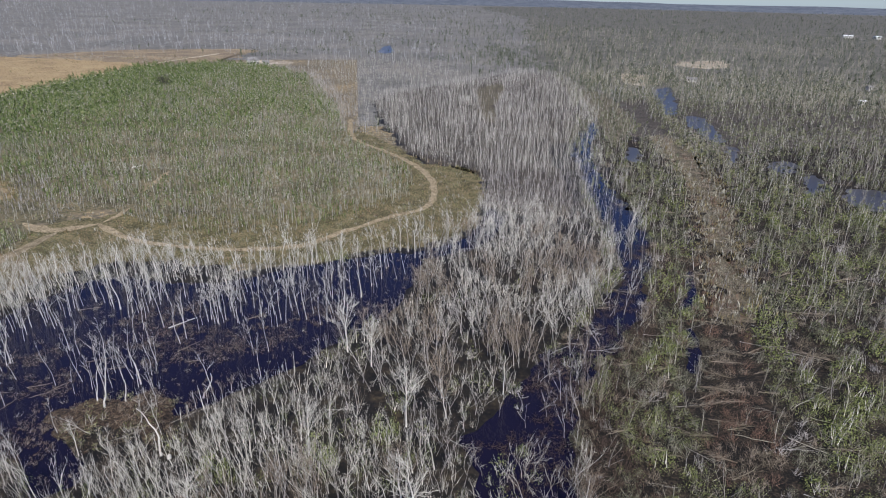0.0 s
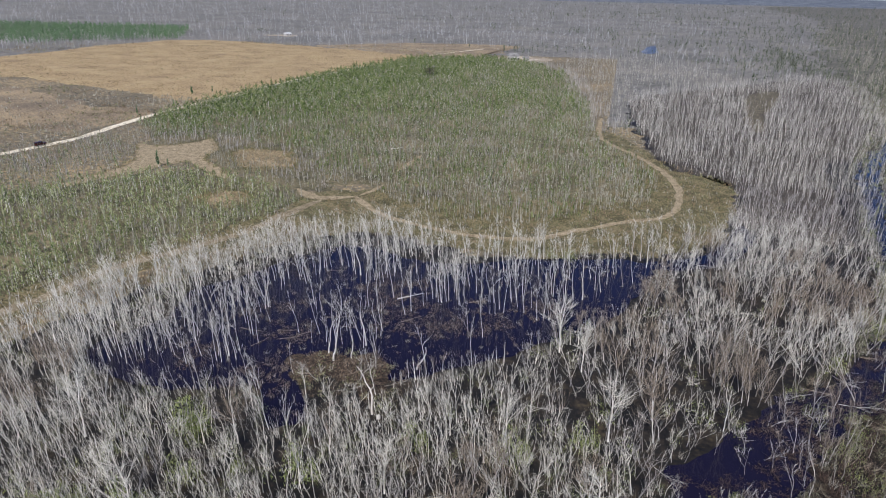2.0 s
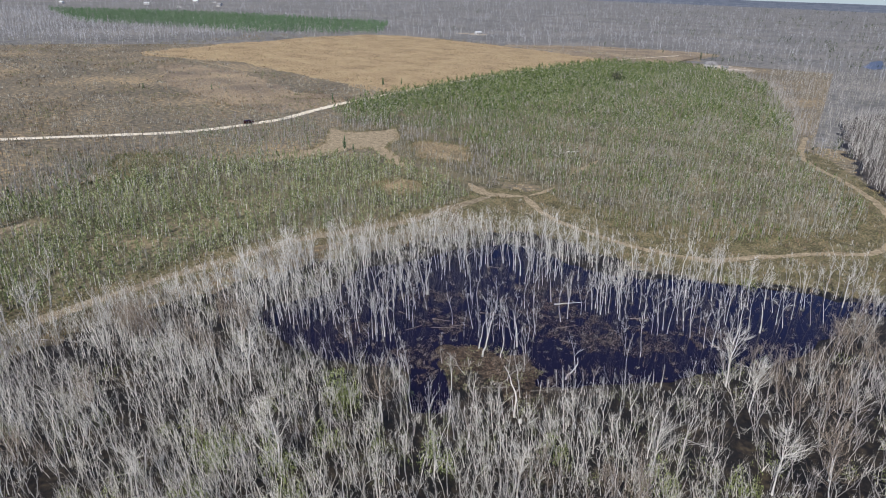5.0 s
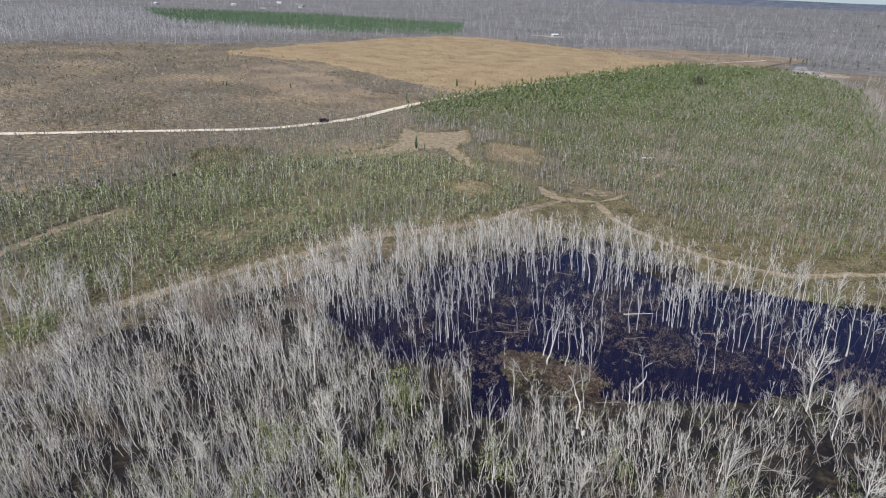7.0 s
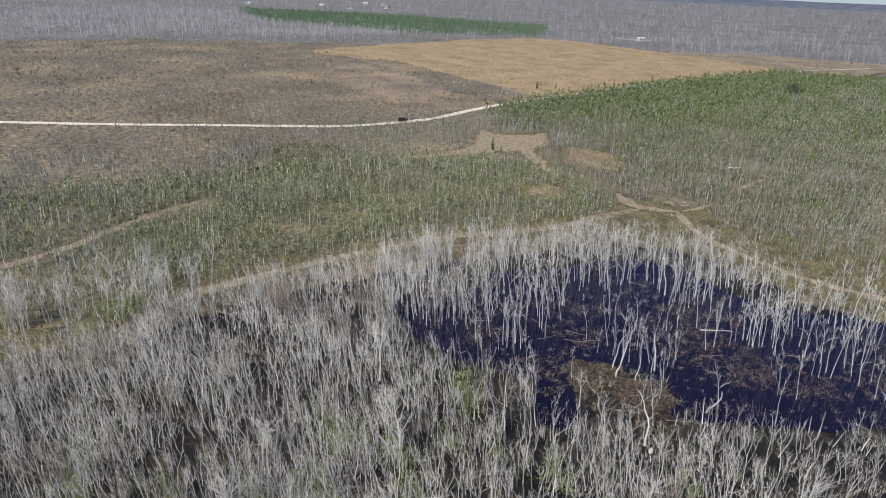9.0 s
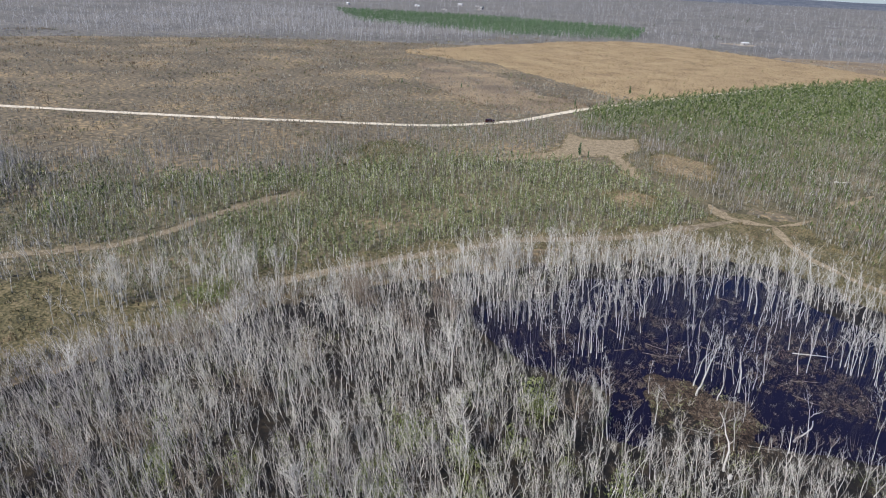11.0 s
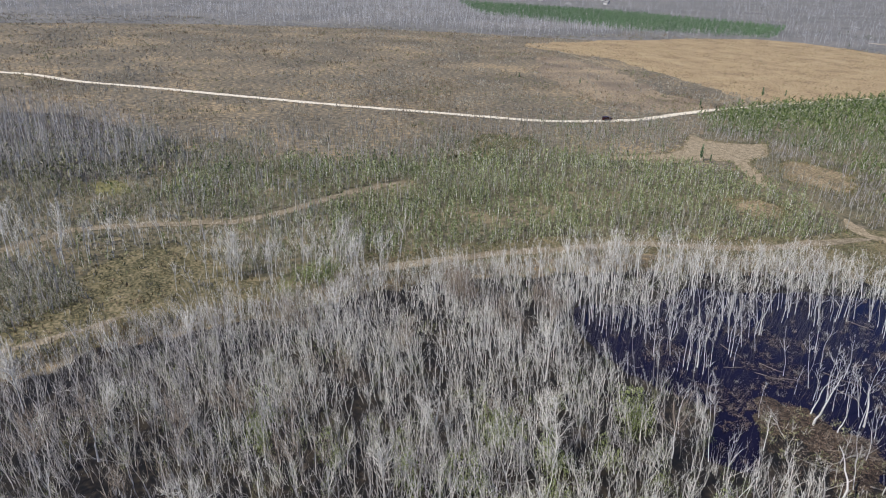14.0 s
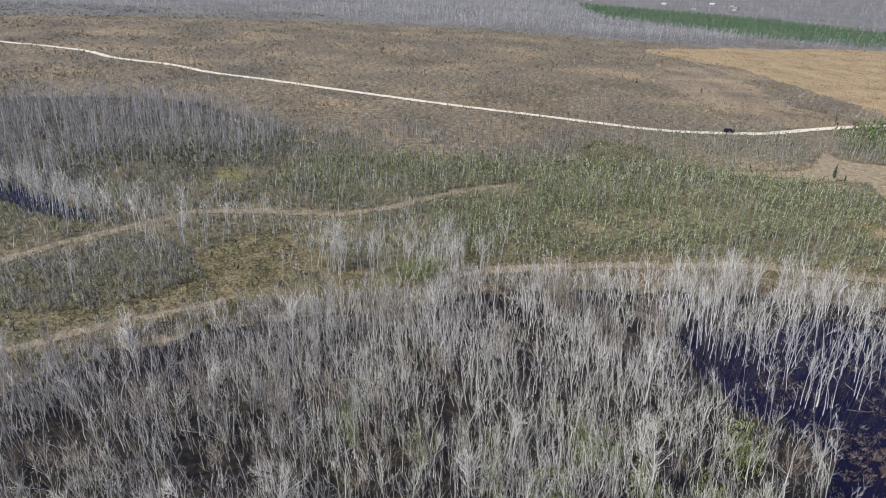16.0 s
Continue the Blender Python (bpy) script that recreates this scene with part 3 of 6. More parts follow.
def bare_tree(r, h, rad, branches, twigs, start=0.35, wander=1.0, spread=1.0, broken=False, sides=5, segs=8, limb_segs=2, el=(38, 72), leaders=0, thin=0.02):
    """Trunk pieces and, limb by limb, crown pieces of a leafless crooked swamp tree; leaders are forks nearly as tall as the trunk."""
    d = np.array([*r.normal(0, 0.05, 2), 1.0])
    pts = [np.zeros(3)]
    for i in range(segs - 1):
        pts.append(pts[-1] + d * h / (segs - 1))
        d[:2] = d[:2] * 0.75 + r.normal(0, 0.11 * wander, 2)
    pts = np.array(pts)
    rr = [rad * (1.25 if i == 0 else 1) * (1 - (0.70 if broken else 0.84) * i / (segs - 1)) for i in range(segs)]
    trunk = [(*tube(pts, rr, sides), 0)]
    crown = []
    for b in range(branches):
        fork = b < leaders
        u = r.uniform(0.25, 0.55) if fork else r.uniform(start, 0.98)
        s = u * (segs - 1)
        i = min(int(s), segs - 2)
        p = pts[i] + (pts[i + 1] - pts[i]) * (s - i)
        ln = (1 - u) * h * r.uniform(0.7, 1.0) if fork else ((1 - u) * h * 0.5 + 0.10 * h) * r.uniform(0.5, 1.2) * spread
        d = rand_dir(r, 58, 76) if fork else rand_dir(r, *el)
        n = limb_segs + (1 if fork else 0)
        line = [p]
        for k in range(n):
            d = d * 0.85 + np.array([0, 0, 0.22]) + r.normal(0, 0.2, 3)
            line.append(line[-1] + d / np.linalg.norm(d) * ln / n)
        rb = rad * 0.6 if fork else max(0.026, rad * 0.5 * (1 - u * 0.5))
        limb = [(*tube(line, [rb * (1 - 0.8 * k / n) for k in range(n + 1)], 3, True), 1)]
        for t in range(twigs + (3 if fork and twigs else 0)):
            w = r.uniform(0.25, 1) * n
            k = min(int(w), n - 1)
            q0 = line[k] + (line[k + 1] - line[k]) * (w - k)
            dt = d * 0.6 + rand_dir(r, 5, 80) * 0.8
            limb.append((*tube([q0, q0 + dt * (0.35 * ln + 0.35) * r.uniform(0.5, 1.1)], [thin, 0.008], 3, True), 1))
        crown.append(limb)
    return trunk, crown


def whole(tree):
    trunk, crown = tree
    return join(trunk + [piece for limb in crown for piece in limb])


def pine(r, h, whorls, per):
    """A young pine: thin stem and upturned needle sprays in whorls."""
    stem = [(*tube([(0, 0, 0), (0, 0, h * 0.97)], [0.05, 0.012], 3, True), 0)]
    sprays = []
    for wv in range(whorls):
        u = 0.14 + 0.80 * wv / (whorls - 1)
        ln = (0.12 * h * (1 - u) ** 0.7 + 0.075 * h) * r.uniform(0.75, 1.25)
        a0 = r.uniform(0, math.tau)
        for k in range(per):
            w = a0 + math.tau * k / per + r.normal(0, 0.25)
            d = np.array([math.cos(w), math.sin(w), r.uniform(0.7, 1.9)])
            s = np.array([-math.sin(w), math.cos(w), r.normal(0, 0.3)])
            c = np.array([0, 0, u * h])
            l2, w2 = ln * r.uniform(0.7, 1.3), 0.17 * ln + 0.035
            v = np.array([c, c + d * l2 * 0.5 + s * w2 + np.array([0, 0, 0.06]), c + d * l2, c + d * l2 * 0.55 - s * w2 - np.array([0, 0, 0.06])])
            sprays.append((v, np.array([(0, 1, 2), (0, 2, 3)]), 1))
    return stem + sprays


def soft_pine(r, h, n, leaf):
    """A young pine: thin stem and a cone of small upturned needle tufts."""
    pieces = [(*tube([(0, 0, 0), (0, 0, h * 0.95)], [0.045, 0.012], 3, True), 0)]
    v, f = [], []
    for i in range(n):
        u = 0.10 + 0.88 * (i + r.uniform(0, 1)) / n
        rad = ((1 - u) * 0.20 + 0.035) * h * r.uniform(0.3, 1.0)
        w = r.uniform(0, math.tau)
        c = np.array([math.cos(w) * rad, math.sin(w) * rad, u * h])
        a1 = np.array([math.cos(w) * 0.6, math.sin(w) * 0.6, 0.8]) + r.normal(0, 0.35, 3)
        a1 /= np.linalg.norm(a1)
        b1 = np.cross(a1, r.normal(0, 1, 3))
        b1 /= np.linalg.norm(b1) + 1e-9
        l1 = leaf * h * r.uniform(0.7, 1.3)
        k = len(v)
        v += [c - a1 * l1, c + b1 * l1 * 0.3, c + a1 * l1, c - b1 * l1 * 0.3]
        f += [(k, k + 1, k + 2), (k, k + 2, k + 3)]
    pieces.append((np.array(v), np.array(f), 1))
    return join(pieces)


def leaf_clump(r, n, rx, rz, leaf, z0=0.0, upright=0.0):
    """Loose clump of small leaves or stalks with gaps."""
    out_v, out_f = [], []
    for i in range(n):
        d = rand_dir(r, -35, 85)
        c = d * np.array([rx, rx, rz]) * r.uniform(0.25, 1.0) ** 0.6
        c[2] = abs(c[2]) + z0
        a1 = rand_dir(r, -50, 70) * (1 - upright) + np.array([0, 0, upright])
        b1 = np.cross(a1, rand_dir(r, -60, 60))
        b1 /= np.linalg.norm(b1) + 1e-9
        l1, w1 = leaf * r.uniform(0.6, 1.4), leaf * r.uniform(0.3, 0.6) * (1 - 0.6 * upright)
        k = len(out_v)
        out_v += [c - a1 * l1, c + b1 * w1, c + a1 * l1, c - b1 * w1]
        out_f += [(k, k + 1, k + 2), (k, k + 2, k + 3)]
    return np.array(out_v), np.array(out_f)


def brush(r, n, h, rx, thick):
    """A tuft of thin upright stalks."""
    pieces = []
    for i in range(n):
        b0 = np.array([r.normal(0, rx * 0.5), r.normal(0, rx * 0.5), 0])
        d = rand_dir(r, 58, 88)
        pieces.append((*tube([b0, b0 + d * h * r.uniform(0.5, 1.1)], [thick, thick * 0.3], 3, True), 0))
    return join(pieces)


def twiggy(r, n, rx, h, thick, leaves=0, leaf=0.14):
    """A leafless twiggy bush, with some leaves if asked (second material)."""
    pieces = []
    for i in range(n):
        b0 = np.array([r.normal(0, rx * 0.25), r.normal(0, rx * 0.25), 0])
        d = rand_dir(r, 25, 85) * np.array([rx, rx, h]) * r.uniform(0.6, 1.15)
        pieces.append((*tube([b0, b0 + d], [thick, thick * 0.3], 3, True), 0))
        q = b0 + d * r.uniform(0.3, 0.7)
        pieces.append((*tube([q, q + rand_dir(r, 0, 75) * 0.45 * rx], [thick * 0.7, thick * 0.2], 3, True), 0))
    if leaves:
        pieces.append((*leaf_clump(r, leaves, rx * 0.95, h, leaf, 0.1), 1))
    return join(pieces)


def scatter(templates, pts, scale, name, mats, label, category, rnd, tilt=0.04, z=0.0, kind="stuff", zscale=None, spin=math.tau, lean=(0.0, 0.0)):
    """Many copies of the template meshes joined into one object."""
    vs, fs, ms, o = [], [], [], 0
    which = rnd.integers(0, len(templates), len(pts))
    for t, (v, f, m) in enumerate(templates):
        sel = np.where(which == t)[0]
        if not len(sel):
            continue
        w = rnd.uniform(0, spin, len(sel)) - (0 if spin > 6 else spin / 2)
        c, s = np.cos(w), np.sin(w)
        sc = scale[sel]
        szz = sc if zscale is None else sc * zscale[sel]
        x = (v[None, :, 0] * c[:, None] - v[None, :, 1] * s[:, None]) * sc[:, None]
        y = (v[None, :, 0] * s[:, None] + v[None, :, 1] * c[:, None]) * sc[:, None]
        zz = v[None, :, 2] * szz[:, None]
        tx, ty = rnd.normal(lean[0], tilt, len(sel)), rnd.normal(lean[1], tilt, len(sel))
        x, y = x + zz * tx[:, None] + pts[sel, 0][:, None], y + zz * ty[:, None] + pts[sel, 1][:, None]
        vs.append(np.stack([x, y, zz + z], -1).reshape(-1, 3))
        fs.append((f[None] + (np.arange(len(sel)) * len(v))[:, None, None] + o).reshape(-1, 3))
        ms.append(np.tile(m, len(sel)))
        o += len(sel) * len(v)
    me = mesh_tris(name, np.concatenate(vs), np.concatenate(fs), mats, np.concatenate(ms))
    return tagged(new(name, me), label, category, kind=kind)


def grid_points(x0, x1, y0, y1, step, rnd, jitter=0.5):
    gx, gy = np.meshgrid(np.arange(x0, x1, step), np.arange(y0, y1, step))
    p = np.stack([gx.ravel(), gy.ravel()], 1)
    return p + rnd.uniform(-jitter, jitter, p.shape) * step


def field_noise(p, size, seed):
    return np.array([noise.noise((x / size, y / size, seed)) for x, y in p])


def polar(p):
    return np.hypot(p[:, 0], p[:, 1]), np.degrees(np.arctan2(-p[:, 0], p[:, 1]))


def in_view(p, margin=0.0):
    d, w = polar(p)
    return (w > -40 - margin) & (w < 118 + margin)


def west_fade(p):
    """1 in the scrub, thinning out to 0 towards the open heath."""
    return np.clip((p[:, 0] + 226 + 24 * field_noise(p, 22, 73.0)) / 26, 0, 1)


def off_tracks(p, extra=0.0):
    bad = near_line(ROAD, p, 2.3 + extra) | near_line(np.array(TRACK_FAR) + np.array([1.6, 0.2]), p, 1.8 + extra)
    for line, w in zip(TRACKS, WIDTHS):
        bad |= near_line(line, p, w * 0.58 + extra)
    return ~bad


# ---- bare swamp trees ----
def part(name, pieces, mats, parent, label=""):
    v, f, m = join(pieces)
    ob = new(name, mesh_tris(name, v, f, mats, m))
    ob.parent = parent
    return tagged(ob, label) if label else ob


def tree_thing(tree, name, label, mats, group):
    root = tagged(new(name), label, "tree", group)
    part("trunk", tree[0], mats, root)
    for limb in tree[1]:
        part("branch", limb, mats, root)
    return root


def plant(temps, names, pts, sizes, name, label, category, group, mats, rnd, lean=(0.0, 0.0), tilt=3.0):
    """Single plants, each a thing with a part for each material of its template."""
    made = {}
    for (x, y), s in zip(pts, sizes):
        k = int(rnd.integers(0, len(temps)))
        m = pose(x, y, 0.04, math.degrees(-lean[1]) + rnd.normal(0, tilt), math.degrees(lean[0]) + rnd.normal(0, tilt), 0) @ pose(0, 0, 0, 0, 0, rnd.uniform(0, 360))
        if k not in made:
            v, f, idx = temps[k]
            made[k] = tagged(new(name), label, category, group)
            for i, part_name in enumerate(names):
                used, local = np.unique(f[idx == i], return_inverse=True)
                ob = new(part_name, mesh_tris(part_name, v[used], local.reshape(-1, 3), [mats[i]]))
                ob.parent = made[k]
            made[k].matrix_basis = m
        else:
            copy_thing(made[k], m @ Matrix.Scale(float(s), 4))


def plant_and_scatter(singles, temps, names, pts, sizes, thing, thing_label, group, name, mats, label, category, rnd, tilt=0.06, near=None, **more):
    """The nearest stand as single plants, the rest joined."""
    order = np.argsort(polar(pts)[0])
    a, b = order[:singles], order[singles:]
    plant(near or temps, names, pts[a], sizes[a], thing, thing_label, "tree" if "tree" in thing else thing.split("_")[-1], group, mats, rnd)
    if len(b):
        scatter(temps, pts[b], sizes[b], name, mats, label, category, rnd, tilt, **more)


tr = np.random.default_rng(11)
TREES = [bare_tree(tr, tr.uniform(8.0, 12.0), tr.uniform(0.062, 0.092), 8 + i % 3, 3, 0.42, 1.05, 0.75, sides=4, segs=8, leaders=1 + i % 3, thin=0.024) for i in range(9)]
TREES += [bare_tree(tr, tr.uniform(7.0, 9), tr.uniform(0.065, 0.09), 14, 4, 0.25, 1.5, 1.1, sides=4, segs=7, el=(30, 70), leaders=3, thin=0.022) for i in range(4)]
SLIM = [bare_tree(tr, tr.uniform(7.0, 10.5), tr.uniform(0.043, 0.065), 7, 4, 0.45, 0.75, 0.75, sides=4, segs=8, el=(36, 70), leaders=i % 2, thin=0.022) for i in range(6)]
SMALL = [bare_tree(tr, tr.uniform(6.5, 9.0), tr.uniform(0.055, 0.075), 7, 2, 0.45, 1.1, 0.7, sides=3, segs=7, el=(42, 74), leaders=1 + i % 2, thin=0.027) for i in range(9)]
small_templates = [whole(t) for t in SMALL]
near_templates = [whole(t) for t in TREES]
slim_templates = [whole(t) for t in SLIM]

LEAN = (-0.045, -0.08)      # the storm left most stems leaning south-west

def in_river(q):
    hit = np.zeros(len(q), bool)
    for pts in RIVERS + [DITCH, DITCH_NEAR]:
        hit |= inside(pts, q)
    return hit


swamp_line = wobble(smooth_line(SWAMP, 3, True), 2.5, 8)
pond_line = smooth_line(POND, 3, True)
channel_line = smooth_line(CHANNEL, 3, True)

south = grid_points(-125, 70, -70, 74, 1.3, tr)
p = np.concatenate([south[south[:, 1] < 72], grid_points(-125, 70, 73, 178, 1.72, tr)])
d, w = polar(p)
keep = inside(swamp_line, p) & (d > 42) & (d < 180) & in_view(p, 6) & off_tracks(p)
p = p[keep]
in_pond, in_chan = inside(pond_line, p), inside(channel_line, p)
clump = field_noise(p, 11, 2.0) + 0.45 * field_noise(p, 27, 12.0)
dense = np.clip(0.68 + 0.9 * clump, 0.26, 0.95)
dense[in_pond] = np.where(clump[in_pond] > 0.14, 0.19, 0.035)
west_row = np.hypot((p[:, 0] + 84) / 10, (p[:, 1] - 86) / 17) < 1
dense[in_pond & west_row] = 0.60
north_row = near_line([(-86, 112), (-80, 124), (-70, 132), (-58, 129), (-44, 132), (-32, 138)], p, 6.5)
dense[in_pond & north_row] = 0.20
dense[in_chan] = np.where((p[in_chan, 1] > 136) & (p[in_chan, 1] < 185), 0.10, 0.16)
mound = np.hypot((p[:, 0] + 49) / 13, (p[:, 1] - 82.5) / 5.5) < 1
dense[mound] = 0.04
dense[np.hypot(p[:, 0] + 111, p[:, 1] - 25) < 5.5] = 0.05
# open water and low ground lie in front of the pond, and the forest stops short of the tracks
out = p / np.hypot(*p.T)[:, None]
front = ~in_pond & (p[:, 0] > -88) & (inside(pond_line, p + out * 4) | inside(pond_line, p + out * 8) | inside(pond_line, p + out * 11))
dense[front] *= np.where(p[front, 0] > -46, 0.85, 0.30)
for pts in OPEN_SHORE:
    dense[inside(pts, p) | inside(pts, p + out * 4)] = 0.03
    dense[inside(pts, p + out * 8)] *= 0.5
dark = ~in_chan & ((p[:, 1] < 150) & (p[:, 1] > 58) & inside(channel_line, p + out * 4))
dense[dark] *= 0.45
east_side = p[:, 0] > -16
dense[east_side] *= 0.74
dw = polar(p)
outer = (dw[1] > 22) & (~inside(swamp_line, p + out * 3) | ~inside(swamp_line, p + out * 6))
dense[outer] *= np.where(p[outer, 1] < 72, 0.95, 0.75)
take = tr.uniform(0, 1, len(p)) < dense
p, in_pond, front = p[take], in_pond[take], front[take]
order = np.argsort(np.hypot(p[:, 0] + 62, p[:, 1] - 96))
NEAR_POINTS, NEAR_WET, NEAR_FRONT = p[order], in_pond[order], front[order]


def tree_size(q, rnd):
    """Trees are lower on this side of the pond than round and behind it."""
    dd = polar(q)[0]
    back = np.clip((dd - 80) / 35, 0, 1)
    return (0.72 + 0.12 * back) * rnd.uniform(0.78, 1.22, len(q)) * np.where(q[:, 1] < 66, 0.96, 1.0)


edge_row = (polar(NEAR_POINTS)[1] > 22) & ~inside(swamp_line, NEAR_POINTS + NEAR_POINTS / np.hypot(*NEAR_POINTS.T)[:, None] * 7)
sizes = tree_size(NEAR_POINTS, tr) * (1 + 0.3 * field_noise(NEAR_POINTS, 15, 21.0)) * np.where(NEAR_FRONT, 0.68, 1.0) * np.where(edge_row, 0.82, 1.0)
SINGLE = 60
kinds = [(t, "bare_tree", "slender grey leafless swamp tree with crooked upright branches", [M_BARK, M_TWIG]) for t in TREES[:9]]
kinds += [(t, "bare_tree", "short brown twiggy leafless tree with a spreading crown", [M_BARK, M_TWIGBROWN]) for t in TREES[9:]]
slim_kinds = [(t, "bare_tree", "thin pale dead tree standing in dark water", [M_BARK, M_TWIG]) for t in SLIM]
made = {}
for i in range(SINGLE):
    pool, tag = (slim_kinds, "s") if NEAR_WET[i] else (kinds, "k")
    k = int(tr.integers(0, len(pool)))
    s = float(sizes[i])
    size_step = min((0.55, 0.8, 1.0, 1.2), key=lambda c: abs(c - s))
    m = pose(NEAR_POINTS[i][0], NEAR_POINTS[i][1], 0.05, tr.normal(4.5, 3), tr.normal(-2.5, 3), 0) @ pose(0, 0, 0, 0, 0, tr.uniform(0, 360))
    key = (tag, k, size_step)
    if key not in made:
        made[key] = tree_thing(*pool[k], "bare trees round the pond")
        made[key].matrix_basis = m
        made[key].scale = (size_step,) * 3
    else:
        copy_thing(made[key], m)

rest, wet, rest_size = NEAR_POINTS[SINGLE:], NEAR_WET[SINGLE:], sizes[SINGLE:]
brownish = field_noise(rest, 9, 5.5) > np.where(rest[:, 0] > -42, 0.28, 0.40)
mauve = ~brownish & (0.8 * field_noise(rest, 21, 15.5) + tr.normal(0, 0.25, len(rest)) > 0.014 * (rest[:, 1] - 14) - np.where(rest[:, 0] > -30, 0.9, np.where(rest[:, 0] > -58, 0.4, 0.0)))
small = rest[:, 1] + 12 * field_noise(rest, 15, 25.5) < np.where(rest[:, 0] > -24, 100, 70)
for sel, temps, mats, label in (
        (~wet & ~brownish & ~mauve & ~small, near_templates[:9], [M_BARK, M_TWIG], "dense stand of grey leafless swamp trees"),
        (~wet & mauve & ~small, near_templates[:9], [M_TWIG, M_TWIGMAUVE], "dense stand of mauve-grey leafless swamp trees"),
        (~wet & ~brownish & ~mauve & small, small_templates, [M_BARK, M_TWIG], "dense stand of thin grey leafless swamp trees"),
        (~wet & mauve & small, small_templates, [M_TWIG, M_TWIGMAUVE], "dense stand of thin mauve-grey leafless swamp trees"),
        (~wet & brownish, near_templates[7:], [M_BARK, M_TWIGBROWN], "brown twiggy leafless swamp trees"),
        (wet, slim_templates, [M_BARK, M_TWIG], "thin pale dead trees standing in dark water")):
    if sel.any():
        for east in (False, True):
            pick = sel & ((rest[:, 0] > -20) == east)
            if pick.any():
                scatter(temps, rest[pick], rest_size[pick], "swamp_forest", [M_TWIGMAUVE, *mats[1:]] if east else mats, label, "forest", tr, 0.17 if east else 0.075, lean=LEAN)

# broad pale trees and trees in bud among the grey ones
BROAD = [bare_tree(tr, tr.uniform(9, 11), 0.13, 18, 12, 0.40, 0.9, 1.6, sides=5, el=(12, 58), leaders=3, thin=0.022) for i in range(4)]
def budded(tree, h, n):
    v, f = leaf_clump(tr, n, 1.2, h * 0.5, 0.10, h * 0.40, 0.2)
    return join([(*whole(tree)[:2], whole(tree)[2]), (v, f, 2)])
BUDDED = [budded(t, 8, 120) for t in TREES[:5]]
q = grid_points(-108, 22, -30, 110, 12.5, tr)
q = q[inside(swamp_line, q) & ~inside(pond_line, q) & ~inside(channel_line, q) & in_view(q, 2) & (polar(q)[0] > 44) & (polar(q)[0] < 105)]
q = q[(tr.uniform(0, 1, len(q)) < 0.75) & (np.hypot(q[:, 0] + 40, q[:, 1] - 78) > 16)]
broad = {}
for i, (x, y) in enumerate(q):
    k = i % 4
    m = pose(x, y, 0.05, tr.normal(0, 2), tr.normal(0, 2), tr.uniform(0, 360))
    if k not in broad:
        broad[k] = tree_thing(BROAD[k], "broad_tree", "tall pale leafless tree with a broad spreading crown", [M_BARK, M_TWIG if k % 2 else M_TWIGBROWN], "broad trees in the swamp")
        broad[k].matrix_basis = m
        broad[k].scale = (0.78 + 0.07 * k,) * 3
    else:
        copy_thing(broad[k], m)
q = grid_points(-105, 24, -32, 112, 3.6, tr)
q = q[inside(swamp_line, q) & ~inside(pond_line, q) & ~inside(channel_line, q) & in_view(q, 2) & (polar(q)[0] > 42) & (polar(q)[0] < 92)]
q = q[field_noise(q, 13, 77.0) + 0.5 * field_noise(q, 5, 78.0) - 0.006 * (polar(q)[0] - 60) > -0.09]
scatter(BUDDED, q, tr.uniform(0.55, 0.95, len(q)), "budding_trees", [M_BARK, M_TWIG, M_FRESH], "pale swamp trees with fresh green buds", "trees", tr, 0.08, lean=LEAN)

# saplings, shrubs in leaf and sticks between the trees
sap = [brush(tr, 7, 3.4, 0.7, 0.03) for i in range(4)]
q = grid_points(-125, 70, -70, 178, 2.0, tr)
q = q[inside(swamp_line, q) & ~inside(pond_line, q) & ~inside(channel_line, q) & in_view(q, 5) & (polar(q)[0] > 45)]
q = q[tr.uniform(0, 1, len(q)) < np.where(q[:, 0] > -35, 0.2, 0.28)]
q = q[~inside(OPEN_SHORE[0], q) & ~inside(OPEN_SHORE[1], q)]
thicket = [brush(tr, 14, 4.6, 1.0, 0.022) for i in range(5)]
r0 = tr.uniform(0, 1, len(q))
for sel, mat, label in ((r0 < 0.12, M_TWIG, "thicket of pale grey swamp saplings"), ((r0 > 0.35) & (r0 < 0.45), M_BRUSH, "thicket of brown grey swamp saplings"), ((r0 > 0.55) & (field_noise(q, 10, 58.0) > 0.18), M_SHRUB, "thicket of olive swamp saplings")):
    t = q[sel & (q[:, 0] < -12) & ~inside(OPEN_SHORE[0], q) & ~inside(OPEN_SHORE[1], q)]
    scatter(thicket, t, tr.uniform(0.5, 1.15, len(t)), "sapling_thicket", [mat], label, "saplings", tr, 0.08, lean=LEAN)
scatter(sap, q, tr.uniform(0.5, 1.3, len(q)), "saplings", [M_TWIG], "thin grey saplings between swamp trees", "saplings", tr, 0.15)

# ---- mid-distance bare trees ----
mr = np.random.default_rng(23)
MID = [whole(bare_tree(mr, mr.uniform(8.5, 12), 0.09, 7, 3, 0.35, 1.0, 0.85, sides=3, segs=4, limb_segs=1, leaders=1, thin=0.028)) for i in range(7)]
STEM = [whole(bare_tree(mr, mr.uniform(2.8, 4.6), 0.075, 4, 0, 0.3, 1.0, 0.8, sides=3, segs=2, limb_segs=1, leaders=1)) for i in range(8)]
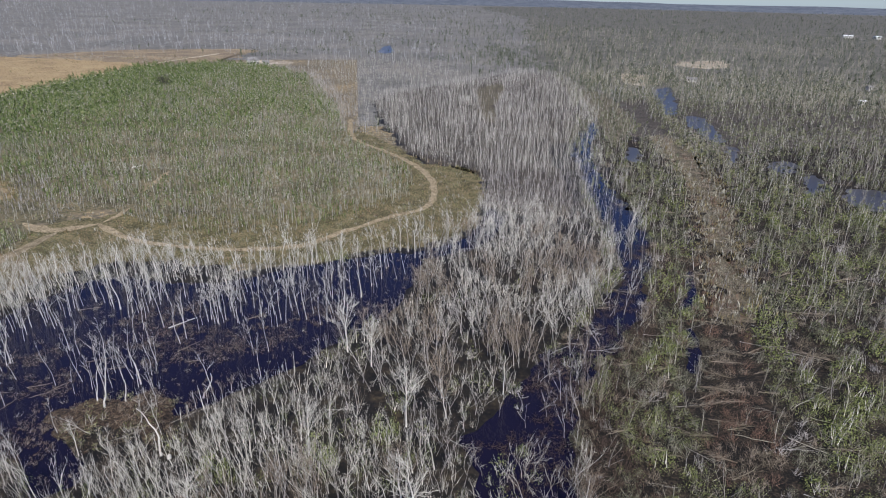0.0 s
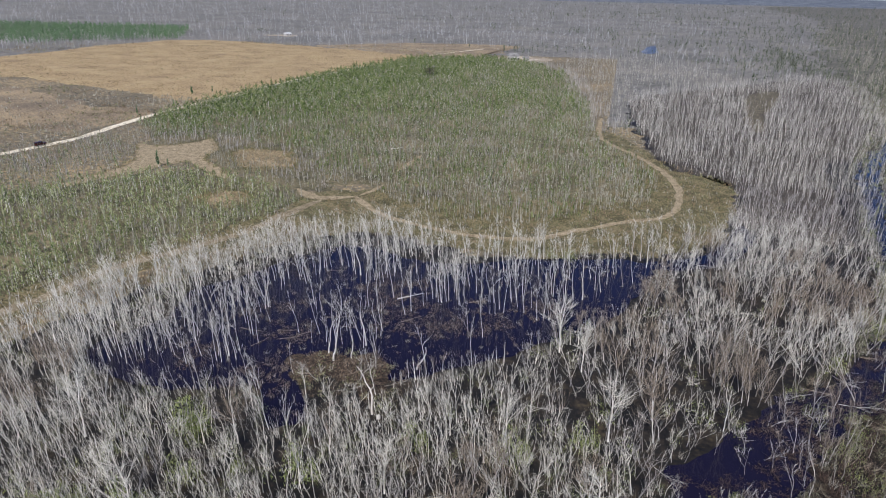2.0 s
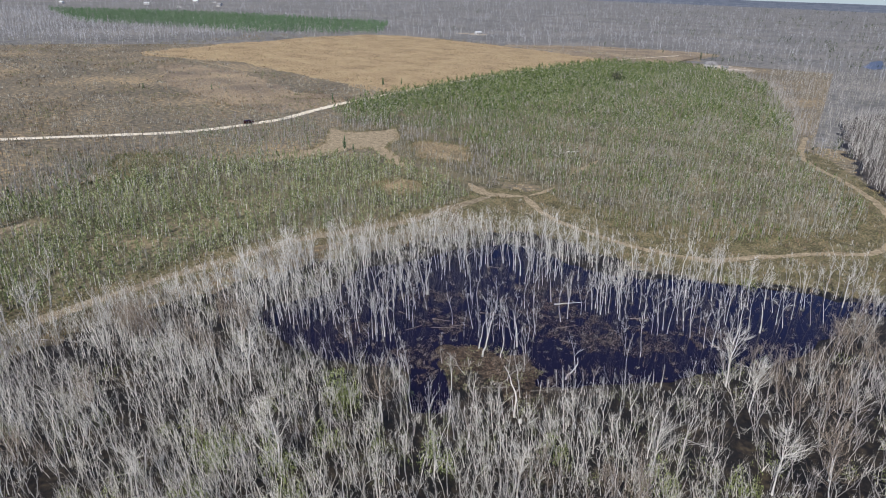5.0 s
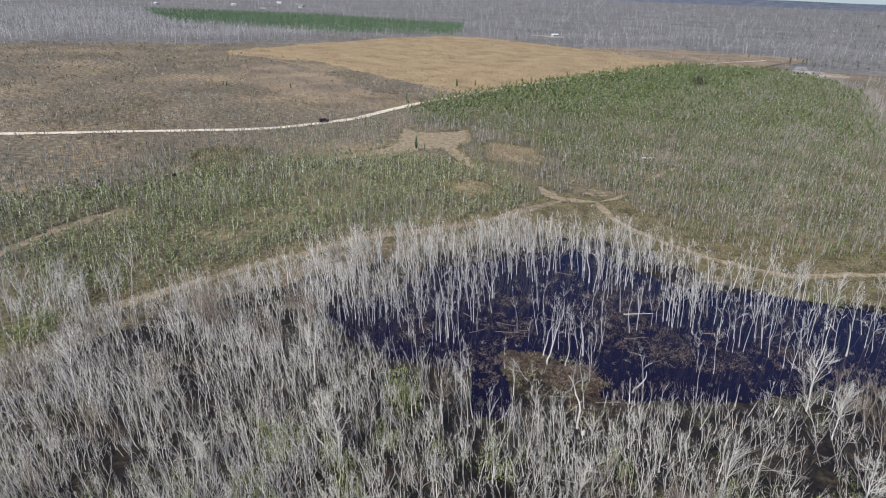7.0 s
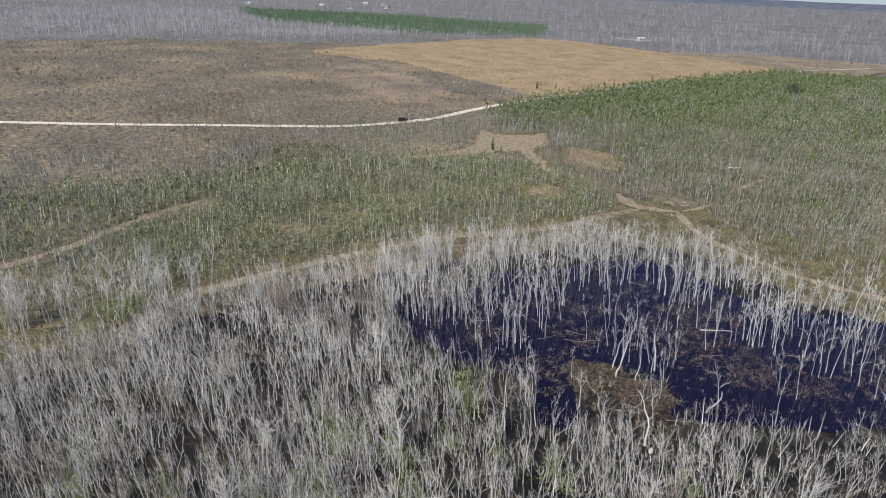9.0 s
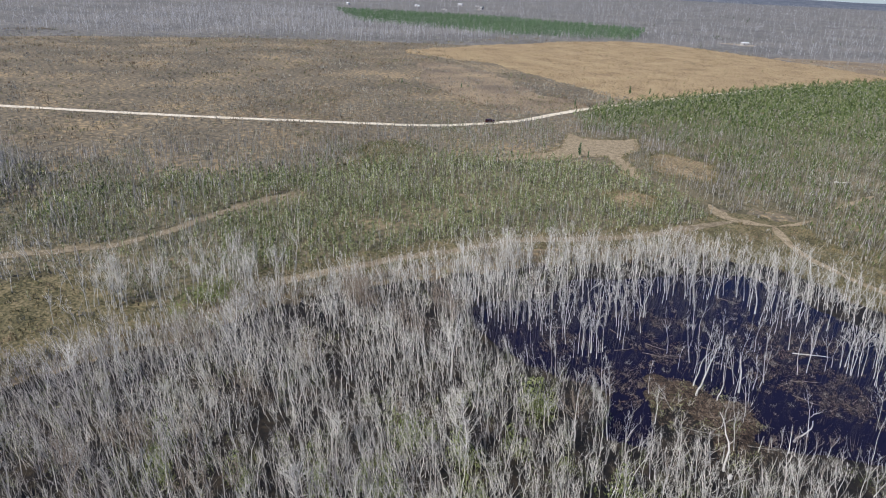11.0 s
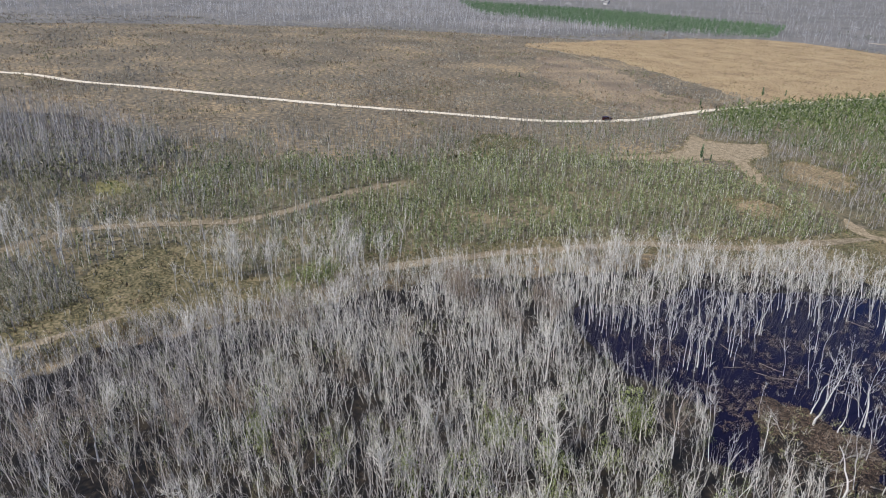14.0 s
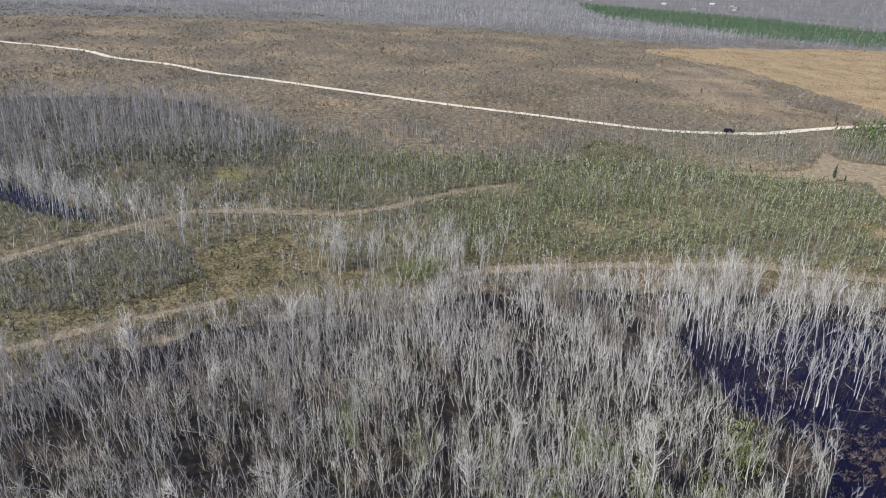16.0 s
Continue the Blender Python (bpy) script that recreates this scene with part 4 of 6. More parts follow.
# trees under the flight and behind it
q = grid_points(-75, 40, -80, 60, 3.6, tr)
q = q[inside(swamp_line, q) & ((polar(q)[0] <= 42) | ~in_view(q, 6)) & ~inside(channel_line, q) & (polar(q)[0] > 3) & (polar(q)[0] < 75)]
q = q[tr.uniform(0, 1, len(q)) < 0.8]
scatter(MID, q, tr.uniform(0.6, 0.9, len(q)), "swamp_forest", [M_TWIG, M_TWIG], "grey leafless swamp trees", "forest", tr, 0.08, lean=LEAN)

p = grid_points(-60, 110, 150, 580, 2.05, mr)
p = p[inside(swamp_line, p) & (~inside(FOREST_GAP, p) | (mr.uniform(0, 1, len(p)) < 0.06)) & (polar(p)[0] >= 180) & ~(inside(channel_line, p) & (mr.uniform(0, 1, len(p)) > 0.25))]
g = field_noise(p, 22, 8.0)
p = p[mr.uniform(0, 1, len(p)) < np.clip(0.85 + 0.9 * g, 0.15, 1) * np.clip(1.35 - polar(p)[0] / 900, 0.5, 1)]
THIN = [whole(bare_tree(mr, mr.uniform(8.0, 12), 0.075, 8, 0, 0.22, 1.0, 1.25, sides=3, segs=2, limb_segs=1, leaders=2)) for i in range(7)]
close = polar(p)[0] < 230
mauve = 0.9 * field_noise(p, 30, 88.0) + mr.normal(0, 0.25, len(p)) > 0.25 - 0.0016 * (p[:, 1] - 200)
for temps, sel, mats, label in ((MID, close & ~mauve, [M_TWIGMAUVE, M_TWIGMAUVE], "long stand of pale grey leafless trees"), (MID, close & mauve, [M_TWIG, M_TWIGMAUVE], "long stand of mauve-grey leafless trees"),
                                (THIN, ~close & ~mauve, [M_TWIG, M_TWIG], "long stand of pale grey leafless trees"), (THIN, ~close & mauve, [M_TWIG, M_TWIGMAUVE], "long stand of mauve-grey leafless trees")):
    scatter(temps, p[sel], mr.uniform(0.33, 0.70, sel.sum()), "grey_forest", mats, label, "forest", mr, 0.07)
p = grid_points(-135, 30, 295, 665, 3.0, mr)
p = p[inside(NORTH_BELT, p) & off_tracks(p, 1)]
p = p[mr.uniform(0, 1, len(p)) < np.clip(0.62 + 1.1 * field_noise(p, 28, 85.0), 0.25, 0.95)]
scatter(THIN, p[::2], mr.uniform(0.3, 0.7, len(p[::2])), "grey_belt_trees", [M_TWIG, M_TWIGMAUVE], "loose grey leafless trees between pines and swamp", "forest", mr, 0.07)
seam = smooth_line([(-150, 578), (-108, 522), (-76, 421), (-54, 341), (-46, 299)], 0.8, False)
seam = np.concatenate([seam + mr.normal((2, 0), 5.0, seam.shape) for k in range(3)])
seam = seam[off_tracks(seam, 1)]
scatter(STEM, seam, mr.uniform(0.6, 1.3, len(seam)), "belt_saplings", [M_TWIGMAUVE, M_STEM], "mauve grey saplings along the pines", "saplings", mr, 0.07)
scatter(STEM, p[1::2], mr.uniform(0.5, 1.2, len(p[1::2])), "belt_saplings", [M_STEM, M_STEM], "olive grey saplings between pines and swamp", "saplings", mr, 0.07)
p = grid_points(-310, -150, -135, 20, 2.7, mr)
edge = field_noise(p, 14, 61.0) * 14
p = p[inside(GROVE, p + edge[:, None])]
plant_and_scatter(130, THIN, ["trunk", "crown"], p, mr.uniform(0.6, 1.12, len(p)), "grove_tree", "tall thin grey leafless tree in a grove", "grove trees", "grey_grove", [M_TWIG, M_TWIGMAUVE], "tall grey leafless trees in a grove", "forest", mr, 0.07)
shore_w = np.concatenate([np.linspace((-186, -80), (-150, -40), 60) + mr.normal(0, 1.8, (60, 2)), np.linspace((-165, -50), (-135, -22), 50) + mr.normal(0, 3.0, (50, 2))])
shore_w = np.concatenate([shore_w, np.linspace((-180, -72), (-149, -37), 60) + mr.normal(0, 1.2, (60, 2))])
shore_w = shore_w[off_tracks(shore_w)]
plant_and_scatter(80, MID, ["trunk", "crown"], shore_w, mr.uniform(0.5, 0.95, len(shore_w)), "grove_tree", "pale grey leafless tree beside a small dark pool", "grove trees", "grey_grove", [M_BARK, M_TWIG], "row of grey trees along a small dark pool", "forest", mr, 0.05)
# thin grey stems among the pines, in the scrub and along the tracks
p = grid_points(-245, -5, -60, 600, 1.95, mr)
g = 0.7 * field_noise(p, 26, 3.3) + 0.5 * field_noise(p, 9, 13.3)
pa, pb, sc = inside(PINE_A, p) | inside(GAP, p), inside(PINE_B, p), inside(SCRUB, p)
chance = np.where(pa, 0.48 + 1.5 * g + 0.0036 * (p[:, 0] + 120), np.where(pb, 0.46 + 1.4 * g, 0.26 + 1.1 * g))
bank = near_line([(-215, 196), (-190, 216), (-165, 206), (-135, 200), (-118, 178)], p, 9) | near_line([(-108, 172), (-84, 172), (-60, 165), (-38, 172), (-16, 196)], p, 8)
chance = np.where(pa & bank, 1.0, chance)
stand = pa & (near_line([(-212, 200), (-190, 214), (-165, 207), (-135, 203), (-120, 186)], p, 7) | (g > 0.42))
keep = (pa | pb | sc) & off_tracks(p) & ~inside(CROSSING, p) & ~inside(BARE_PATCH, p) & (~inside(CLEARING, p) | (mr.uniform(0, 1, len(p)) < 0.12)) & (mr.uniform(0, 1, len(p)) < np.clip(chance, 0.05, 0.95))
pale = p[keep & stand & (mr.uniform(0, 1, len(p)) < 0.8)]
p = p[keep & ~stand]
scatter(STEM, pale, mr.uniform(0.55, 1.15, len(pale)), "dead_stems", [M_TWIGMAUVE, M_TWIGMAUVE], "stand of mauve grey dead saplings beside young pines", "stems", mr, 0.07)
plant_and_scatter(120, STEM, ["trunk", "crown"], p, mr.uniform(0.55, 1.3, len(p)), "dead_sapling", "thin grey dead sapling among young pines", "dead saplings", "dead_stems", [M_STEM, M_STEM], "thin grey dead stems among young pines", "stems", mr, 0.07)
p = grid_points(-235, -104, -80, 60, 2.3, mr)
g = field_noise(p, 13, 71.0)
p = p[off_tracks(p) & ~inside(MEADOW_W, p) & ~inside(MEADOW_E, p) & ~inside(swamp_line, p) & ~inside(GROVE, p) & ~inside(POND_W, p) & (mr.uniform(0, 1, len(p)) < np.clip(0.12 + 1.2 * g, 0.01, 0.7))]
scatter(STEM, p, mr.uniform(0.7, 1.5, len(p)), "dead_stems", [M_TWIG, M_TWIGMAUVE], "scattered thin grey trees in scrub", "stems", mr, 0.09)
# taller trees by the far track and the meadow edge
p = np.concatenate([mr.normal((-138, 4), (5, 9), (8, 2)), mr.normal((-121, 11.5), (1.5, 2.4), (18, 2)), mr.normal((-119, 27), (4.5, 8), (46, 2)), mr.normal((-152, -24), (4, 9), (20, 2)), mr.normal((-118, 37), (3, 4), (20, 2)), np.linspace((-148, -33), (-141, 2), 26) + mr.normal(0, 1.6, (26, 2)), mr.normal((-120, -32), (6, 8), (12, 2)), mr.normal((-128, 20), (7, 6), (14, 2))])
p = p[off_tracks(p)]
plant_and_scatter(200, near_templates[:9], ["trunk", "crown"], p, mr.uniform(0.7, 1.0, len(p)), "grey_tree", "pale grey leafless tree standing near a sandy track", "trees by the track", "bare_trees_west", [M_TWIG, M_TWIG], "loose group of grey leafless trees by a track", "trees", mr, 0.05)
# storm wood to the east
def olive_tree(r, h, wd, leaves, leaf=0.62):
    """A small half-leafy tree: stem, limbs and a loose olive crown."""
    trunk, crown = bare_tree(r, h, 0.06, 5, 0, 0.2, 1.0, 1.0, sides=3, segs=3, limb_segs=1)
    v, f = leaf_clump(r, leaves, wd, h * 0.78, leaf, h * 0.06, 0.2)
    return join(trunk + [piece for limb in crown for piece in limb] + [(v, f, 2)])


OLIVE = [olive_tree(mr, mr.uniform(4.5, 7), 1.6, 11, 0.68) for i in range(6)]
OLIVE_NEAR = [olive_tree(mr, mr.uniform(4.0, 6), 1.5, 130, 0.15) for i in range(6)]
HOUSES_E = [(192, 528), (313, 497), (264, 424)]


def clear_of_houses(q):
    ok = np.ones(len(q), bool)
    for hx, hy in HOUSES_E:
        ok &= np.hypot(q[:, 0] - hx, q[:, 1] - hy + 3) > 6
    return ok


p = grid_points(20, 330, 60, 640, 4.3, mr)
p = p[inside(EAST, p) & ~inside(CORRIDOR, p) & (~in_river(p) | (mr.uniform(0, 1, len(p)) < 0.3)) & in_view(p) & clear_of_houses(p)]
beyond = p[:, 0] > 108 + np.clip(300 - p[:, 1], 0, 200) * 0.05
p = p[mr.uniform(0, 1, len(p)) < np.clip((650 - p[:, 1]) / 200, 0.1, 1) * np.where(beyond, 0.95, np.clip(0.16 + (polar(p)[0] - 110) / 300, 0.10, 0.85))]
leafed = field_noise(p, 24, 14.0) + 0.6 * field_noise(p, 8, 15.0) > -0.25
plant_and_scatter(120, OLIVE, ["trunk", "branchwork", "foliage"], p[leafed], mr.uniform(0.55, 1.4, leafed.sum()), "olive_tree", "small half-leafy olive grey tree among storm debris", "olive trees", "storm_wood", [M_TWIG, M_BRUSH, M_GREYOLIVE], "olive half-leafy trees in storm-damaged wood", "forest", mr, 0.15, near=OLIVE_NEAR)
scatter(MID, p[~leafed], mr.uniform(0.35, 0.9, (~leafed).sum()), "storm_wood", [M_TWIGMAUVE, M_BRUSH], "broken grey trees in storm-damaged wood", "forest", mr, 0.2)
shore_line = smooth_line([(140, 440), (124, 360), (118, 290), (114, 250), (118, 214), (128, 192), (150, 180)], 1.8, False)
bank = np.concatenate([shore_line + mr.normal((-5, -2), (3.0, 3.0), shore_line.shape) for k in range(2)])
scatter(OLIVE, bank, mr.uniform(0.35, 0.8, len(bank)), "river_bank_trees", [M_TWIG, M_TWIGBROWN, M_SHRUB], "olive grey trees along the river bank", "trees", mr, 0.15)
def swept(r, n, ln):
    """A wind-thrown crown: fine branches combed one way, low over the ground."""
    stem = np.array([(0, 0, 0.25), (ln * 0.5, r.normal(0, 0.2), 0.5), (ln, r.normal(0, 0.5), 0.55)])
    pieces = [(*tube(stem, [0.07, 0.05, 0.015], 3, True), 0)]
    for k in range(n):
        q = stem[0] + (stem[1] - stem[0]) * r.uniform(0, 1.3)
        w = r.normal(0, 0.32)
        dd = np.array([math.cos(w), math.sin(w), r.uniform(-0.04, 0.22)]) * ln * r.uniform(0.25, 0.7)
        bend = np.array([0, 0, 0.12 * ln * r.uniform(-0.6, 0.6)])
        pieces.append((*tube([q, q + dd * 0.5 + bend, q + dd], [0.022, 0.016, 0.006], 3, True), 1))
    v, f, m = join(pieces)
    v[:, 2] = np.maximum(v[:, 2], 0.06)
    return v, f, m


SWEPT = [swept(mr, 26, mr.uniform(4, 6.5)) for i in range(6)]
p = grid_points(14, 150, 50, 290, 4.4, mr)
corridor = inside(CORRIDOR, p) | inside(CORRIDOR_FAR, p)
p = p[inside(EAST, p) & in_view(p, 2) & ~in_river(p) & (polar(p)[0] > 52) & ~inside(channel_line, p) & ~near_line(EAST_BANK, p, 5) & (mr.uniform(0, 1, len(p)) < np.where(corridor, 0.75, 0.35) * np.clip(1.5 - polar(p)[0] / 240, 0.35, 1))]
side = mr.uniform(0, 1, len(p)) < 0.5
for flip, pick in ((1, side), (-1, ~side)):
    temps = [(v * np.array([flip, flip, 1]), f, m) for v, f, m in SWEPT]
    for k, mats, label in ((0, [M_TAN, M_TAN], "tan wind-combed fallen crowns among storm debris"), (1, [M_TAN, M_TWIGBROWN], "grey wind-combed fallen crowns among storm debris"), (2, [M_TWIGBROWN, M_TWIGBROWN], "brown wind-combed fallen crowns among storm debris")):
        q = p[pick][k::3]
        scatter(temps, q, mr.uniform(0.55, 1.25, len(q)), "fallen_crowns", mats, label, "debris", mr, 0.05, spin=1.1)
FALLEN = []
for i in range(6):
    v, f, m = whole(bare_tree(mr, 8, 0.075, 12, 4, 0.20, 2.0, 1.0, sides=3, segs=6, limb_segs=2, el=(30, 70)))
    FALLEN.append((np.stack([v[:, 2] - 4, v[:, 1], np.abs(v[:, 0]) * 0.6 + 0.3 + 0.04 * v[:, 2]], 1), f, m))
p = grid_points(14, 190, 50, 300, 8.5, mr)
p = p[inside(EAST, p) & in_view(p) & ~in_river(p) & (polar(p)[0] > 55) & (polar(p)[0] < 230) & ~inside(channel_line, p) & ~near_line(EAST_BANK, p, 4)]
turned = mr.uniform(0, 1, len(p)) < 0.5
for sel, flip in ((turned, 1), (~turned, -1)):
    temps = [(v * np.array([flip, flip, 1]), f, m) for v, f, m in FALLEN]
    scatter(temps, p[sel], mr.uniform(0.4, 1.05, sel.sum()), "fallen_trees", [M_TWIGMAUVE, M_BRUSH], "flattened grey trees among storm debris", "debris", mr, 0.0, spin=1.9)
p = grid_points(-110, 40, -40, 150, 9.0, mr)
p = p[inside(swamp_line, p) & in_view(p) & ~inside(pond_line, p) & (polar(p)[0] > 50)]
scatter(FALLEN, p, mr.uniform(0.4, 0.8, len(p)), "fallen_trees", [M_TWIG, M_TWIG], "leaning and fallen grey trees in the swamp", "debris", mr, 0.0, 0.3)

# ---- young pines ----
pr = np.random.default_rng(31)
PINES = [soft_pine(pr, pr.uniform(2.8, 4.3), 36, 0.075) for i in range(8)]
SMALLPINE = [soft_pine(pr, pr.uniform(3.0, 4.4), 15, 0.11) for i in range(6)]
TINYPINE = [soft_pine(pr, pr.uniform(3.2, 4.4), 8, 0.16) for i in range(5)]
for poly, step, thin in ((PINE_A, 1.95, -120), (PINE_B, 1.6, -100)):
    xs, ys = zip(*poly)
    p = grid_points(min(xs), max(xs), min(ys), max(ys), step, pr, 0.45)
    edge = field_noise(p, 12, 81.0) * 5
    p = p[inside(poly, p + edge[:, None]) & off_tracks(p, 0.6) & ~inside(CLEARING, p) & ~inside(CROSSING, p) & ~inside(BARE_PINES, p)]
    g = field_noise(p, 26, 12.0) + 0.5 * field_noise(p, 8, 2.7)
    chance = np.clip(0.55 - 1.0 * g - 0.0036 * (p[:, 0] - thin) + 0.0016 * np.clip(p[:, 1] - 270, -80, 200), 0.36, 0.95)
    south = near_line([(-108, 172), (-84, 172), (-60, 165), (-38, 172), (-16, 196)], p, 14) | near_line([(-215, 196), (-190, 216), (-165, 206), (-135, 200), (-118, 178)], p, 8)
    chance[south] *= 0.25
    chance[p[:, 0] < -212] = 0.97
    chance *= np.where((poly is PINE_B) & (p[:, 1] < 34), 0.45, 1.0)
    p = p[pr.uniform(0, 1, len(p)) < chance]
    away = polar(p)[0]
    for temps, sel in ((PINES, away < 190), (SMALLPINE, (away >= 190) & (away < 320)), (TINYPINE, away >= 320)):
        if sel.any():
            size = pr.uniform(0.45, 1.2, sel.sum()) * np.where(p[sel, 0] < -222, 1.28, np.where(p[sel, 0] < -170, 1.18, 1.0))
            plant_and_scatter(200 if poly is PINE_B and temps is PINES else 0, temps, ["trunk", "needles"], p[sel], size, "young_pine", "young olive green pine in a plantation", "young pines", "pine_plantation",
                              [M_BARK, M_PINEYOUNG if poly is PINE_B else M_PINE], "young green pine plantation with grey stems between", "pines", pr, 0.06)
p = grid_points(-236, -120, -70, 200, 2.6, pr)
p = p[(inside(SCRUB, p) | (~inside(MEADOW_W, p) & ~inside(PINE_B, p) & ~inside(swamp_line, p) & ~inside(GROVE, p) & ~inside(MEADOW_E, p) & (p[:, 1] < 70))) & off_tracks(p, 0.5)]
p = p[pr.uniform(0, 1, len(p)) < np.clip(0.50 + 1.0 * field_noise(p, 18, 1.0), 0.1, 0.9) * np.where(p[:, 1] < 140, west_fade(p), 1)]
scatter(SMALLPINE, p, pr.uniform(0.4, 0.9, len(p)), "pine_scrub", [M_BARK, M_PINE], "scattered green pines in scrub by the road", "pines", pr, 0.06)
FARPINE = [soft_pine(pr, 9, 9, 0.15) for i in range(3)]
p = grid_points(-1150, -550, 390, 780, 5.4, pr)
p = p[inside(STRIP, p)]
scatter(FARPINE, p, pr.uniform(0.6, 0.9, len(p)), "far_pine_strip", [M_BARK, M_PINEHAZE], "dark green strip of planted pines, haze lightened into the needles", "pines", pr, 0.03)

# ---- shrubs, grass and brush ----
sr = np.random.default_rng(43)
def clump_template(n, rx, rz, leaf, z0=0.0, upright=0.0):
    v, f = leaf_clump(sr, n, rx, rz, leaf, z0, upright)
    return v, f, np.zeros(len(f), int)
def stalks(n, rx, half, wide):
    """A loose tuft of upright spindle-shaped stalks, tall in the middle."""
    v, f = [], []
    for i in range(n):
        q = np.array([*sr.normal(0, rx * 0.55, 2), 0.0])
        hh = half * sr.uniform(0.5, 1.2) * (1.15 - min(0.6, 0.4 * np.hypot(q[0], q[1]) / rx))
        top = np.array([*sr.normal(0, 0.22 * hh, 2), 2 * hh])
        w = sr.uniform(0, math.pi)
        side = np.array([math.cos(w), math.sin(w), 0]) * wide * sr.uniform(0.6, 1.4)
        mid = q + top * sr.uniform(0.45, 0.75)
        k = len(v)
        v += [q, mid + side, q + top, mid - side]
        f += [(k, k + 1, k + 2), (k, k + 2, k + 3)]
    return np.array(v), np.array(f), np.zeros(len(f), int)


SHRUB = [twiggy(sr, 3, 0.9, 1.3, 0.045, 11, 0.25) for i in range(6)]
BUSH = [twiggy(sr, 8, 1.1, 1.4, 0.025, 70, 0.075) for i in range(5)]
TWIGGY = [twiggy(sr, 13, 1.2, 1.4, 0.028) for i in range(5)]
TUFT = [stalks(6, 0.6, 0.26, 0.07) for i in range(6)]
THICK = [twiggy(sr, 9, 1.0, 1.6, 0.03, 26, 0.11) for i in range(5)]
BRUSH = [stalks(6, 0.9, 0.62, 0.085) for i in range(6)]
FARSHRUB = [clump_template(9, 0.8, 1.0, 0.35, 0, 0.3) for i in range(4)]
p = grid_points(-290, 20, -95, 330, 2.6, sr)
bare = inside(CLEARING, p) | inside(BARE_PATCH, p)
crossing = inside(CROSSING, p)
ok = off_tracks(p, 0.3) & ~crossing & (sr.uniform(0, 1, len(p)) < np.where(p[:, 1] < 150, west_fade(p), 1)) & in_view(p, 4) & ~inside(swamp_line, p) & (~bare | (sr.uniform(0, 1, len(p)) < 0.75)) & (polar(p)[0] < 340) & (~inside(PINE_B, p) | (sr.uniform(0, 1, len(p)) < 0.35))
meadow = inside(MEADOW_E, p) | (inside(MEADOW_W, p) & ~inside(THICKET_W, p)) | inside(MEADOW_S, p)
p, meadow = p[ok], meadow[ok]
g = 0.7 * field_noise(p, 16, 6.0) + 0.5 * field_noise(p, 40, 66.0)
m1 = sr.uniform(0, 1, len(p)) < np.clip(0.38 + 1.0 * g, 0.05, 0.8) * np.where(meadow, 0.35, 1)
scatter(SHRUB, p[m1], sr.uniform(0.45, 1.1, m1.sum()), "low_shrubs", [M_BRUSH, M_SHRUB], "olive low shrubs on rough ground", "shrubs", sr)
m2 = ~m1 & (sr.uniform(0, 1, len(p)) < np.where(meadow, 0.25, 0.75))
scatter(BRUSH, p[m2], sr.uniform(0.5, 1.35, m2.sum()), "grey_brush", [M_STEM], "olive grey leafless brush on rough ground", "brush", sr, 0.15)
p = grid_points(-155, 16, -62, 260, 1.35, sr)
p = p[(inside(MEADOW_E, p) | inside(MEADOW_W, p) | inside(MEADOW_S, p)) & off_tracks(p)]
p = p[sr.uniform(0, 1, len(p)) < 0.7]
tone = field_noise(p, 12, 54.0) + 0.5 * field_noise(p, 4, 55.0) + sr.normal(0, 0.2, len(p))
for sel, mat, label in ((tone > 0.12, M_SHRUB, "olive meadow tufts"), ((tone <= 0.12) & (tone > -0.2), M_GRASS, "dry meadow grass tufts"), (tone <= -0.2, M_HEATHER, "rust brown meadow tufts")):
    scatter(TUFT, p[sel], sr.uniform(0.5, 1.6, sel.sum()), "meadow_tufts", [mat], label, "grass", sr, 0.15)
p = grid_points(-203, -104, -4, 170, 1.55, sr)
p = p[inside(PINE_B, p) & off_tracks(p, 0.5)]
p = p[sr.uniform(0, 1, len(p)) < np.clip(0.85 - 0.8 * field_noise(p, 22, 12.0), 0.2, 1)]
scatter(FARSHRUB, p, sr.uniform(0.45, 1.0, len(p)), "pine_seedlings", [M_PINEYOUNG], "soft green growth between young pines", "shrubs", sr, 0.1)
# olive growth between the pines of the large stand
GROWTH = [stalks(6, 1.0, 0.75, 0.12) for i in range(8)]
p = grid_points(-250, -8, 155, 470, 2.5, sr)
p = p[inside(PINE_A, p) & off_tracks(p, 0.8) & ~inside(CLEARING, p) & ~inside(CROSSING, p)]
p = p[sr.uniform(0, 1, len(p)) < np.clip(0.72 + 0.8 * field_noise(p, 20, 97.0), 0.15, 1) * np.clip(1.5 - polar(p)[0] / 500, 0.4, 1)]
kind = field_noise(p, 24, 98.0) + sr.normal(0, 0.25, len(p)) - 0.0035 * (p[:, 0] + 110)
for sel, mat, label in ((kind > 0, M_PINE, "low green growth between young pines"), ((kind <= 0) & (kind > -0.3), M_SHRUB, "low olive growth between young pines"), (kind <= -0.3, M_STEM, "olive grey brush between young pines")):
    scatter(GROWTH, p[sel], sr.uniform(0.6, 1.4, sel.sum()), "pine_undergrowth", [mat], label, "brush", sr, 0.12)
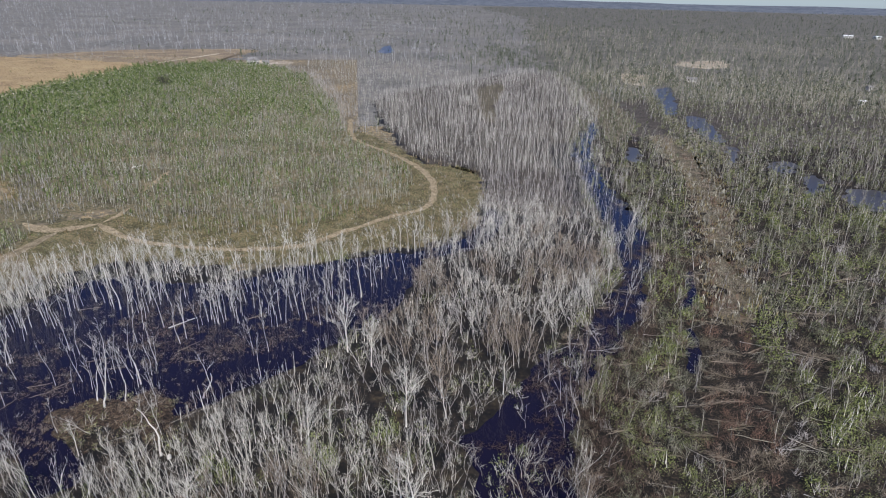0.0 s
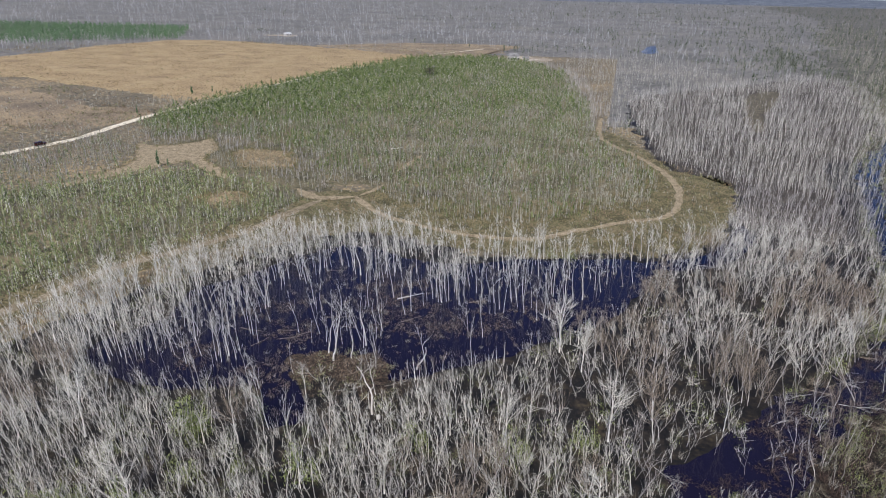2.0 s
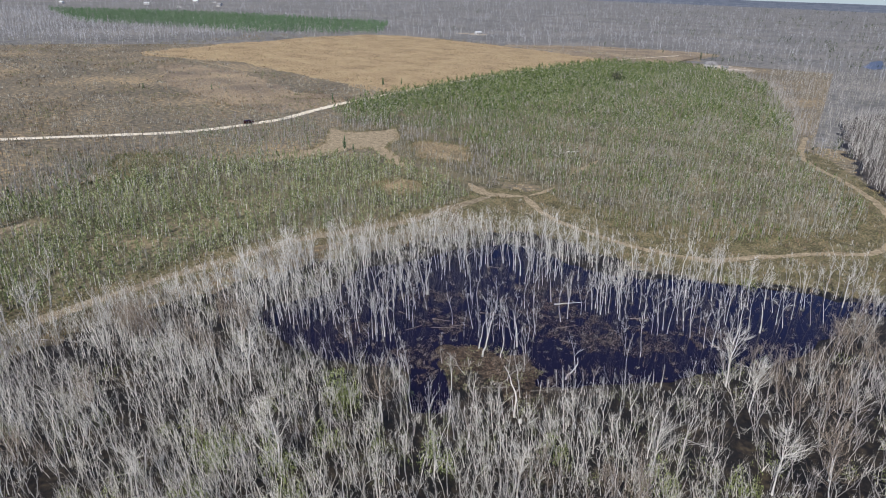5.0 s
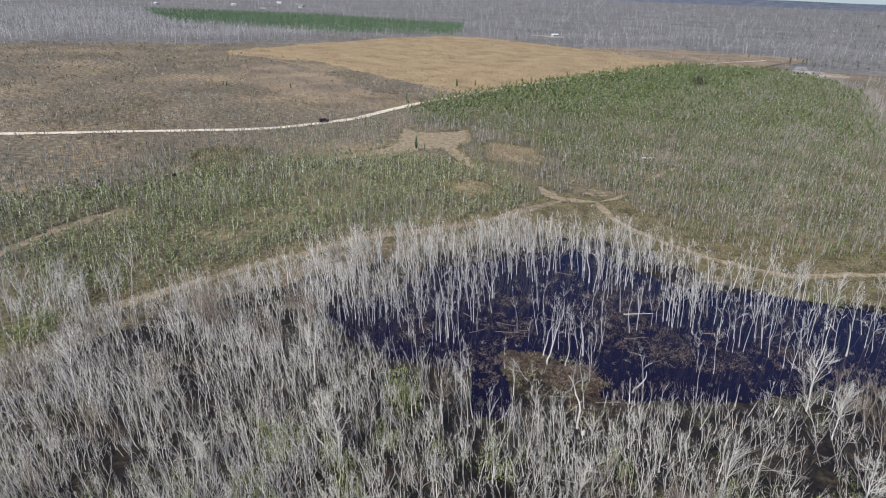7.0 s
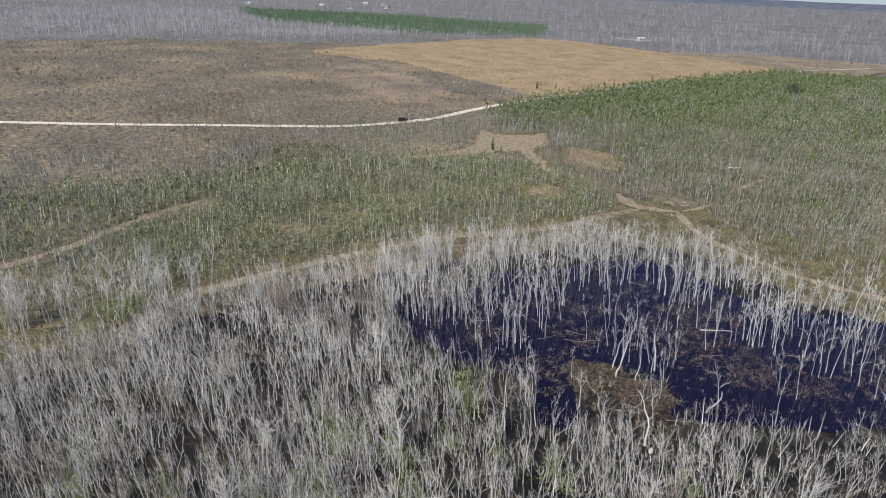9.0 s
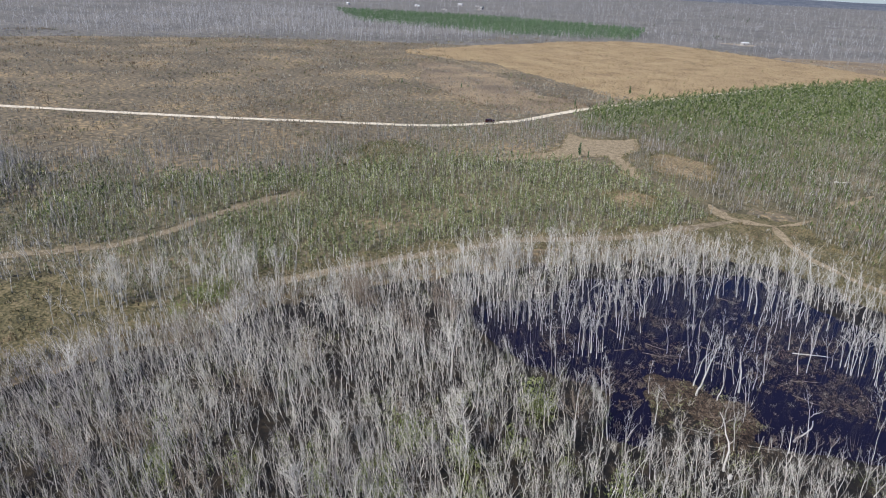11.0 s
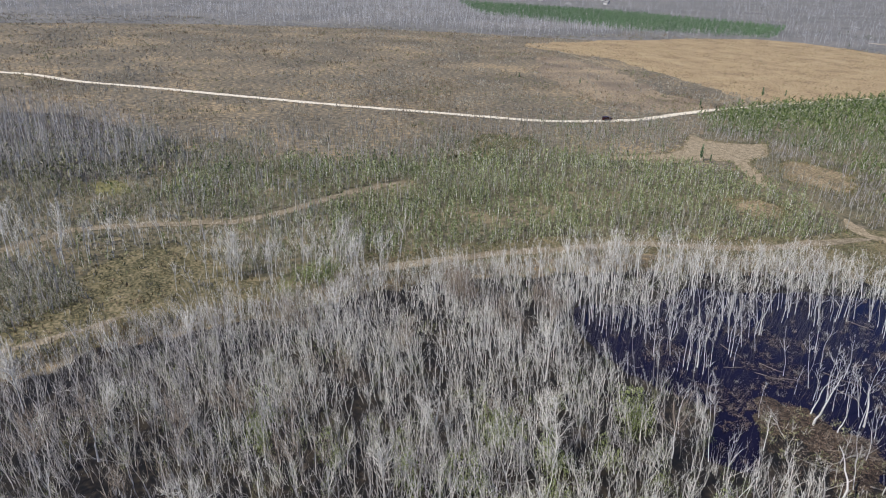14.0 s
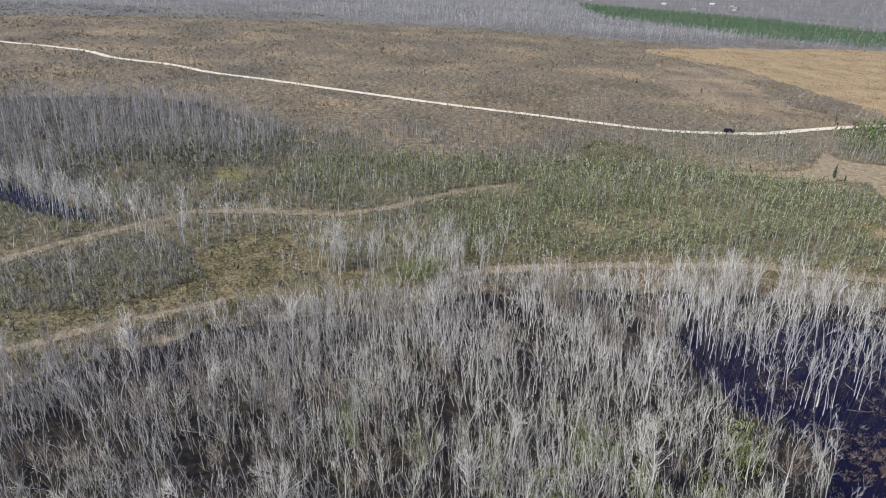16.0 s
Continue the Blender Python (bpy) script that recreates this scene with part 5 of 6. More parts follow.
# grass and brush growing over the rims of the bare patches
for poly in (CLEARING, CROSSING, BARE_PATCH, BARE_PINES):
    rim = smooth_line(poly, 0.8, True)
    q = np.concatenate([rim + sr.normal(0, 0.9 if poly is CROSSING else 1.5, rim.shape) for k in range(1 if poly is CROSSING else 3)])
    q = q[off_tracks(q)]
    RIM = [stalks(7, 0.8, 0.42, 0.09) for i in range(5)]
    scatter(RIM, q[::2], sr.uniform(0.5, 1.3, len(q[::2])), "rim_grass", [M_GRASS], "dry olive grass round a bare sandy patch", "grass", sr, 0.15)
    scatter(RIM, q[1::2], sr.uniform(0.5, 1.5, len(q[1::2])), "rim_brush", [M_SHRUB], "olive brush round a bare sandy patch", "brush", sr, 0.15)
    xs, ys = zip(*poly)
    q = grid_points(min(xs), max(xs), min(ys), max(ys), 1.7, sr)
    q = q[inside(poly, q) & (sr.uniform(0, 1, len(q)) < np.clip((0.10 if poly is CLEARING else 0.06) + 0.9 * field_noise(q, 6, 93.0), 0.0, 0.7))]
    if len(q):
        scatter(RIM, q, sr.uniform(0.25, 0.8, len(q)), "clearing_grass", [M_GRASS], "sparse dry grass on a bare sandy patch", "grass", sr, 0.15)
# heath beyond the road
HEATHCLUMP = [stalks(8, 1.3, 0.75, 0.10) for i in range(8)]
HEATHFAR = [stalks(7, 2.2, 0.85, 0.19) for i in range(8)]
HEATHSTEM = [whole(bare_tree(sr, sr.uniform(2.6, 4.4), 0.085, 4, 0, 0.25, 1.0, 0.8, sides=3, segs=2, limb_segs=1)) for i in range(6)]
for near, far, step, temps in ((0, 390, 2.5, HEATHCLUMP), (390, 780, 4.6, HEATHFAR)):
    p = grid_points(-740, -150, -340, 640, step, sr)
    away = polar(p)[0] + sr.normal(0, 15, len(p))
    p = p[(away >= near) & (away < far)]
    p = p[~inside(FIELD, p) & ~inside(PINE_A, p) & ~inside(PINE_B, p) & off_tracks(p, 0.3) & in_view(p, 3) & ~inside(GROVE, p) & ~inside(MEADOW_W, p) & ~inside(CROSSING, p) & ~inside(GREY_BELT, p) & ~inside(GAP, p) & ~((p[:, 0] > -228) & (p[:, 1] > 120))]
    g = 0.5 * field_noise(p, 70, 16.0) + 0.6 * field_noise(p, 19, 18.0) + 0.35 * field_noise(p, 6, 19.0)
    kind = sr.normal(0, 0.22, len(p)) + field_noise(p, 42, 29.0) + 0.4 * field_noise(p, 13, 28.0)
    take = sr.uniform(0, 1, len(p)) < np.clip(0.63 + 1.75 * g, 0.03, 0.97) * np.where(inside(APRON, p), 0.5, 1.0) * np.clip((-p[:, 0] - 175) / 45, 0.15, 1)
    for sel, mat, name, label in ((kind < 0.06, M_BRUSH, "heath_brush", "grey-brown leafless brush on wide heath"), ((kind >= 0.06) & (kind < 0.42), M_HEATHER, "heather", "rust brown low heath plants"),
                                  (kind >= 0.42, M_SHRUB, "heath_shrubs", "low olive shrubs on wide heath")):
        sel = sel & take
        scatter(temps, p[sel], sr.uniform(0.5, 1.2, sel.sum()), name, [mat], label, "brush", sr, 0.2)
    stems = take & (field_noise(p, 36, 39.0) + 0.6 * field_noise(p, 11, 49.0) > 0.05) & (sr.uniform(0, 1, len(p)) < (0.42 if near == 0 else 0.6))
    scatter(HEATHSTEM, p[stems] + sr.normal(0, 1, (stems.sum(), 2)), sr.uniform(0.45, 1.15, stems.sum()), "heath_saplings", [M_BRUSH, M_BRUSH], "thin grey leafless saplings on the heath", "saplings", sr, 0.1)
p = grid_points(-600, -230, 260, 640, 6.0, sr)
p = p[inside(FIELD, p) & off_tracks(p, 1)]
p = p[sr.uniform(0, 1, len(p)) < np.clip(0.36 + 0.9 * field_noise(p, 30, 89.0), 0.04, 0.8)]
scatter(HEATHFAR, p, sr.uniform(0.3, 0.75, len(p)), "field_weeds", [M_HEATHER], "rust brown weeds on the dry field", "brush", sr, 0.2)
TINY = [clump_template(4, 0.5, 0.35, 0.34, 0.05, 0.5) for i in range(4)]
p = grid_points(-560, -245, 280, 612, 2.9, sr)
p = p[inside(FIELD, p)]
p = p[sr.uniform(0, 1, len(p)) < np.clip(0.5 + 0.9 * field_noise(p, 25, 95.0), 0.05, 1)]
scatter(TINY, p, sr.uniform(0.6, 1.3, len(p)), "field_tufts", [M_GRASS], "dry brown grass tufts on the field", "grass", sr, 0.1)
p = grid_points(-690, -225, -320, 600, 12.0, sr)
p = p[~inside(PINE_A, p) & off_tracks(p, 1) & in_view(p, 4)]
p = p[~inside(FIELD, p) | (sr.uniform(0, 1, len(p)) < 0.35)]
scatter(FARSHRUB, p, sr.uniform(0.4, 1.3, len(p)), "heath_shrubs", [M_SHRUB], "small dark shrubs on heath and field", "shrubs", sr)

# ---- east side bushes ----
BIGBUSH = [twiggy(sr, 7, 1.4, 2.0, 0.022, 62, 0.18) for i in range(6)]
BIGBUSH_NEAR = [twiggy(sr, 15, 1.5, 1.9, 0.016, 150, 0.085) for i in range(6)]
BIGTWIG = [twiggy(sr, 17, 1.6, 1.9, 0.027) for i in range(5)]
p = grid_points(12, 250, 52, 330, 2.5, sr)
p = p[inside(EAST, p) & ~inside(CORRIDOR, p) & ~in_river(p) & ~inside(channel_line, p) & in_view(p, 1)]
p = p[(polar(p)[0] < 150) | (sr.uniform(0, 1, len(p)) < np.clip(1 - (polar(p)[0] - 150) / 170, 0.12, 1))]
g = field_noise(p, 11, 26.0) + 0.5 * field_noise(p, 4, 27.0)
h = field_noise(p, 7, 36.0)
far_side = polar(p)[0] > 150
green = (g > np.where(far_side, -0.02, 0.06)) & (h > -0.4)
olive = ~green & (h > np.where(far_side, -0.12, 0.02))
greys = ~green & ~olive & (h > -0.32)
size = sr.uniform(0.6, 1.6, len(p))
plant_and_scatter(150, BIGBUSH, ["woody_base", "foliage"], p[green], size[green], "green_bush", "fresh green bush among grey storm debris", "green bushes", "green_bushes", [M_BRUSH, M_LEAF], "fresh green bushes among storm debris", "bushes", sr, 0.1, near=BIGBUSH_NEAR)
near_olive = olive & (polar(p)[0] < 125)
olive &= ~near_olive
scatter(BIGBUSH_NEAR, p[near_olive], size[near_olive], "olive_bushes", [M_BRUSH, M_GREYOLIVE], "olive brown bushes among storm debris", "bushes", sr, 0.1)
scatter(BIGBUSH, p[olive], size[olive], "olive_bushes", [M_BRUSH, M_GREYOLIVE], "olive brown bushes among storm debris", "bushes", sr, 0.1)
for k, (m, label) in enumerate(((M_TWIGBROWN, "brown twiggy brush over storm debris"), (M_TAN, "tan twiggy brush over storm debris"), (M_TWIGMAUVE, "grey twiggy brush over storm debris"))):
    q, t = p[greys][k::3], size[greys][k::3]
    scatter(BIGTWIG, q, t, "debris_brush", [m], label, "brush", sr, 0.3)
p = grid_points(10, 120, 50, 300, 1.7, sr)
p = p[(inside(CORRIDOR, p) | near_line(EAST_BANK, p + np.array([-7.0, 0.0]), 5)) & ~inside(channel_line, p) & in_view(p, 2) & ~in_river(p)]
p = p[sr.uniform(0, 1, len(p)) < np.clip(1.25 - polar(p)[0] / 220, 0.25, 0.85)]
tone = field_noise(p, 9, 64.0) + sr.normal(0, 0.2, len(p)) + np.where((inside(CORRIDOR, p) & (p[:, 1] < 130)) | near_line(EAST_BANK, p, 9), 0.24, -0.05)
bankside = near_line(EAST_BANK, p, 10)
for sel, mat, label in ((bankside, M_DROWNED, "dark red-brown twiggy brush beside the channel"), (~bankside & (tone > 0.05), M_REDBROWN, "red-brown twiggy brush on a cleared strip"), (~bankside & (tone <= 0.05) & (tone > -0.25), M_TWIGBROWN, "brown twiggy brush on a cleared strip"), (~bankside & (tone <= -0.25), M_TAN, "tan twiggy brush on a cleared strip")):
    scatter(BIGTWIG, p[sel], sr.uniform(0.5, 1.35, sel.sum()), "debris_brush", [mat], label, "brush", sr, 0.2)
p = grid_points(-5, 60, 56, 160, 1.25, sr)
bankside = near_line(EAST_BANK, p, 9)
p = p[(inside(channel_line, p) | near_line(EAST_BANK, p, 4)) & (field_noise(p, 5, 38.0) > np.where(bankside, -0.14, 0.1))]
MATTED = [(v * np.array([1.1, 1.1, 0.38]), f, m) for v, f, m in TWIGGY]
scatter(MATTED, p, sr.uniform(0.5, 1.3, len(p)), "drowned_brush", [M_DROWNED], "dark red-brown flattened brush along the channel", "brush", sr, 0.3, 0.1)
p = p[sr.uniform(0, 1, len(p)) < 0.05]
scatter(near_templates[9:], p, sr.uniform(0.25, 0.6, len(p)), "channel_trees", [M_TWIG, M_TWIGBROWN], "small grey brown trees standing in the channel", "trees", sr, 0.15)
p = grid_points(18, 190, 55, 300, 3.3, sr)
p = p[inside(EAST, p) & ~in_river(p) & ~inside(channel_line, p) & in_view(p, 1) & (~inside(CORRIDOR, p) | (sr.uniform(0, 1, len(p)) < 0.2))]
p = p[field_noise(p, 8, 48.0) > np.where(polar(p)[0] > 130, -0.12, 0.04)]
for temps, sel in ((small_templates, polar(p)[0] < 135), (THIN, polar(p)[0] >= 135)):
    scatter(temps, p[sel], sr.uniform(0.3, 0.75, sel.sum()), "storm_saplings", [M_TWIGMAUVE, M_BRUSH], "thin grey saplings among storm debris", "saplings", sr, 0.14)
# grass and brush growing into the far end of the cleared strip
q = smooth_line(CORRIDOR_FAR, 0.9, True)
q = np.concatenate([q + sr.normal(0, 2.0, q.shape) for k in range(3)])
scatter(BRUSH, q[::2], sr.uniform(0.7, 1.6, len(q[::2])), "strip_brush", [M_STEM], "olive grey brush along a cleared strip", "brush", sr, 0.15)
scatter(BRUSH, q[1::2], sr.uniform(0.5, 1.3, len(q[1::2])), "strip_grass", [M_GRASS], "dry tan grass along a cleared strip", "grass", sr, 0.15)
# undergrowth of the western scrub and of the grove
p = grid_points(-245, -104, -75, 150, 2.1, sr)
p = p[(p[:, 1] < 72) | (~inside(PINE_B, p) & (p[:, 0] < -180))]
p = p[sr.uniform(0, 1, len(p)) < west_fade(p)]
p = p[off_tracks(p, 0.2) & ~inside(swamp_line, p) & ~inside(POND_W, p) & (~inside(MEADOW_W, p) | inside(THICKET_W, p))]
g = field_noise(p, 17, 46.0) + 0.5 * field_noise(p, 6, 47.0)
p, g = p[g > -0.42], g[g > -0.42]
scatter(THICK, p[g > 0], sr.uniform(0.5, 1.3, (g > 0).sum()), "scrub_bushes", [M_STEM, M_PINE], "green olive bushes in rough scrub", "shrubs", sr, 0.1)
scatter(SHRUB, p[g <= 0], sr.uniform(0.5, 1.1, (g <= 0).sum()), "scrub_bushes", [M_STEM, M_SHRUB], "olive brown bushes in rough scrub", "shrubs", sr, 0.1)
p = grid_points(-142, -104, -57, -10, 1.55, sr)
p = p[inside(THICKET_W, p) & off_tracks(p, 0.3) & ~inside(swamp_line, p)]
p = p[field_noise(p, 9, 52.0) > -0.38]
scatter(THICK, p, sr.uniform(0.9, 2.0, len(p)), "scrub_bushes", [M_STEM, M_GREYOLIVE], "dark olive thicket beside a meadow", "shrubs", sr, 0.1)
p = grid_points(-142, -104, -57, -10, 1.15, sr)
p = p[inside(THICKET_W, p) & off_tracks(p, 0.6) & ~inside(swamp_line, p)]
p = p[sr.uniform(0, 1, len(p)) < np.clip(0.55 + 1.2 * field_noise(p, 8, 53.0), 0.05, 0.95)]
scatter(STEM, p, sr.uniform(0.45, 1.0, len(p)), "thicket_saplings", [M_TWIGMAUVE, M_TWIGMAUVE], "grey leafless saplings crowding a meadow thicket", "saplings", sr, 0.08)
p = grid_points(-256, -178, -45, 212, 2.0, sr)
fade = np.clip((p[:, 0] + 252 + 14 * field_noise(p, 20, 74.0)) / 48, 0, 1)
p, fade = p[off_tracks(p, 0.5)], fade[off_tracks(p, 0.5)]
ok = ~inside(PINE_B, p) & ~inside(PINE_A, p) & ~inside(CROSSING, p) & ~inside(BARE_PATCH, p) & ~inside(GROVE, p) & ~inside(YELLOW_GRASS, p) & ~inside(POND_W, p) & ~inside(CLEARING, p)
ok &= sr.uniform(0, 1, len(p)) < fade * np.clip(0.62 + 1.2 * field_noise(p, 16, 75.0), 0.08, 1)
p = p[ok]
tone = sr.uniform(0, 1, len(p)) + 0.8 * field_noise(p, 24, 76.0)
for sel, temps, mats, label in ((tone < 0.46, STEM, [M_TWIGMAUVE, M_TWIGMAUVE], "mauve grey saplings between pines and road"), ((tone >= 0.46) & (tone < 0.64), STEM, [M_STEM, M_STEM], "olive grey saplings between pines and road"), (tone >= 0.64, BRUSH, [M_STEM], "olive grey brush between pines and road")):
    scatter(temps, p[sel], sr.uniform(0.55, 1.15, sel.sum()) * (1.4 if temps is BRUSH else 1.0), "roadside_scrub", mats, label, "scrub", sr, 0.1)
p = grid_points(-262, -186, -42, 34, 2.4, sr)
p = p[off_tracks(p, 0.5) & ~inside(YELLOW_GRASS, p) & (field_noise(p, 12, 79.0) + 0.012 * (p[:, 0] + 222) * np.where(p[:, 0] < -222, 1, -0.6) > -0.08)]
scatter(THICK, p, sr.uniform(0.8, 1.9, len(p)), "grove_bushes", [M_STEM, M_PINE], "dark green bushes under grey grove trees", "bushes", sr, 0.1)
# dry tufts and brush on the rim between forest and meadow
rim = smooth_line([q for q in SWAMP[:11]], 0.5, False)
rim = np.concatenate([rim + sr.normal((1.5, 0), 2.1, rim.shape) for k in range(7)])
rim = rim[off_tracks(rim, 0.1) & ~inside(pond_line, rim)]
for k, (temps, mats, label) in enumerate(((TUFT, [M_GRASS], "dry grass under the forest edge"), (BRUSH, [M_HEATHER], "rust brown brush under the forest edge"), (BRUSH, [M_STEM], "olive grey brush under the forest edge"))):
    q = rim[k::3]
    scatter(temps, q, sr.uniform(0.5, 1.3, len(q)), "edge_brush", mats, label, "brush", sr, 0.15)
# olive brush between the small pool, the grove and the far track
p = grid_points(-232, -150, -62, 24, 1.9, sr)
p = p[off_tracks(p, 0.3) & ~inside(POND_W, p) & ~inside(YELLOW_GRASS, p)]
g = field_noise(p, 13, 56.0) + 0.5 * field_noise(p, 5, 57.0)
p, g = p[g > -0.25], g[g > -0.25]
scatter(THICK, p[g > 0.15], sr.uniform(0.6, 1.5, (g > 0.15).sum()), "scrub_bushes", [M_STEM, M_GREYOLIVE], "dark olive bushes before a grey grove", "shrubs", sr, 0.1)
scatter(BRUSH, p[g <= 0.15], sr.uniform(0.7, 1.8, (g <= 0.15).sum()), "scrub_brush", [M_STEM], "olive grey brush before a grey grove", "brush", sr, 0.15)
p = grid_points(-300, -150, -125, 22, 4.2, sr)
p = p[inside(GROVE, p + 6) | inside(GROVE, p - 6)]
p = p[sr.uniform(0, 1, len(p)) < 0.7]
scatter(SHRUB, p, sr.uniform(1.4, 2.8, len(p)), "grove_bushes", [M_BRUSH, M_SHRUB], "olive bushes under grey grove trees", "bushes", sr, 0.1)
p = grid_points(-105, 30, -30, 140, 4.4, sr)
p = p[inside(swamp_line, p) & ~inside(pond_line, p) & in_view(p, 4) & (polar(p)[0] > 45) & (field_noise(p, 12, 91.0) > 0.12)]
scatter(BUSH, p, sr.uniform(0.8, 2.2, len(p)), "swamp_bushes", [M_TWIG, M_LEAF], "young green bushes under swamp trees", "bushes", sr, z=0.3)

# ---- far woods ----
fr = np.random.default_rng(57)


def far_tree(r, h):
    pieces = [(*tube([(0, 0, 0), (0, 0, h)], [0.2, 0.05], 3, True), 0)]
    for k in range(2):
        c = np.array([0, 0, h * r.uniform(0.4, 0.75)])
        dd = rand_dir(r, 35, 70)
        pieces.append((*tube([c, c + dd * h * 0.42], [0.2, 0.04], 3, True), 0))
    return join(pieces)


def far_crown(r, h, wd):
    v, f = leaf_clump(r, 7, wd, h * 0.55, 1.2, h * 0.3, 0.3)
    return join([(*tube([(0, 0, 0), (0, 0, h * 0.9)], [0.2, 0.05], 3, True), 0), (v, f, 0)])


FAR = [far_tree(fr, 11) for i in range(5)]
EVER = [far_crown(fr, 9, 1.5) for i in range(4)]
BELT = grid_points(-1200, -560, 0, 470, 8.5, fr)
BELT = BELT[inside(GREY_BELT, BELT) & ~inside(STRIP, BELT)]
scatter(FAR, BELT, fr.uniform(0.5, 0.9, len(BELT)), "grey_belt", [M_HAZEWOOD], "belt of thin grey trees beyond the heath", "woods", fr, 0.06)
n = 38000
u = fr.uniform(0, 1, n)
dist = np.exp(np.log(300) + (np.log(4700) - np.log(300)) * u ** 1.15)
turn = np.radians(fr.uniform(-42, 122, n))
p = np.stack([-np.sin(turn) * dist, np.cos(turn) * dist], 1)
wood = (dist > 660) | (p[:, 0] > -48 - (p[:, 1] - 330) * 0.2)
wood &= ~inside(FIELD, p) & ~inside(STRIP, p) & ~inside(PINE_A, p) & (~inside(EAST, p) | ((p[:, 1] > 400) & clear_of_houses(p) & (fr.uniform(0, 1, n) < 0.9))) & ~inside(swamp_line, p) & ~in_river(p) & ~inside(RIVER_FAR, p) & ~near_line(ROAD, p, 9) & ~near_line(ROAD_N, p, 6)
wood &= ~inside(NORTH_BELT, p) & (~inside(FIELD_BACK, p) | (fr.uniform(0, 1, n) < 0.25))
wood &= ~((p[:, 0] < -225) & (dist < 700) & (p[:, 1] < 620))
p, dist = p[wood], dist[wood]
ever = field_noise(p, 160, 40.0) + 0.4 * field_noise(p, 50, 44.0) + 0.0024 * p[:, 0] / (1 + dist / 900) + 0.22 * np.clip((dist - 1000) / 900, 0, 1) + fr.normal(0, 0.18, len(p)) > -0.03
size = fr.uniform(0.45, 0.95, len(p)) * np.clip(0.75 + dist / 2600, 0.75, 1.6)
mossy = ~ever & (0.004 * (p[:, 0] - 20) - 0.0006 * (dist - 700) + fr.normal(0, 0.35, len(p)) + field_noise(p, 60, 41.0) > 0.25)
ever = ever | ~mossy & (p[:, 0] > 30) & (dist < 1100) & (fr.uniform(0, 1, len(p)) < 0.35)
scatter(FAR, p[mossy], size[mossy], "far_woods", [M_STEM], "olive grey half-leafy woods beyond the river", "woods", fr, 0.06)
plain_grey = ~ever & ~mossy
scatter(FAR, p[plain_grey], size[plain_grey], "far_woods", [M_HAZEWOOD], "grey leafless woods to the horizon, lightened for haze", "woods", fr, 0.06)
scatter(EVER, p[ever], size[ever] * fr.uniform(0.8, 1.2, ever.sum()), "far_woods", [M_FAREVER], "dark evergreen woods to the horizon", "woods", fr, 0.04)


# denser olive woods beyond the storm wood
u = fr.uniform(0, 1, 9000)
dist = 430 * (1500 / 430) ** u
turn = np.radians(fr.uniform(-42, -4, 9000))
p = np.stack([-np.sin(turn) * dist, np.cos(turn) * dist], 1)
p = p[(p[:, 0] > 70 + 0.05 * p[:, 1]) & ~in_river(p) & clear_of_houses(p) & ~inside(swamp_line, p)]
p = p[fr.uniform(0, 1, len(p)) < np.clip(0.7 + 0.9 * field_noise(p, 70, 42.0), 0.1, 1)]
kind = fr.uniform(0, 1, len(p)) + 0.7 * field_noise(p, 45, 43.0)
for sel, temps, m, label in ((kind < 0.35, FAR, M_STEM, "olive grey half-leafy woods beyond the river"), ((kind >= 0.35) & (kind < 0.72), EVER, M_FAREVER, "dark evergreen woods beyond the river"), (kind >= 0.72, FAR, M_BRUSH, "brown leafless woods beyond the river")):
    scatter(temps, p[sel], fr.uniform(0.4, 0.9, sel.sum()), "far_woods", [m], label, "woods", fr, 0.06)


belt = smooth_line([(56, 820), (64, 704), (80, 600), (96, 470), (112, 420)], 1.4, False)
belt = belt + fr.normal(0, (11, 14), belt.shape)
belt = belt[~in_river(belt) & ~inside(swamp_line, belt)]
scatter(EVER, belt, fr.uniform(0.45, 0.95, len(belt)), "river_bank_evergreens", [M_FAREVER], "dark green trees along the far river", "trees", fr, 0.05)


# ---- snags, stumps and logs ----
hr = np.random.default_rng(71)
WOOD = [M_SILVER, M_SILVER]


def snag(x, y, h, rad, limbs, turn, label, lean=0.0, wander=1.2, spread=0.5):
    r = np.random.default_rng(int(abs(x * 13 + y * 7)))
    tree = bare_tree(r, h, rad, limbs, 1, 0.35, wander, spread, broken=True, sides=7, segs=9)
    root = tree_thing(tree, "snag", label, WOOD, "")
    root.matrix_basis = pose(x, y, 0.05, lean, 0, turn)
    return root


snag(-51.0, 84.8, 9.0, 0.16, 8, 20, "thick bleached dead tree with broken limbs at the water's edge")
snag(-53.0, 86.6, 7.0, 0.10, 4, 80, "thin bleached dead tree beside a thicker one")
snag(-48.6, 86.6, 6.2, 0.09, 3, 140, "thin bleached dead trunk beside the pond")
snag(-48.4, 91.5, 5.5, 0.15, 2, 200, "short pale broken trunk standing in the pond", 4)
snag(-38.0, 74.1, 8.0, 0.16, 3, 260, "tall crooked bleached trunk with a bent top", 3, 2.2)
snag(-37.0, 88.0, 6.0, 0.16, 3, 40, "leaning pale dead trunk with a fork", 24)
snag(-16.8, 125.8, 6.5, 0.14, 3, 300, "forked bleached dead tree in open water", 5)
snag(-19.4, 118.0, 9.0, 0.11, 1, 10, "slim white dead trunk in open water", -4)
snag(-6.5, 148.6, 7.0, 0.10, 1, 90, "single thin white dead trunk at the shore", -5, 0.3, 0.2)
snag(-73, 97, 7.5, 0.13, 4, 33, "pale dead tree standing alone in the pond", 2)
snag(-68, 79, 6.5, 0.12, 4, 75, "pale dead tree standing alone in the pond", -3)
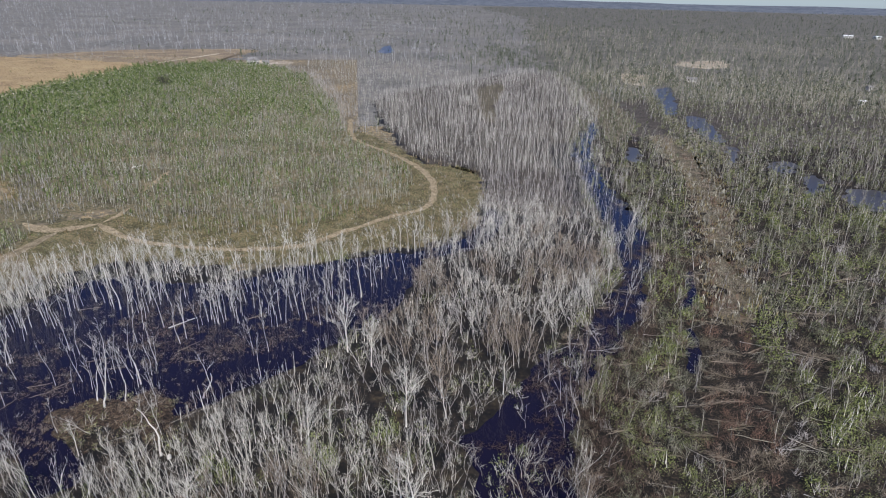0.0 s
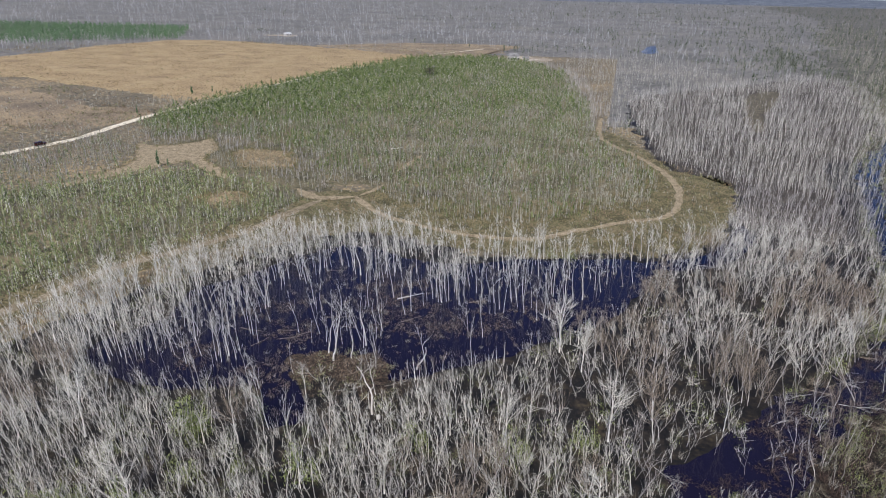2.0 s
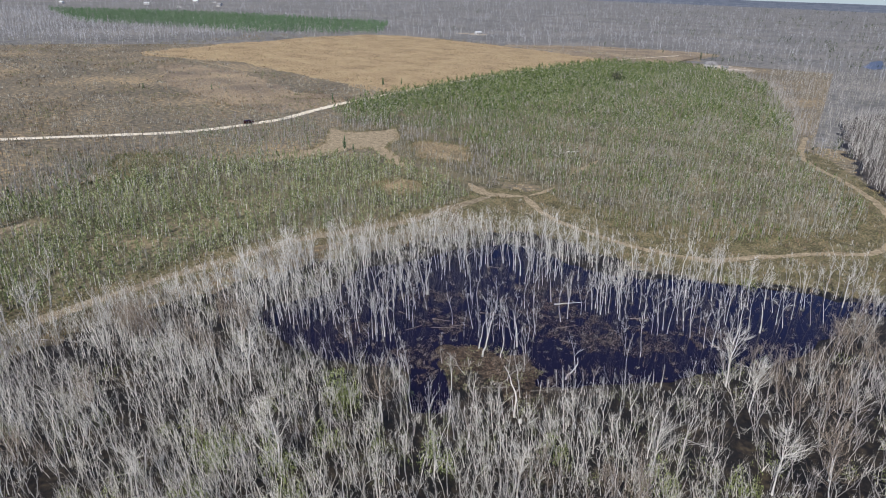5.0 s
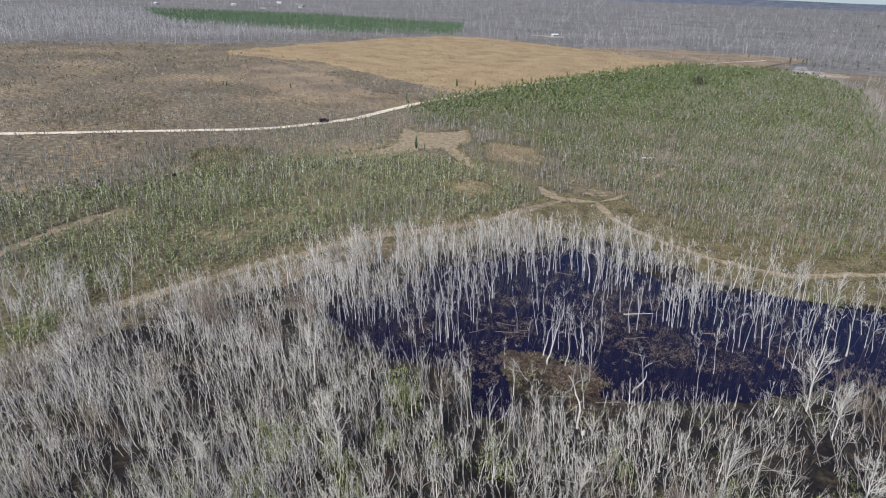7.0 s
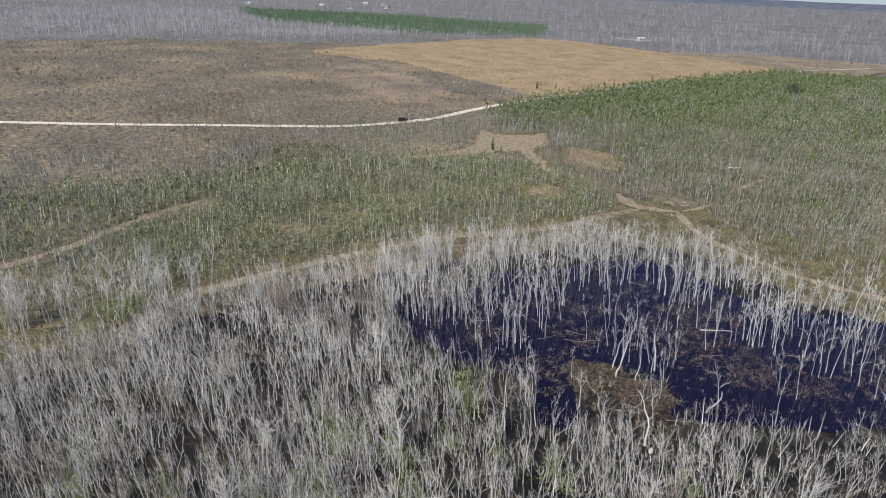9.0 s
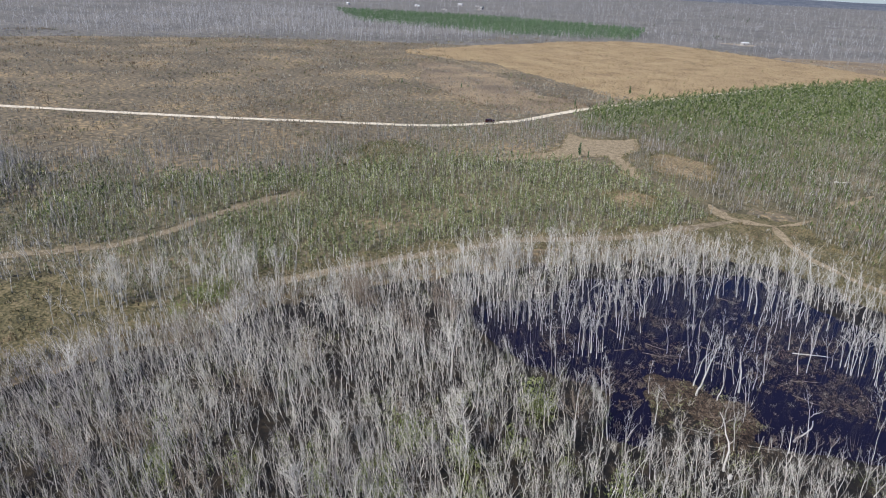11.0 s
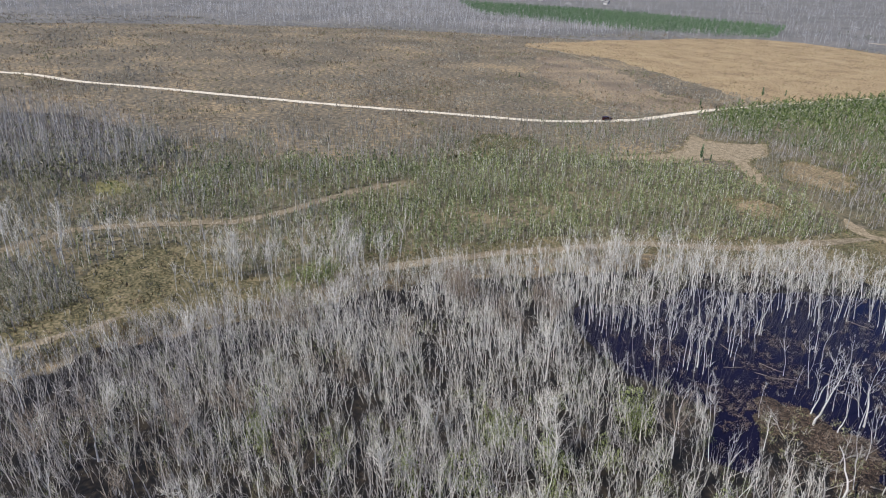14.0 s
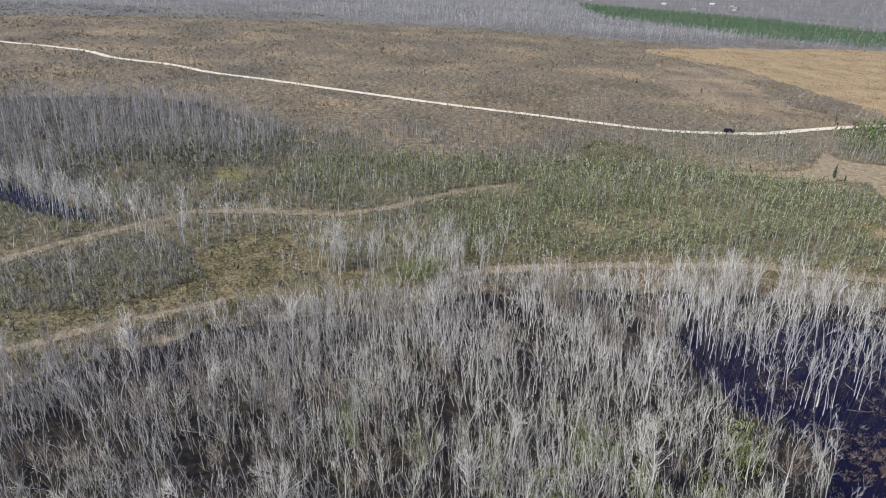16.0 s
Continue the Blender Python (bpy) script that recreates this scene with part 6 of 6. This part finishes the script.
snag(-64, 118, 9.0, 0.14, 5, 120, "pale forked dead tree in the pond", 2)


def log(x, y, ln, rad, turn, tilt, label, z=0.2, mat=M_SILVER):
    """A lying trunk with a few stubs, from its middle."""
    r = np.random.default_rng(int(abs(x * 31 + y * 17)))
    pts = [(-ln / 2 + ln * k / 6, r.normal(0, 0.012 * ln), 0.4 * rad * r.normal()) for k in range(7)]
    pieces = [(*tube(pts, [rad * (1 - 0.09 * k) for k in range(7)], 7, True), 0)]
    root = tagged(new("fallen_log"), label, "log", "fallen logs")
    part("trunk", pieces, [mat], root)
    for k in range(3):
        q = np.array(pts[int(r.integers(2, 6))])
        dd = rand_dir(r, -5, 40)
        part("stub", [(*tube([q, q + dd * ln * 0.06, q + dd * ln * 0.11 + np.array([0, 0, 0.1])], [rad * 0.4, rad * 0.3, rad * 0.1], 4, True), 0)], [mat], root)
    root.matrix_basis = pose(x, y, z, 0, tilt, turn)
    return root


log(-49.3, 112.7, 6.2, 0.12, 45, -2, "white bare log floating in the dark pond", 0.3)
for x, y, ln, turn in ((-62, 88.5, 5, 40), (-64, 90.5, 4, 25), (-60.5, 91, 3.5, 60), (-57.8, 99, 6, 30), (-55, 96, 5, 12), (-66, 85, 4, 70), (-45, 104, 5, 55), (-42, 99, 4, 15),
                       (-52, 80, 5, 30), (-46, 82.5, 4, 65), (-43, 80.5, 5, 20), (-70, 88, 5, 5), (-77, 80, 4, 50), (-36, 116, 4, 35), (-28, 124, 5, 70), (-60, 106, 4, 80), (-70, 118, 5, 20)):
    log(x, y, ln, 0.055, turn, hr.uniform(-3, 3), "brown weathered log lying in the swamp pond", 0.2, M_TWIGBROWN)
for x, y, ln, turn in ((46, 80, 9, 160), (40, 96, 8, 20), (60, 84, 9, -35), (66, 104, 9, -35), (72, 140, 9, -12), (54, 78, 10, -42)):
    log(x, y, ln * 0.7, 0.06, turn, hr.uniform(-5, 2), "grey fallen trunk among storm debris", 0.5, M_BRUSH)

# clusters of thin dead trees standing in the pond
slim_made = {}
for x, y, n in ((-88.5, 72.4, 12), (-83.9, 74.2, 14), (-80.8, 77.2, 12), (-81.6, 82.4, 8), (-69.1, 76.6, 6), (-67.8, 79.7, 7), (-69.0, 88.0, 4), (-77.6, 104.2, 7), (-75.8, 110.8, 8), (-73.2, 116.7, 8), (-67.8, 120.5, 7), (-59.6, 117.6, 6), (-59.7, 124.6, 6), (-45.5, 112.8, 9), (-42.7, 114.0, 7), (-56.6, 89.0, 3), (-51.6, 90.8, 3), (-48.6, 94.5, 4), (-45.6, 90.2, 4), (-53.1, 123.5, 5), (-67.9, 119.4, 6), (-60.3, 118.5, 8), (-45.7, 114.9, 6), (-41.8, 120.1, 8), (-32.3, 115.4, 9), (-29.5, 120.9, 4), (-27.9, 134.9, 5), (-20, 138, 5), (-13, 144, 5), (-22, 129, 3), (-14, 131, 4), (-18, 122, 3), (-26, 116, 3), (-9, 137, 3), (-36, 132, 6), (-50, 129, 6), (-78.2, 106.2, 8), (-74.8, 111.5, 6)):
    for i in range(max(2, round(n * 0.7))):
        k = int(hr.integers(0, len(SLIM)))
        m = pose(x + hr.normal(0, 2.0), y + hr.normal(0, 2.0), 0.05, hr.normal(4, 2.5), hr.normal(-2, 2.5), 0) @ pose(0, 0, 0, 0, 0, hr.uniform(0, 360))
        if k not in slim_made:
            slim_made[k] = tree_thing(*slim_kinds[k], "bare trees round the pond")
            slim_made[k].matrix_basis = m
            slim_made[k].scale = (0.8 + 0.06 * k,) * 3
        else:
            copy_thing(slim_made[k], m)

# floating mats of brown reeds and sticks
MATS = [[(-56, 103), (-54, 113), (-46, 112), (-37, 109), (-34, 103), (-42, 98), (-50, 98)],
        [(-68, 87), (-66, 93), (-59, 94), (-57, 90), (-63, 86)],
        [(-65, 75), (-60, 86), (-52, 88), (-42, 90), (-33, 83), (-38, 72), (-51, 72)],
        [(-37, 108), (-35, 115), (-28, 112), (-27, 104), (-33, 102)],
        [(-78, 74), (-74, 82), (-69, 80), (-70, 71)],
        [(-62, 108), (-58, 122), (-48, 121), (-52, 112)], [(-30, 112), (-28, 122), (-20, 121), (-20, 112)], [(-76, 92), (-74, 102), (-66, 102), (-68, 94)],
        [(16, 92), (20, 102), (27, 104), (26, 92), (20, 84)]]
q = grid_points(-82, 32, 68, 124, 0.6, hr)
on_mat = np.zeros(len(q), bool)
warp = np.stack([field_noise(q, 5, 51.0), field_noise(q, 5, 57.0)], 1) * 4.0
for pts in MATS:
    on_mat |= inside(pts, q + warp)
thick = field_noise(q, 3.0, 31.0) + 0.5 * field_noise(q, 1.2, 35.0)
q = q[on_mat & (thick > -0.12)]
reeds = [clump_template(11, 0.5, 0.10, 0.12, 0.0, 0.0) for i in range(5)]
reeds = [(v * np.array([1, 1, 0.35]), f, m) for v, f, m in reeds]
scatter(reeds, q, hr.uniform(0.4, 1.0, len(q)), "floating_reeds", [M_MAT], "brown floating reeds and debris on dark water", "debris", hr, 0.05, 0.17)
q = q[hr.uniform(0, 1, len(q)) < 0.42]
FLAT = [brush(hr, 5, 0.8, 0.6, 0.022) for i in range(3)]
FLAT = [(v * np.array([1.8, 1.8, 0.35]), f, m) for v, f, m in FLAT]
scatter(FLAT, q, hr.uniform(0.5, 1.3, len(q)), "mat_sticks", [M_TWIGBROWN], "brown sticks lying on floating reeds", "debris", hr, 0.1, 0.18)
# twigs and snapped stubs standing in the water
q = grid_points(-92, -4, 60, 152, 1.6, hr)
q = q[inside(pond_line, q)]
q = q[hr.uniform(0, 1, len(q)) < np.clip(0.42 + 0.8 * field_noise(q, 7, 33.0), 0.08, 0.85)]
STUB = [brush(hr, 3, 1.1, 0.5, 0.018) for i in range(4)]
scatter(STUB, q, hr.uniform(0.4, 1.5, len(q)), "water_stubs", [M_TWIGBROWN], "grey twigs and stubs standing in dark water", "debris", hr, 0.5, 0.05)

q = grid_points(-92, -4, 60, 152, 2.6, hr)
q = q[inside(pond_line, q)]
q = q[hr.uniform(0, 1, len(q)) < np.clip(0.5 + 0.9 * field_noise(q, 9, 43.0), 0.08, 0.85)]
for k, mat in enumerate((M_BRUSH, M_TWIGBROWN)):
    scatter(TWIGGY, q[k::2], hr.uniform(0.3, 0.85, len(q[k::2])), "drowned_brush", [mat], "drowned leafless brush in dark water", "brush", hr, 0.3)

# combed reeds and sticks on the mound
q = grid_points(-62, -38, 75, 114, 0.95, hr)
q = q[(inside(MOUND, q) | inside(REED_BAR, q)) & (hr.uniform(0, 1, len(q)) < 0.6)]
scatter(FLAT, q, hr.uniform(0.6, 1.5, len(q)), "mat_sticks", [M_REDBROWN], "red-brown sticks combed over a reed mound", "debris", hr, 0.1, 0.18, spin=0.9)
# brown and olive growth on the low mound by the water
q = np.concatenate([grid_points(-75, -25, 60, 95, 1.5, hr)])
q = q[inside(OPEN_SHORE[0], q) | inside(OPEN_SHORE[1], q)]
g = field_noise(q, 5, 63.0)
scatter(SHRUB, q[g > 0.1], hr.uniform(0.4, 1.0, (g > 0.1).sum()), "mound_shrubs", [M_BRUSH, M_SHRUB], "olive shrubs on a low brown mound", "shrubs", hr, 0.1, 0.1)
scatter(TWIGGY, q[(g <= 0.1) & (g > -0.2)], hr.uniform(0.35, 0.8, ((g <= 0.1) & (g > -0.2)).sum()), "mound_brush", [M_TWIGBROWN], "brown flattened brush on a low mound", "brush", hr, 0.3, 0.1)

# low scrub in front of the pond
q = grid_points(-95, 5, 50, 125, 1.5, hr)
dq = q / np.hypot(*q.T)[:, None]
lowland = inside(swamp_line, q) & ~inside(pond_line, q) & (inside(pond_line, q + dq * 5) | inside(pond_line, q + dq * 10))
q = q[lowland & ~inside(OPEN_SHORE[0], q) & (hr.uniform(0, 1, len(q)) < 0.5)]
scatter(STEM, q, hr.uniform(0.4, 1.0, len(q)), "shore_scrub", [M_TWIG, M_TWIG], "low grey scrub along the pond", "scrub", hr, 0.12)


# ---- single bushes ----
def bush(x, y, s, mat, label, tall=1.0):
    root = tagged(new("bush"), label, "bush", "single bushes")
    r = np.random.default_rng(int(abs(x * 7 + y * 3)))
    stems = brush(r, 6, 1.3, 0.5, 0.03)
    part("woody_base", [stems], [M_TWIG], root)
    v, f = leaf_clump(r, 330, 1.0, 1.3, 0.07)
    part("foliage", [(v, f, 0)], [mat], root)
    root.matrix_basis = pose(x, y, 0.05, 0, 0, r.uniform(0, 360))
    root.scale = (s, s, s * tall)
    return root


for x, y, s in ((-24, 146.5, 2.2), (-28, 146, 1.6), (-57, 58, 1.5), (-66, 52, 1.8), (-72, 40, 1.6), (-60, 36, 1.7), (-70, 26, 1.5),
                (-55, 47, 1.6), (-63, 44, 1.3), (-48, 56, 1.5), (12, 76, 1.2), (-4, 74, 1.2), (42, 104, 2.0), (46, 110, 1.8), (50, 120, 1.7), (62, 96, 2.2), (68, 88, 2.4), (74, 110, 2.3),
                (36, 99, 2.4), (38, 102, 2.0), (41, 106, 2.6), (39, 97, 1.8), (44, 111, 2.2), (33, 84, 1.9), (31, 74, 2.2), (58, 80, 2.6), (61, 83, 3.0), (65, 87, 2.4), (60, 88, 2.2), (69, 92, 2.6), (56, 74, 2.4), (64, 78, 2.2), (50, 70, 1.8), (72, 100, 2.6), (130, 184, 3.0), (138, 192, 2.6), (112, 196, 3.6), (117, 203, 3.0), (126, 190, 3.4), (104, 206, 2.8), (122, 178, 3.2), (96, 182, 2.6), (90, 160, 2.4), (98, 150, 2.6), (104, 172, 2.2), (80, 128, 2.0), (38, 90, 1.5), (30, 66, 1.6), (34, 72, 1.4)):
    bush(x, y, s, M_LEAF, "leafy fresh green bush in wet ground")


for x, y, s in ((-117, 29, 3.2), (-119.5, 31, 2.4), (-115, 26, 3.0), (-117, 24.5, 2.5), (-113.5, 29, 2.4), (-116, 32, 2.2)):
    bush(x, y, s, M_FRESH, "light green leafy bush among grey trees", 1.1)


for x, y in ((-70.5, 10.9), (-65.2, 18.9), (-58.3, 26.5), (-56.6, 32.1), (-62.1, 40.1), (-61.1, 62.0), (-76.2, 12.1), (-55.6, 44.5), (-73.0, 11.0), (-55.4, 34.1), (-60.6, 59.7), (-50.5, 42.2), (-63.2, 42.8), (-29.5, 68.9), (-112.4, 20.9), (-62.7, 27.4), (-63.6, 39.5), (-54.1, 51.7), (-40.4, 57.9), (-16.3, 72.0), (-59.2, 60.1), (-8.4, 78.3)):
    bush(x, y, 1.7 + 0.9 * noise.noise((x / 3, y / 3, 2.0)), M_FRESH, "tall young green bush between swamp trees", 2.3)
    bush(x + 1.9, y + 0.8, 1.3, M_FRESH, "tall young green bush between swamp trees", 2.2)


# ---- old oak in the pines, pale log and stump ----
M_OAKBARK = material("dark_oak_bark", [(0.25, (0.03, 0.027, 0.022)), (0.55, (0.065, 0.058, 0.048)), (0.80, (0.11, 0.10, 0.085))], 0.8, fine=5)
M_OAKLEAF = material("dark_oak_leaves", [(0.20, (0.03, 0.036, 0.02)), (0.50, (0.06, 0.068, 0.04)), (0.80, (0.11, 0.118, 0.075))], 0.2, fine=6, island=0.6)
oak_r = np.random.default_rng(83)
oak = tree_thing(bare_tree(oak_r, 7.0, 0.4, 16, 6, 0.15, 1.2, 1.9, sides=7, segs=6, limb_segs=3, el=(12, 50), leaders=3, thin=0.09), "oak_tree", "dark broad old oak standing above young pines", [M_OAKBARK, M_OAKBARK], "")
v, f = leaf_clump(oak_r, 420, 6.5, 6.0, 0.42, 2.4)
part("foliage", [(v, f, 0)], [M_OAKLEAF], oak)
oak.matrix_basis = pose(-183, 434, 0.05)
log(-109, 229, 5.0, 0.22, 52, 0, "pale bleached log lying among young pines", 0.9)
stump_piece = tube([(0, 0, -0.1), (0.02, 0.0, 0.25), (0.06, 0.03, 0.55), (0.05, 0.05, 0.62)], [0.36, 0.27, 0.24, 0.12], 8)
tagged(new("stump", mesh_tris("stump", *stump_piece, [M_SILVER])), "short white weathered stump on the swamp shore", "stump").matrix_basis = pose(-36.7, 73.6, 0.08)


# ---- lone pine, car, houses ----
def pine_thing(x, y, h, label):
    r = np.random.default_rng(int(abs(x + y)))
    root = tagged(new("pine_tree"), label, "tree")
    pieces = pine(r, h, 9, 6)
    part("trunk", pieces[:1], [M_BARK, M_PINE], root)
    part("needles", pieces[1:], [M_BARK, M_PINEHAZE], root)
    root.matrix_basis = pose(x, y, 0.05)
    return root


pine_thing(-171.4, 170, 5.2, "lone dark green pine at the track crossing")
pine_thing(-168.5, 171.5, 2.6, "small dark pine beside a track crossing")
for x, y, h in ((-320, 215, 3.2), (-345, 190, 3.0), (-272, 300, 4.5), (-278, 306, 3.5), (-520, 120, 3.5), (-252, 240, 4), (-250, 262, 3.6), (-268, 312, 4)):
    pine_thing(x, y, h, "single dark pine on open heath")

M_CARRED = plain("dark_red_paint", (0.055, 0.012, 0.012), 0.25)
M_GLASS = plain("dark_glass", (0.01, 0.012, 0.015), 0.08)
M_TYRE = plain("black_rubber", (0.015, 0.015, 0.015), 0.8)
M_RIM = plain("grey_alloy", (0.45, 0.45, 0.46), 0.35, 0.9)
M_WALL = material("pale_siding", [(0.3, (0.45, 0.43, 0.40)), (0.7, (0.62, 0.61, 0.58))], 0.4, fine=6)
M_ROOF = material("grey_shingle_roof", [(0.3, (0.16, 0.155, 0.15)), (0.7, (0.30, 0.29, 0.285))], 0.6, fine=8)
M_METALROOF = material("white_metal_roof", [(0.3, (0.66, 0.67, 0.68)), (0.7, (0.80, 0.80, 0.80))], 0.3, fine=5, rough=0.4)


def box(x0, x1, y0, y1, z0, z1, bevel=0.0):
    bm = bmesh.new()
    bmesh.ops.create_cube(bm, size=1)
    for v in bm.verts:
        v.co = ((x0 + x1) / 2 + v.co.x * (x1 - x0), (y0 + y1) / 2 + v.co.y * (y1 - y0), (z0 + z1) / 2 + v.co.z * (z1 - z0))
    if bevel:
        bmesh.ops.bevel(bm, geom=bm.edges[:], offset=bevel, segments=2, affect="EDGES")
    return bm


def solid(name, bm, mat, parent, label=""):
    me = bpy.data.meshes.new(name)
    bm.to_mesh(me)
    bm.free()
    me.materials.append(mat)
    ob = new(name, me)
    ob.parent = parent
    return tagged(ob, label) if label else ob


def car(x, y, turn):
    root = tagged(new("car"), "dark red sport utility car on a white sand road", "car")
    solid("body", box(-0.9, 0.9, -2.3, 2.3, 0.42, 1.0, 0.12), M_CARRED, root)
    cab = box(-0.82, 0.82, -2.1, 0.9, 0.98, 1.62, 0.06)
    for v in cab.verts:
        if v.co.z > 1.4:
            v.co.x *= 0.84
            v.co.y = v.co.y * 0.9 - 0.12
    solid("cabin", cab, M_CARRED, root)
    solid("windscreen", box(-0.66, 0.66, 0.72, 0.80, 1.08, 1.48, 0.02), M_GLASS, root, "dark tinted windscreen")
    solid("rear_window", box(-0.62, 0.62, -2.16, -2.06, 1.1, 1.48, 0.02), M_GLASS, root, "dark tinted rear window")
    for sx in (-0.79, 0.79):
        for y0, y1 in ((-1.85, -1.0), (-0.9, -0.1), (0.0, 0.62)):
            solid("side_window", box(sx - 0.02, sx + 0.02, y0, y1, 1.1, 1.46, 0.01), M_GLASS, root, "dark tinted side window")
    for sx in (-0.84, 0.84):
        for sy in (-1.45, 1.45):
            wheel = new("wheel")
            wheel.parent = root
            wheel.location = (sx, sy, 0.36)
            for nm, r0, w0, mt in (("tyre", 0.36, 0.24, M_TYRE), ("rim", 0.22, 0.26, M_RIM)):
                bm = bmesh.new()
                bmesh.ops.create_cone(bm, cap_ends=True, segments=20, radius1=r0, radius2=r0, depth=w0, matrix=Matrix.Rotation(radians(90), 4, "Y"))
                solid(nm, bm, mt, wheel)
    root.matrix_basis = pose(x, y, 0.17, 0, 0, turn)


car(-234.0, 174.5, 2)


def gable_wing(root, wx, wy, h, rise, roof_mat):
    """A front wing with its own gable, window and porch posts."""
    x0, x1, y0 = -wx * 0.12, wx * 0.3, -wy / 2 - 3.0
    solid("wing_wall", box(x0, x1, y0, -wy / 2, 0, h), M_WALL, root)
    bm = bmesh.new()
    xm, e0 = (x0 + x1) / 2, 0.4
    front = [bm.verts.new(c) for c in ((x0 - e0, y0 - e0, h), (x1 + e0, y0 - e0, h), (xm, y0 - e0, h + rise * 0.85))]
    back = [bm.verts.new(c) for c in ((x0 - e0, 0, h), (x1 + e0, 0, h), (xm, 0, h + rise * 0.85))]
    for f in ((front[0], front[1], front[2]), (back[1], back[0], back[2]), (front[0], front[2], back[2], back[0]), (front[1], back[1], back[2], front[2]), (front[1], front[0], back[0], back[1])):
        bm.faces.new(f)
    solid("wing_roof", bm, roof_mat, root)
    solid("window", box(xm - 0.9, xm + 0.9, y0 - 0.05, y0, 1.0, 2.4), M_GLASS, root)
    solid("porch_roof", box(-wx / 2, x0 - e0, -wy / 2 - 2.2, -wy / 2, 2.6, 2.8), roof_mat, root)
    for k in range(4):
        px = -wx / 2 + 0.2 + k * (x0 - e0 + wx / 2 - 0.4) / 3
        solid("porch_post", box(px - 0.09, px + 0.09, -wy / 2 - 2.1, -wy / 2 - 1.92, 0, 2.6), M_WALL, root)


def house(x, y, turn, wx, wy, h, rise, roof_mat, label, windows=3, hip=0.0, wing=False):
    """Walls, a pitched roof with eaves, windows and a door."""
    root = tagged(new("house"), label, "house", "houses")
    if wing:
        gable_wing(root, wx, wy, h, rise, roof_mat)
    solid("wall", box(-wx / 2, wx / 2, -wy / 2, wy / 2, 0, h), M_WALL, root)
    bm = bmesh.new()
    ex, ey = wx / 2 + 0.5, wy / 2 + 0.5
    b = [bm.verts.new(c) for c in ((-ex, -ey, h), (ex, -ey, h), (ex, ey, h), (-ex, ey, h))]
    t = [bm.verts.new(c) for c in ((-ex + hip, 0, h + rise), (ex - hip, 0, h + rise))]
    for f in ((b[0], b[1], t[1], t[0]), (b[2], b[3], t[0], t[1]), (b[1], b[2], t[1]), (b[3], b[0], t[0]), (b[3], b[2], b[1], b[0])):
        bm.faces.new(f)
    solid("roof", bm, roof_mat, root)
    for s in (-1, 1):
        for k in range(windows):
            cx = -wx / 2 + wx * (k + 0.5) / windows
            if s < 0 and k == windows // 2:
                solid("door", box(cx - 0.5, cx + 0.5, -wy / 2 - 0.06, -wy / 2, 0.05, 2.1), M_ROOF, root)
                continue
            y0, y1 = sorted((s * wy / 2, s * (wy / 2 + 0.05)))
            solid("window", box(cx - 0.55, cx + 0.55, y0, y1, 1.0, 2.2), M_GLASS, root)
    root.matrix_basis = pose(x, y, 0, 0, 0, turn)


house(-169, 592, 18, 10.5, 7.5, 3.8, 2.6, M_ROOF, "large pale house with grey gables and a porch", 5, 2.5, True)
house(-157, 590, 24, 5, 4, 2.5, 1.6, M_ROOF, "small white outbuilding with a grey roof beside a house", 3)
house(-505, 732, 70, 8, 5, 2.6, 1.2, M_METALROOF, "white long cabin in a clearing", 3)
for x, y, turn, wx in ((-1315, 742, 40, 14), (-1200, 740, 55, 13), (-1225, 845, 30, 12), (-1430, 926, 30, 16), (-1395, 952, 60, 13), (-1358, 600, 0, 14), (-1300, 900, 15, 12)):
    house(x, y, turn, wx * 0.7, 6, 2.8, 1.8, M_ROOF if wx < 14 else M_METALROOF, "far pale house among bare woods", 3)
for x, y, turn, wx in ((725, 1252, -20, 15), (768, 1235, 10, 12)):
    house(x, y, turn, wx, 8, 4.0, 1.6, M_METALROOF, "far white building beyond the woods", 4)
house(192, 528, -20, 7, 5, 2.4, 1.2, M_ROOF, "grey cabin by the river wood", 3)
house(313, 497, 15, 6, 4, 2.3, 1.2, M_ROOF, "low white building in storm wood", 3)
house(264, 424, 20, 4, 3, 2.0, 0.8, M_METALROOF, "small white shed in storm wood", 2)
M_PALE = material("pale_sand", [(0.3, (0.22, 0.17, 0.12)), (0.5, (0.36, 0.30, 0.22)), (0.7, (0.62, 0.54, 0.43))], 0.08, fine=6)
for pts in ([(147, 576), (169, 562), (157, 507), (137, 497)], [(232, 690), (290, 722), (265, 642), (230, 645)], [(-532, 718), (-520, 745), (-494, 740), (-492, 722)],
            [(-190, 594), (-186, 622), (-150, 628), (-140, 604), (-165, 590)]):
    patch("ground_sand", pts, 0.07, M_PALE, "pale bare sand patch round buildings", 7, 16, 2)
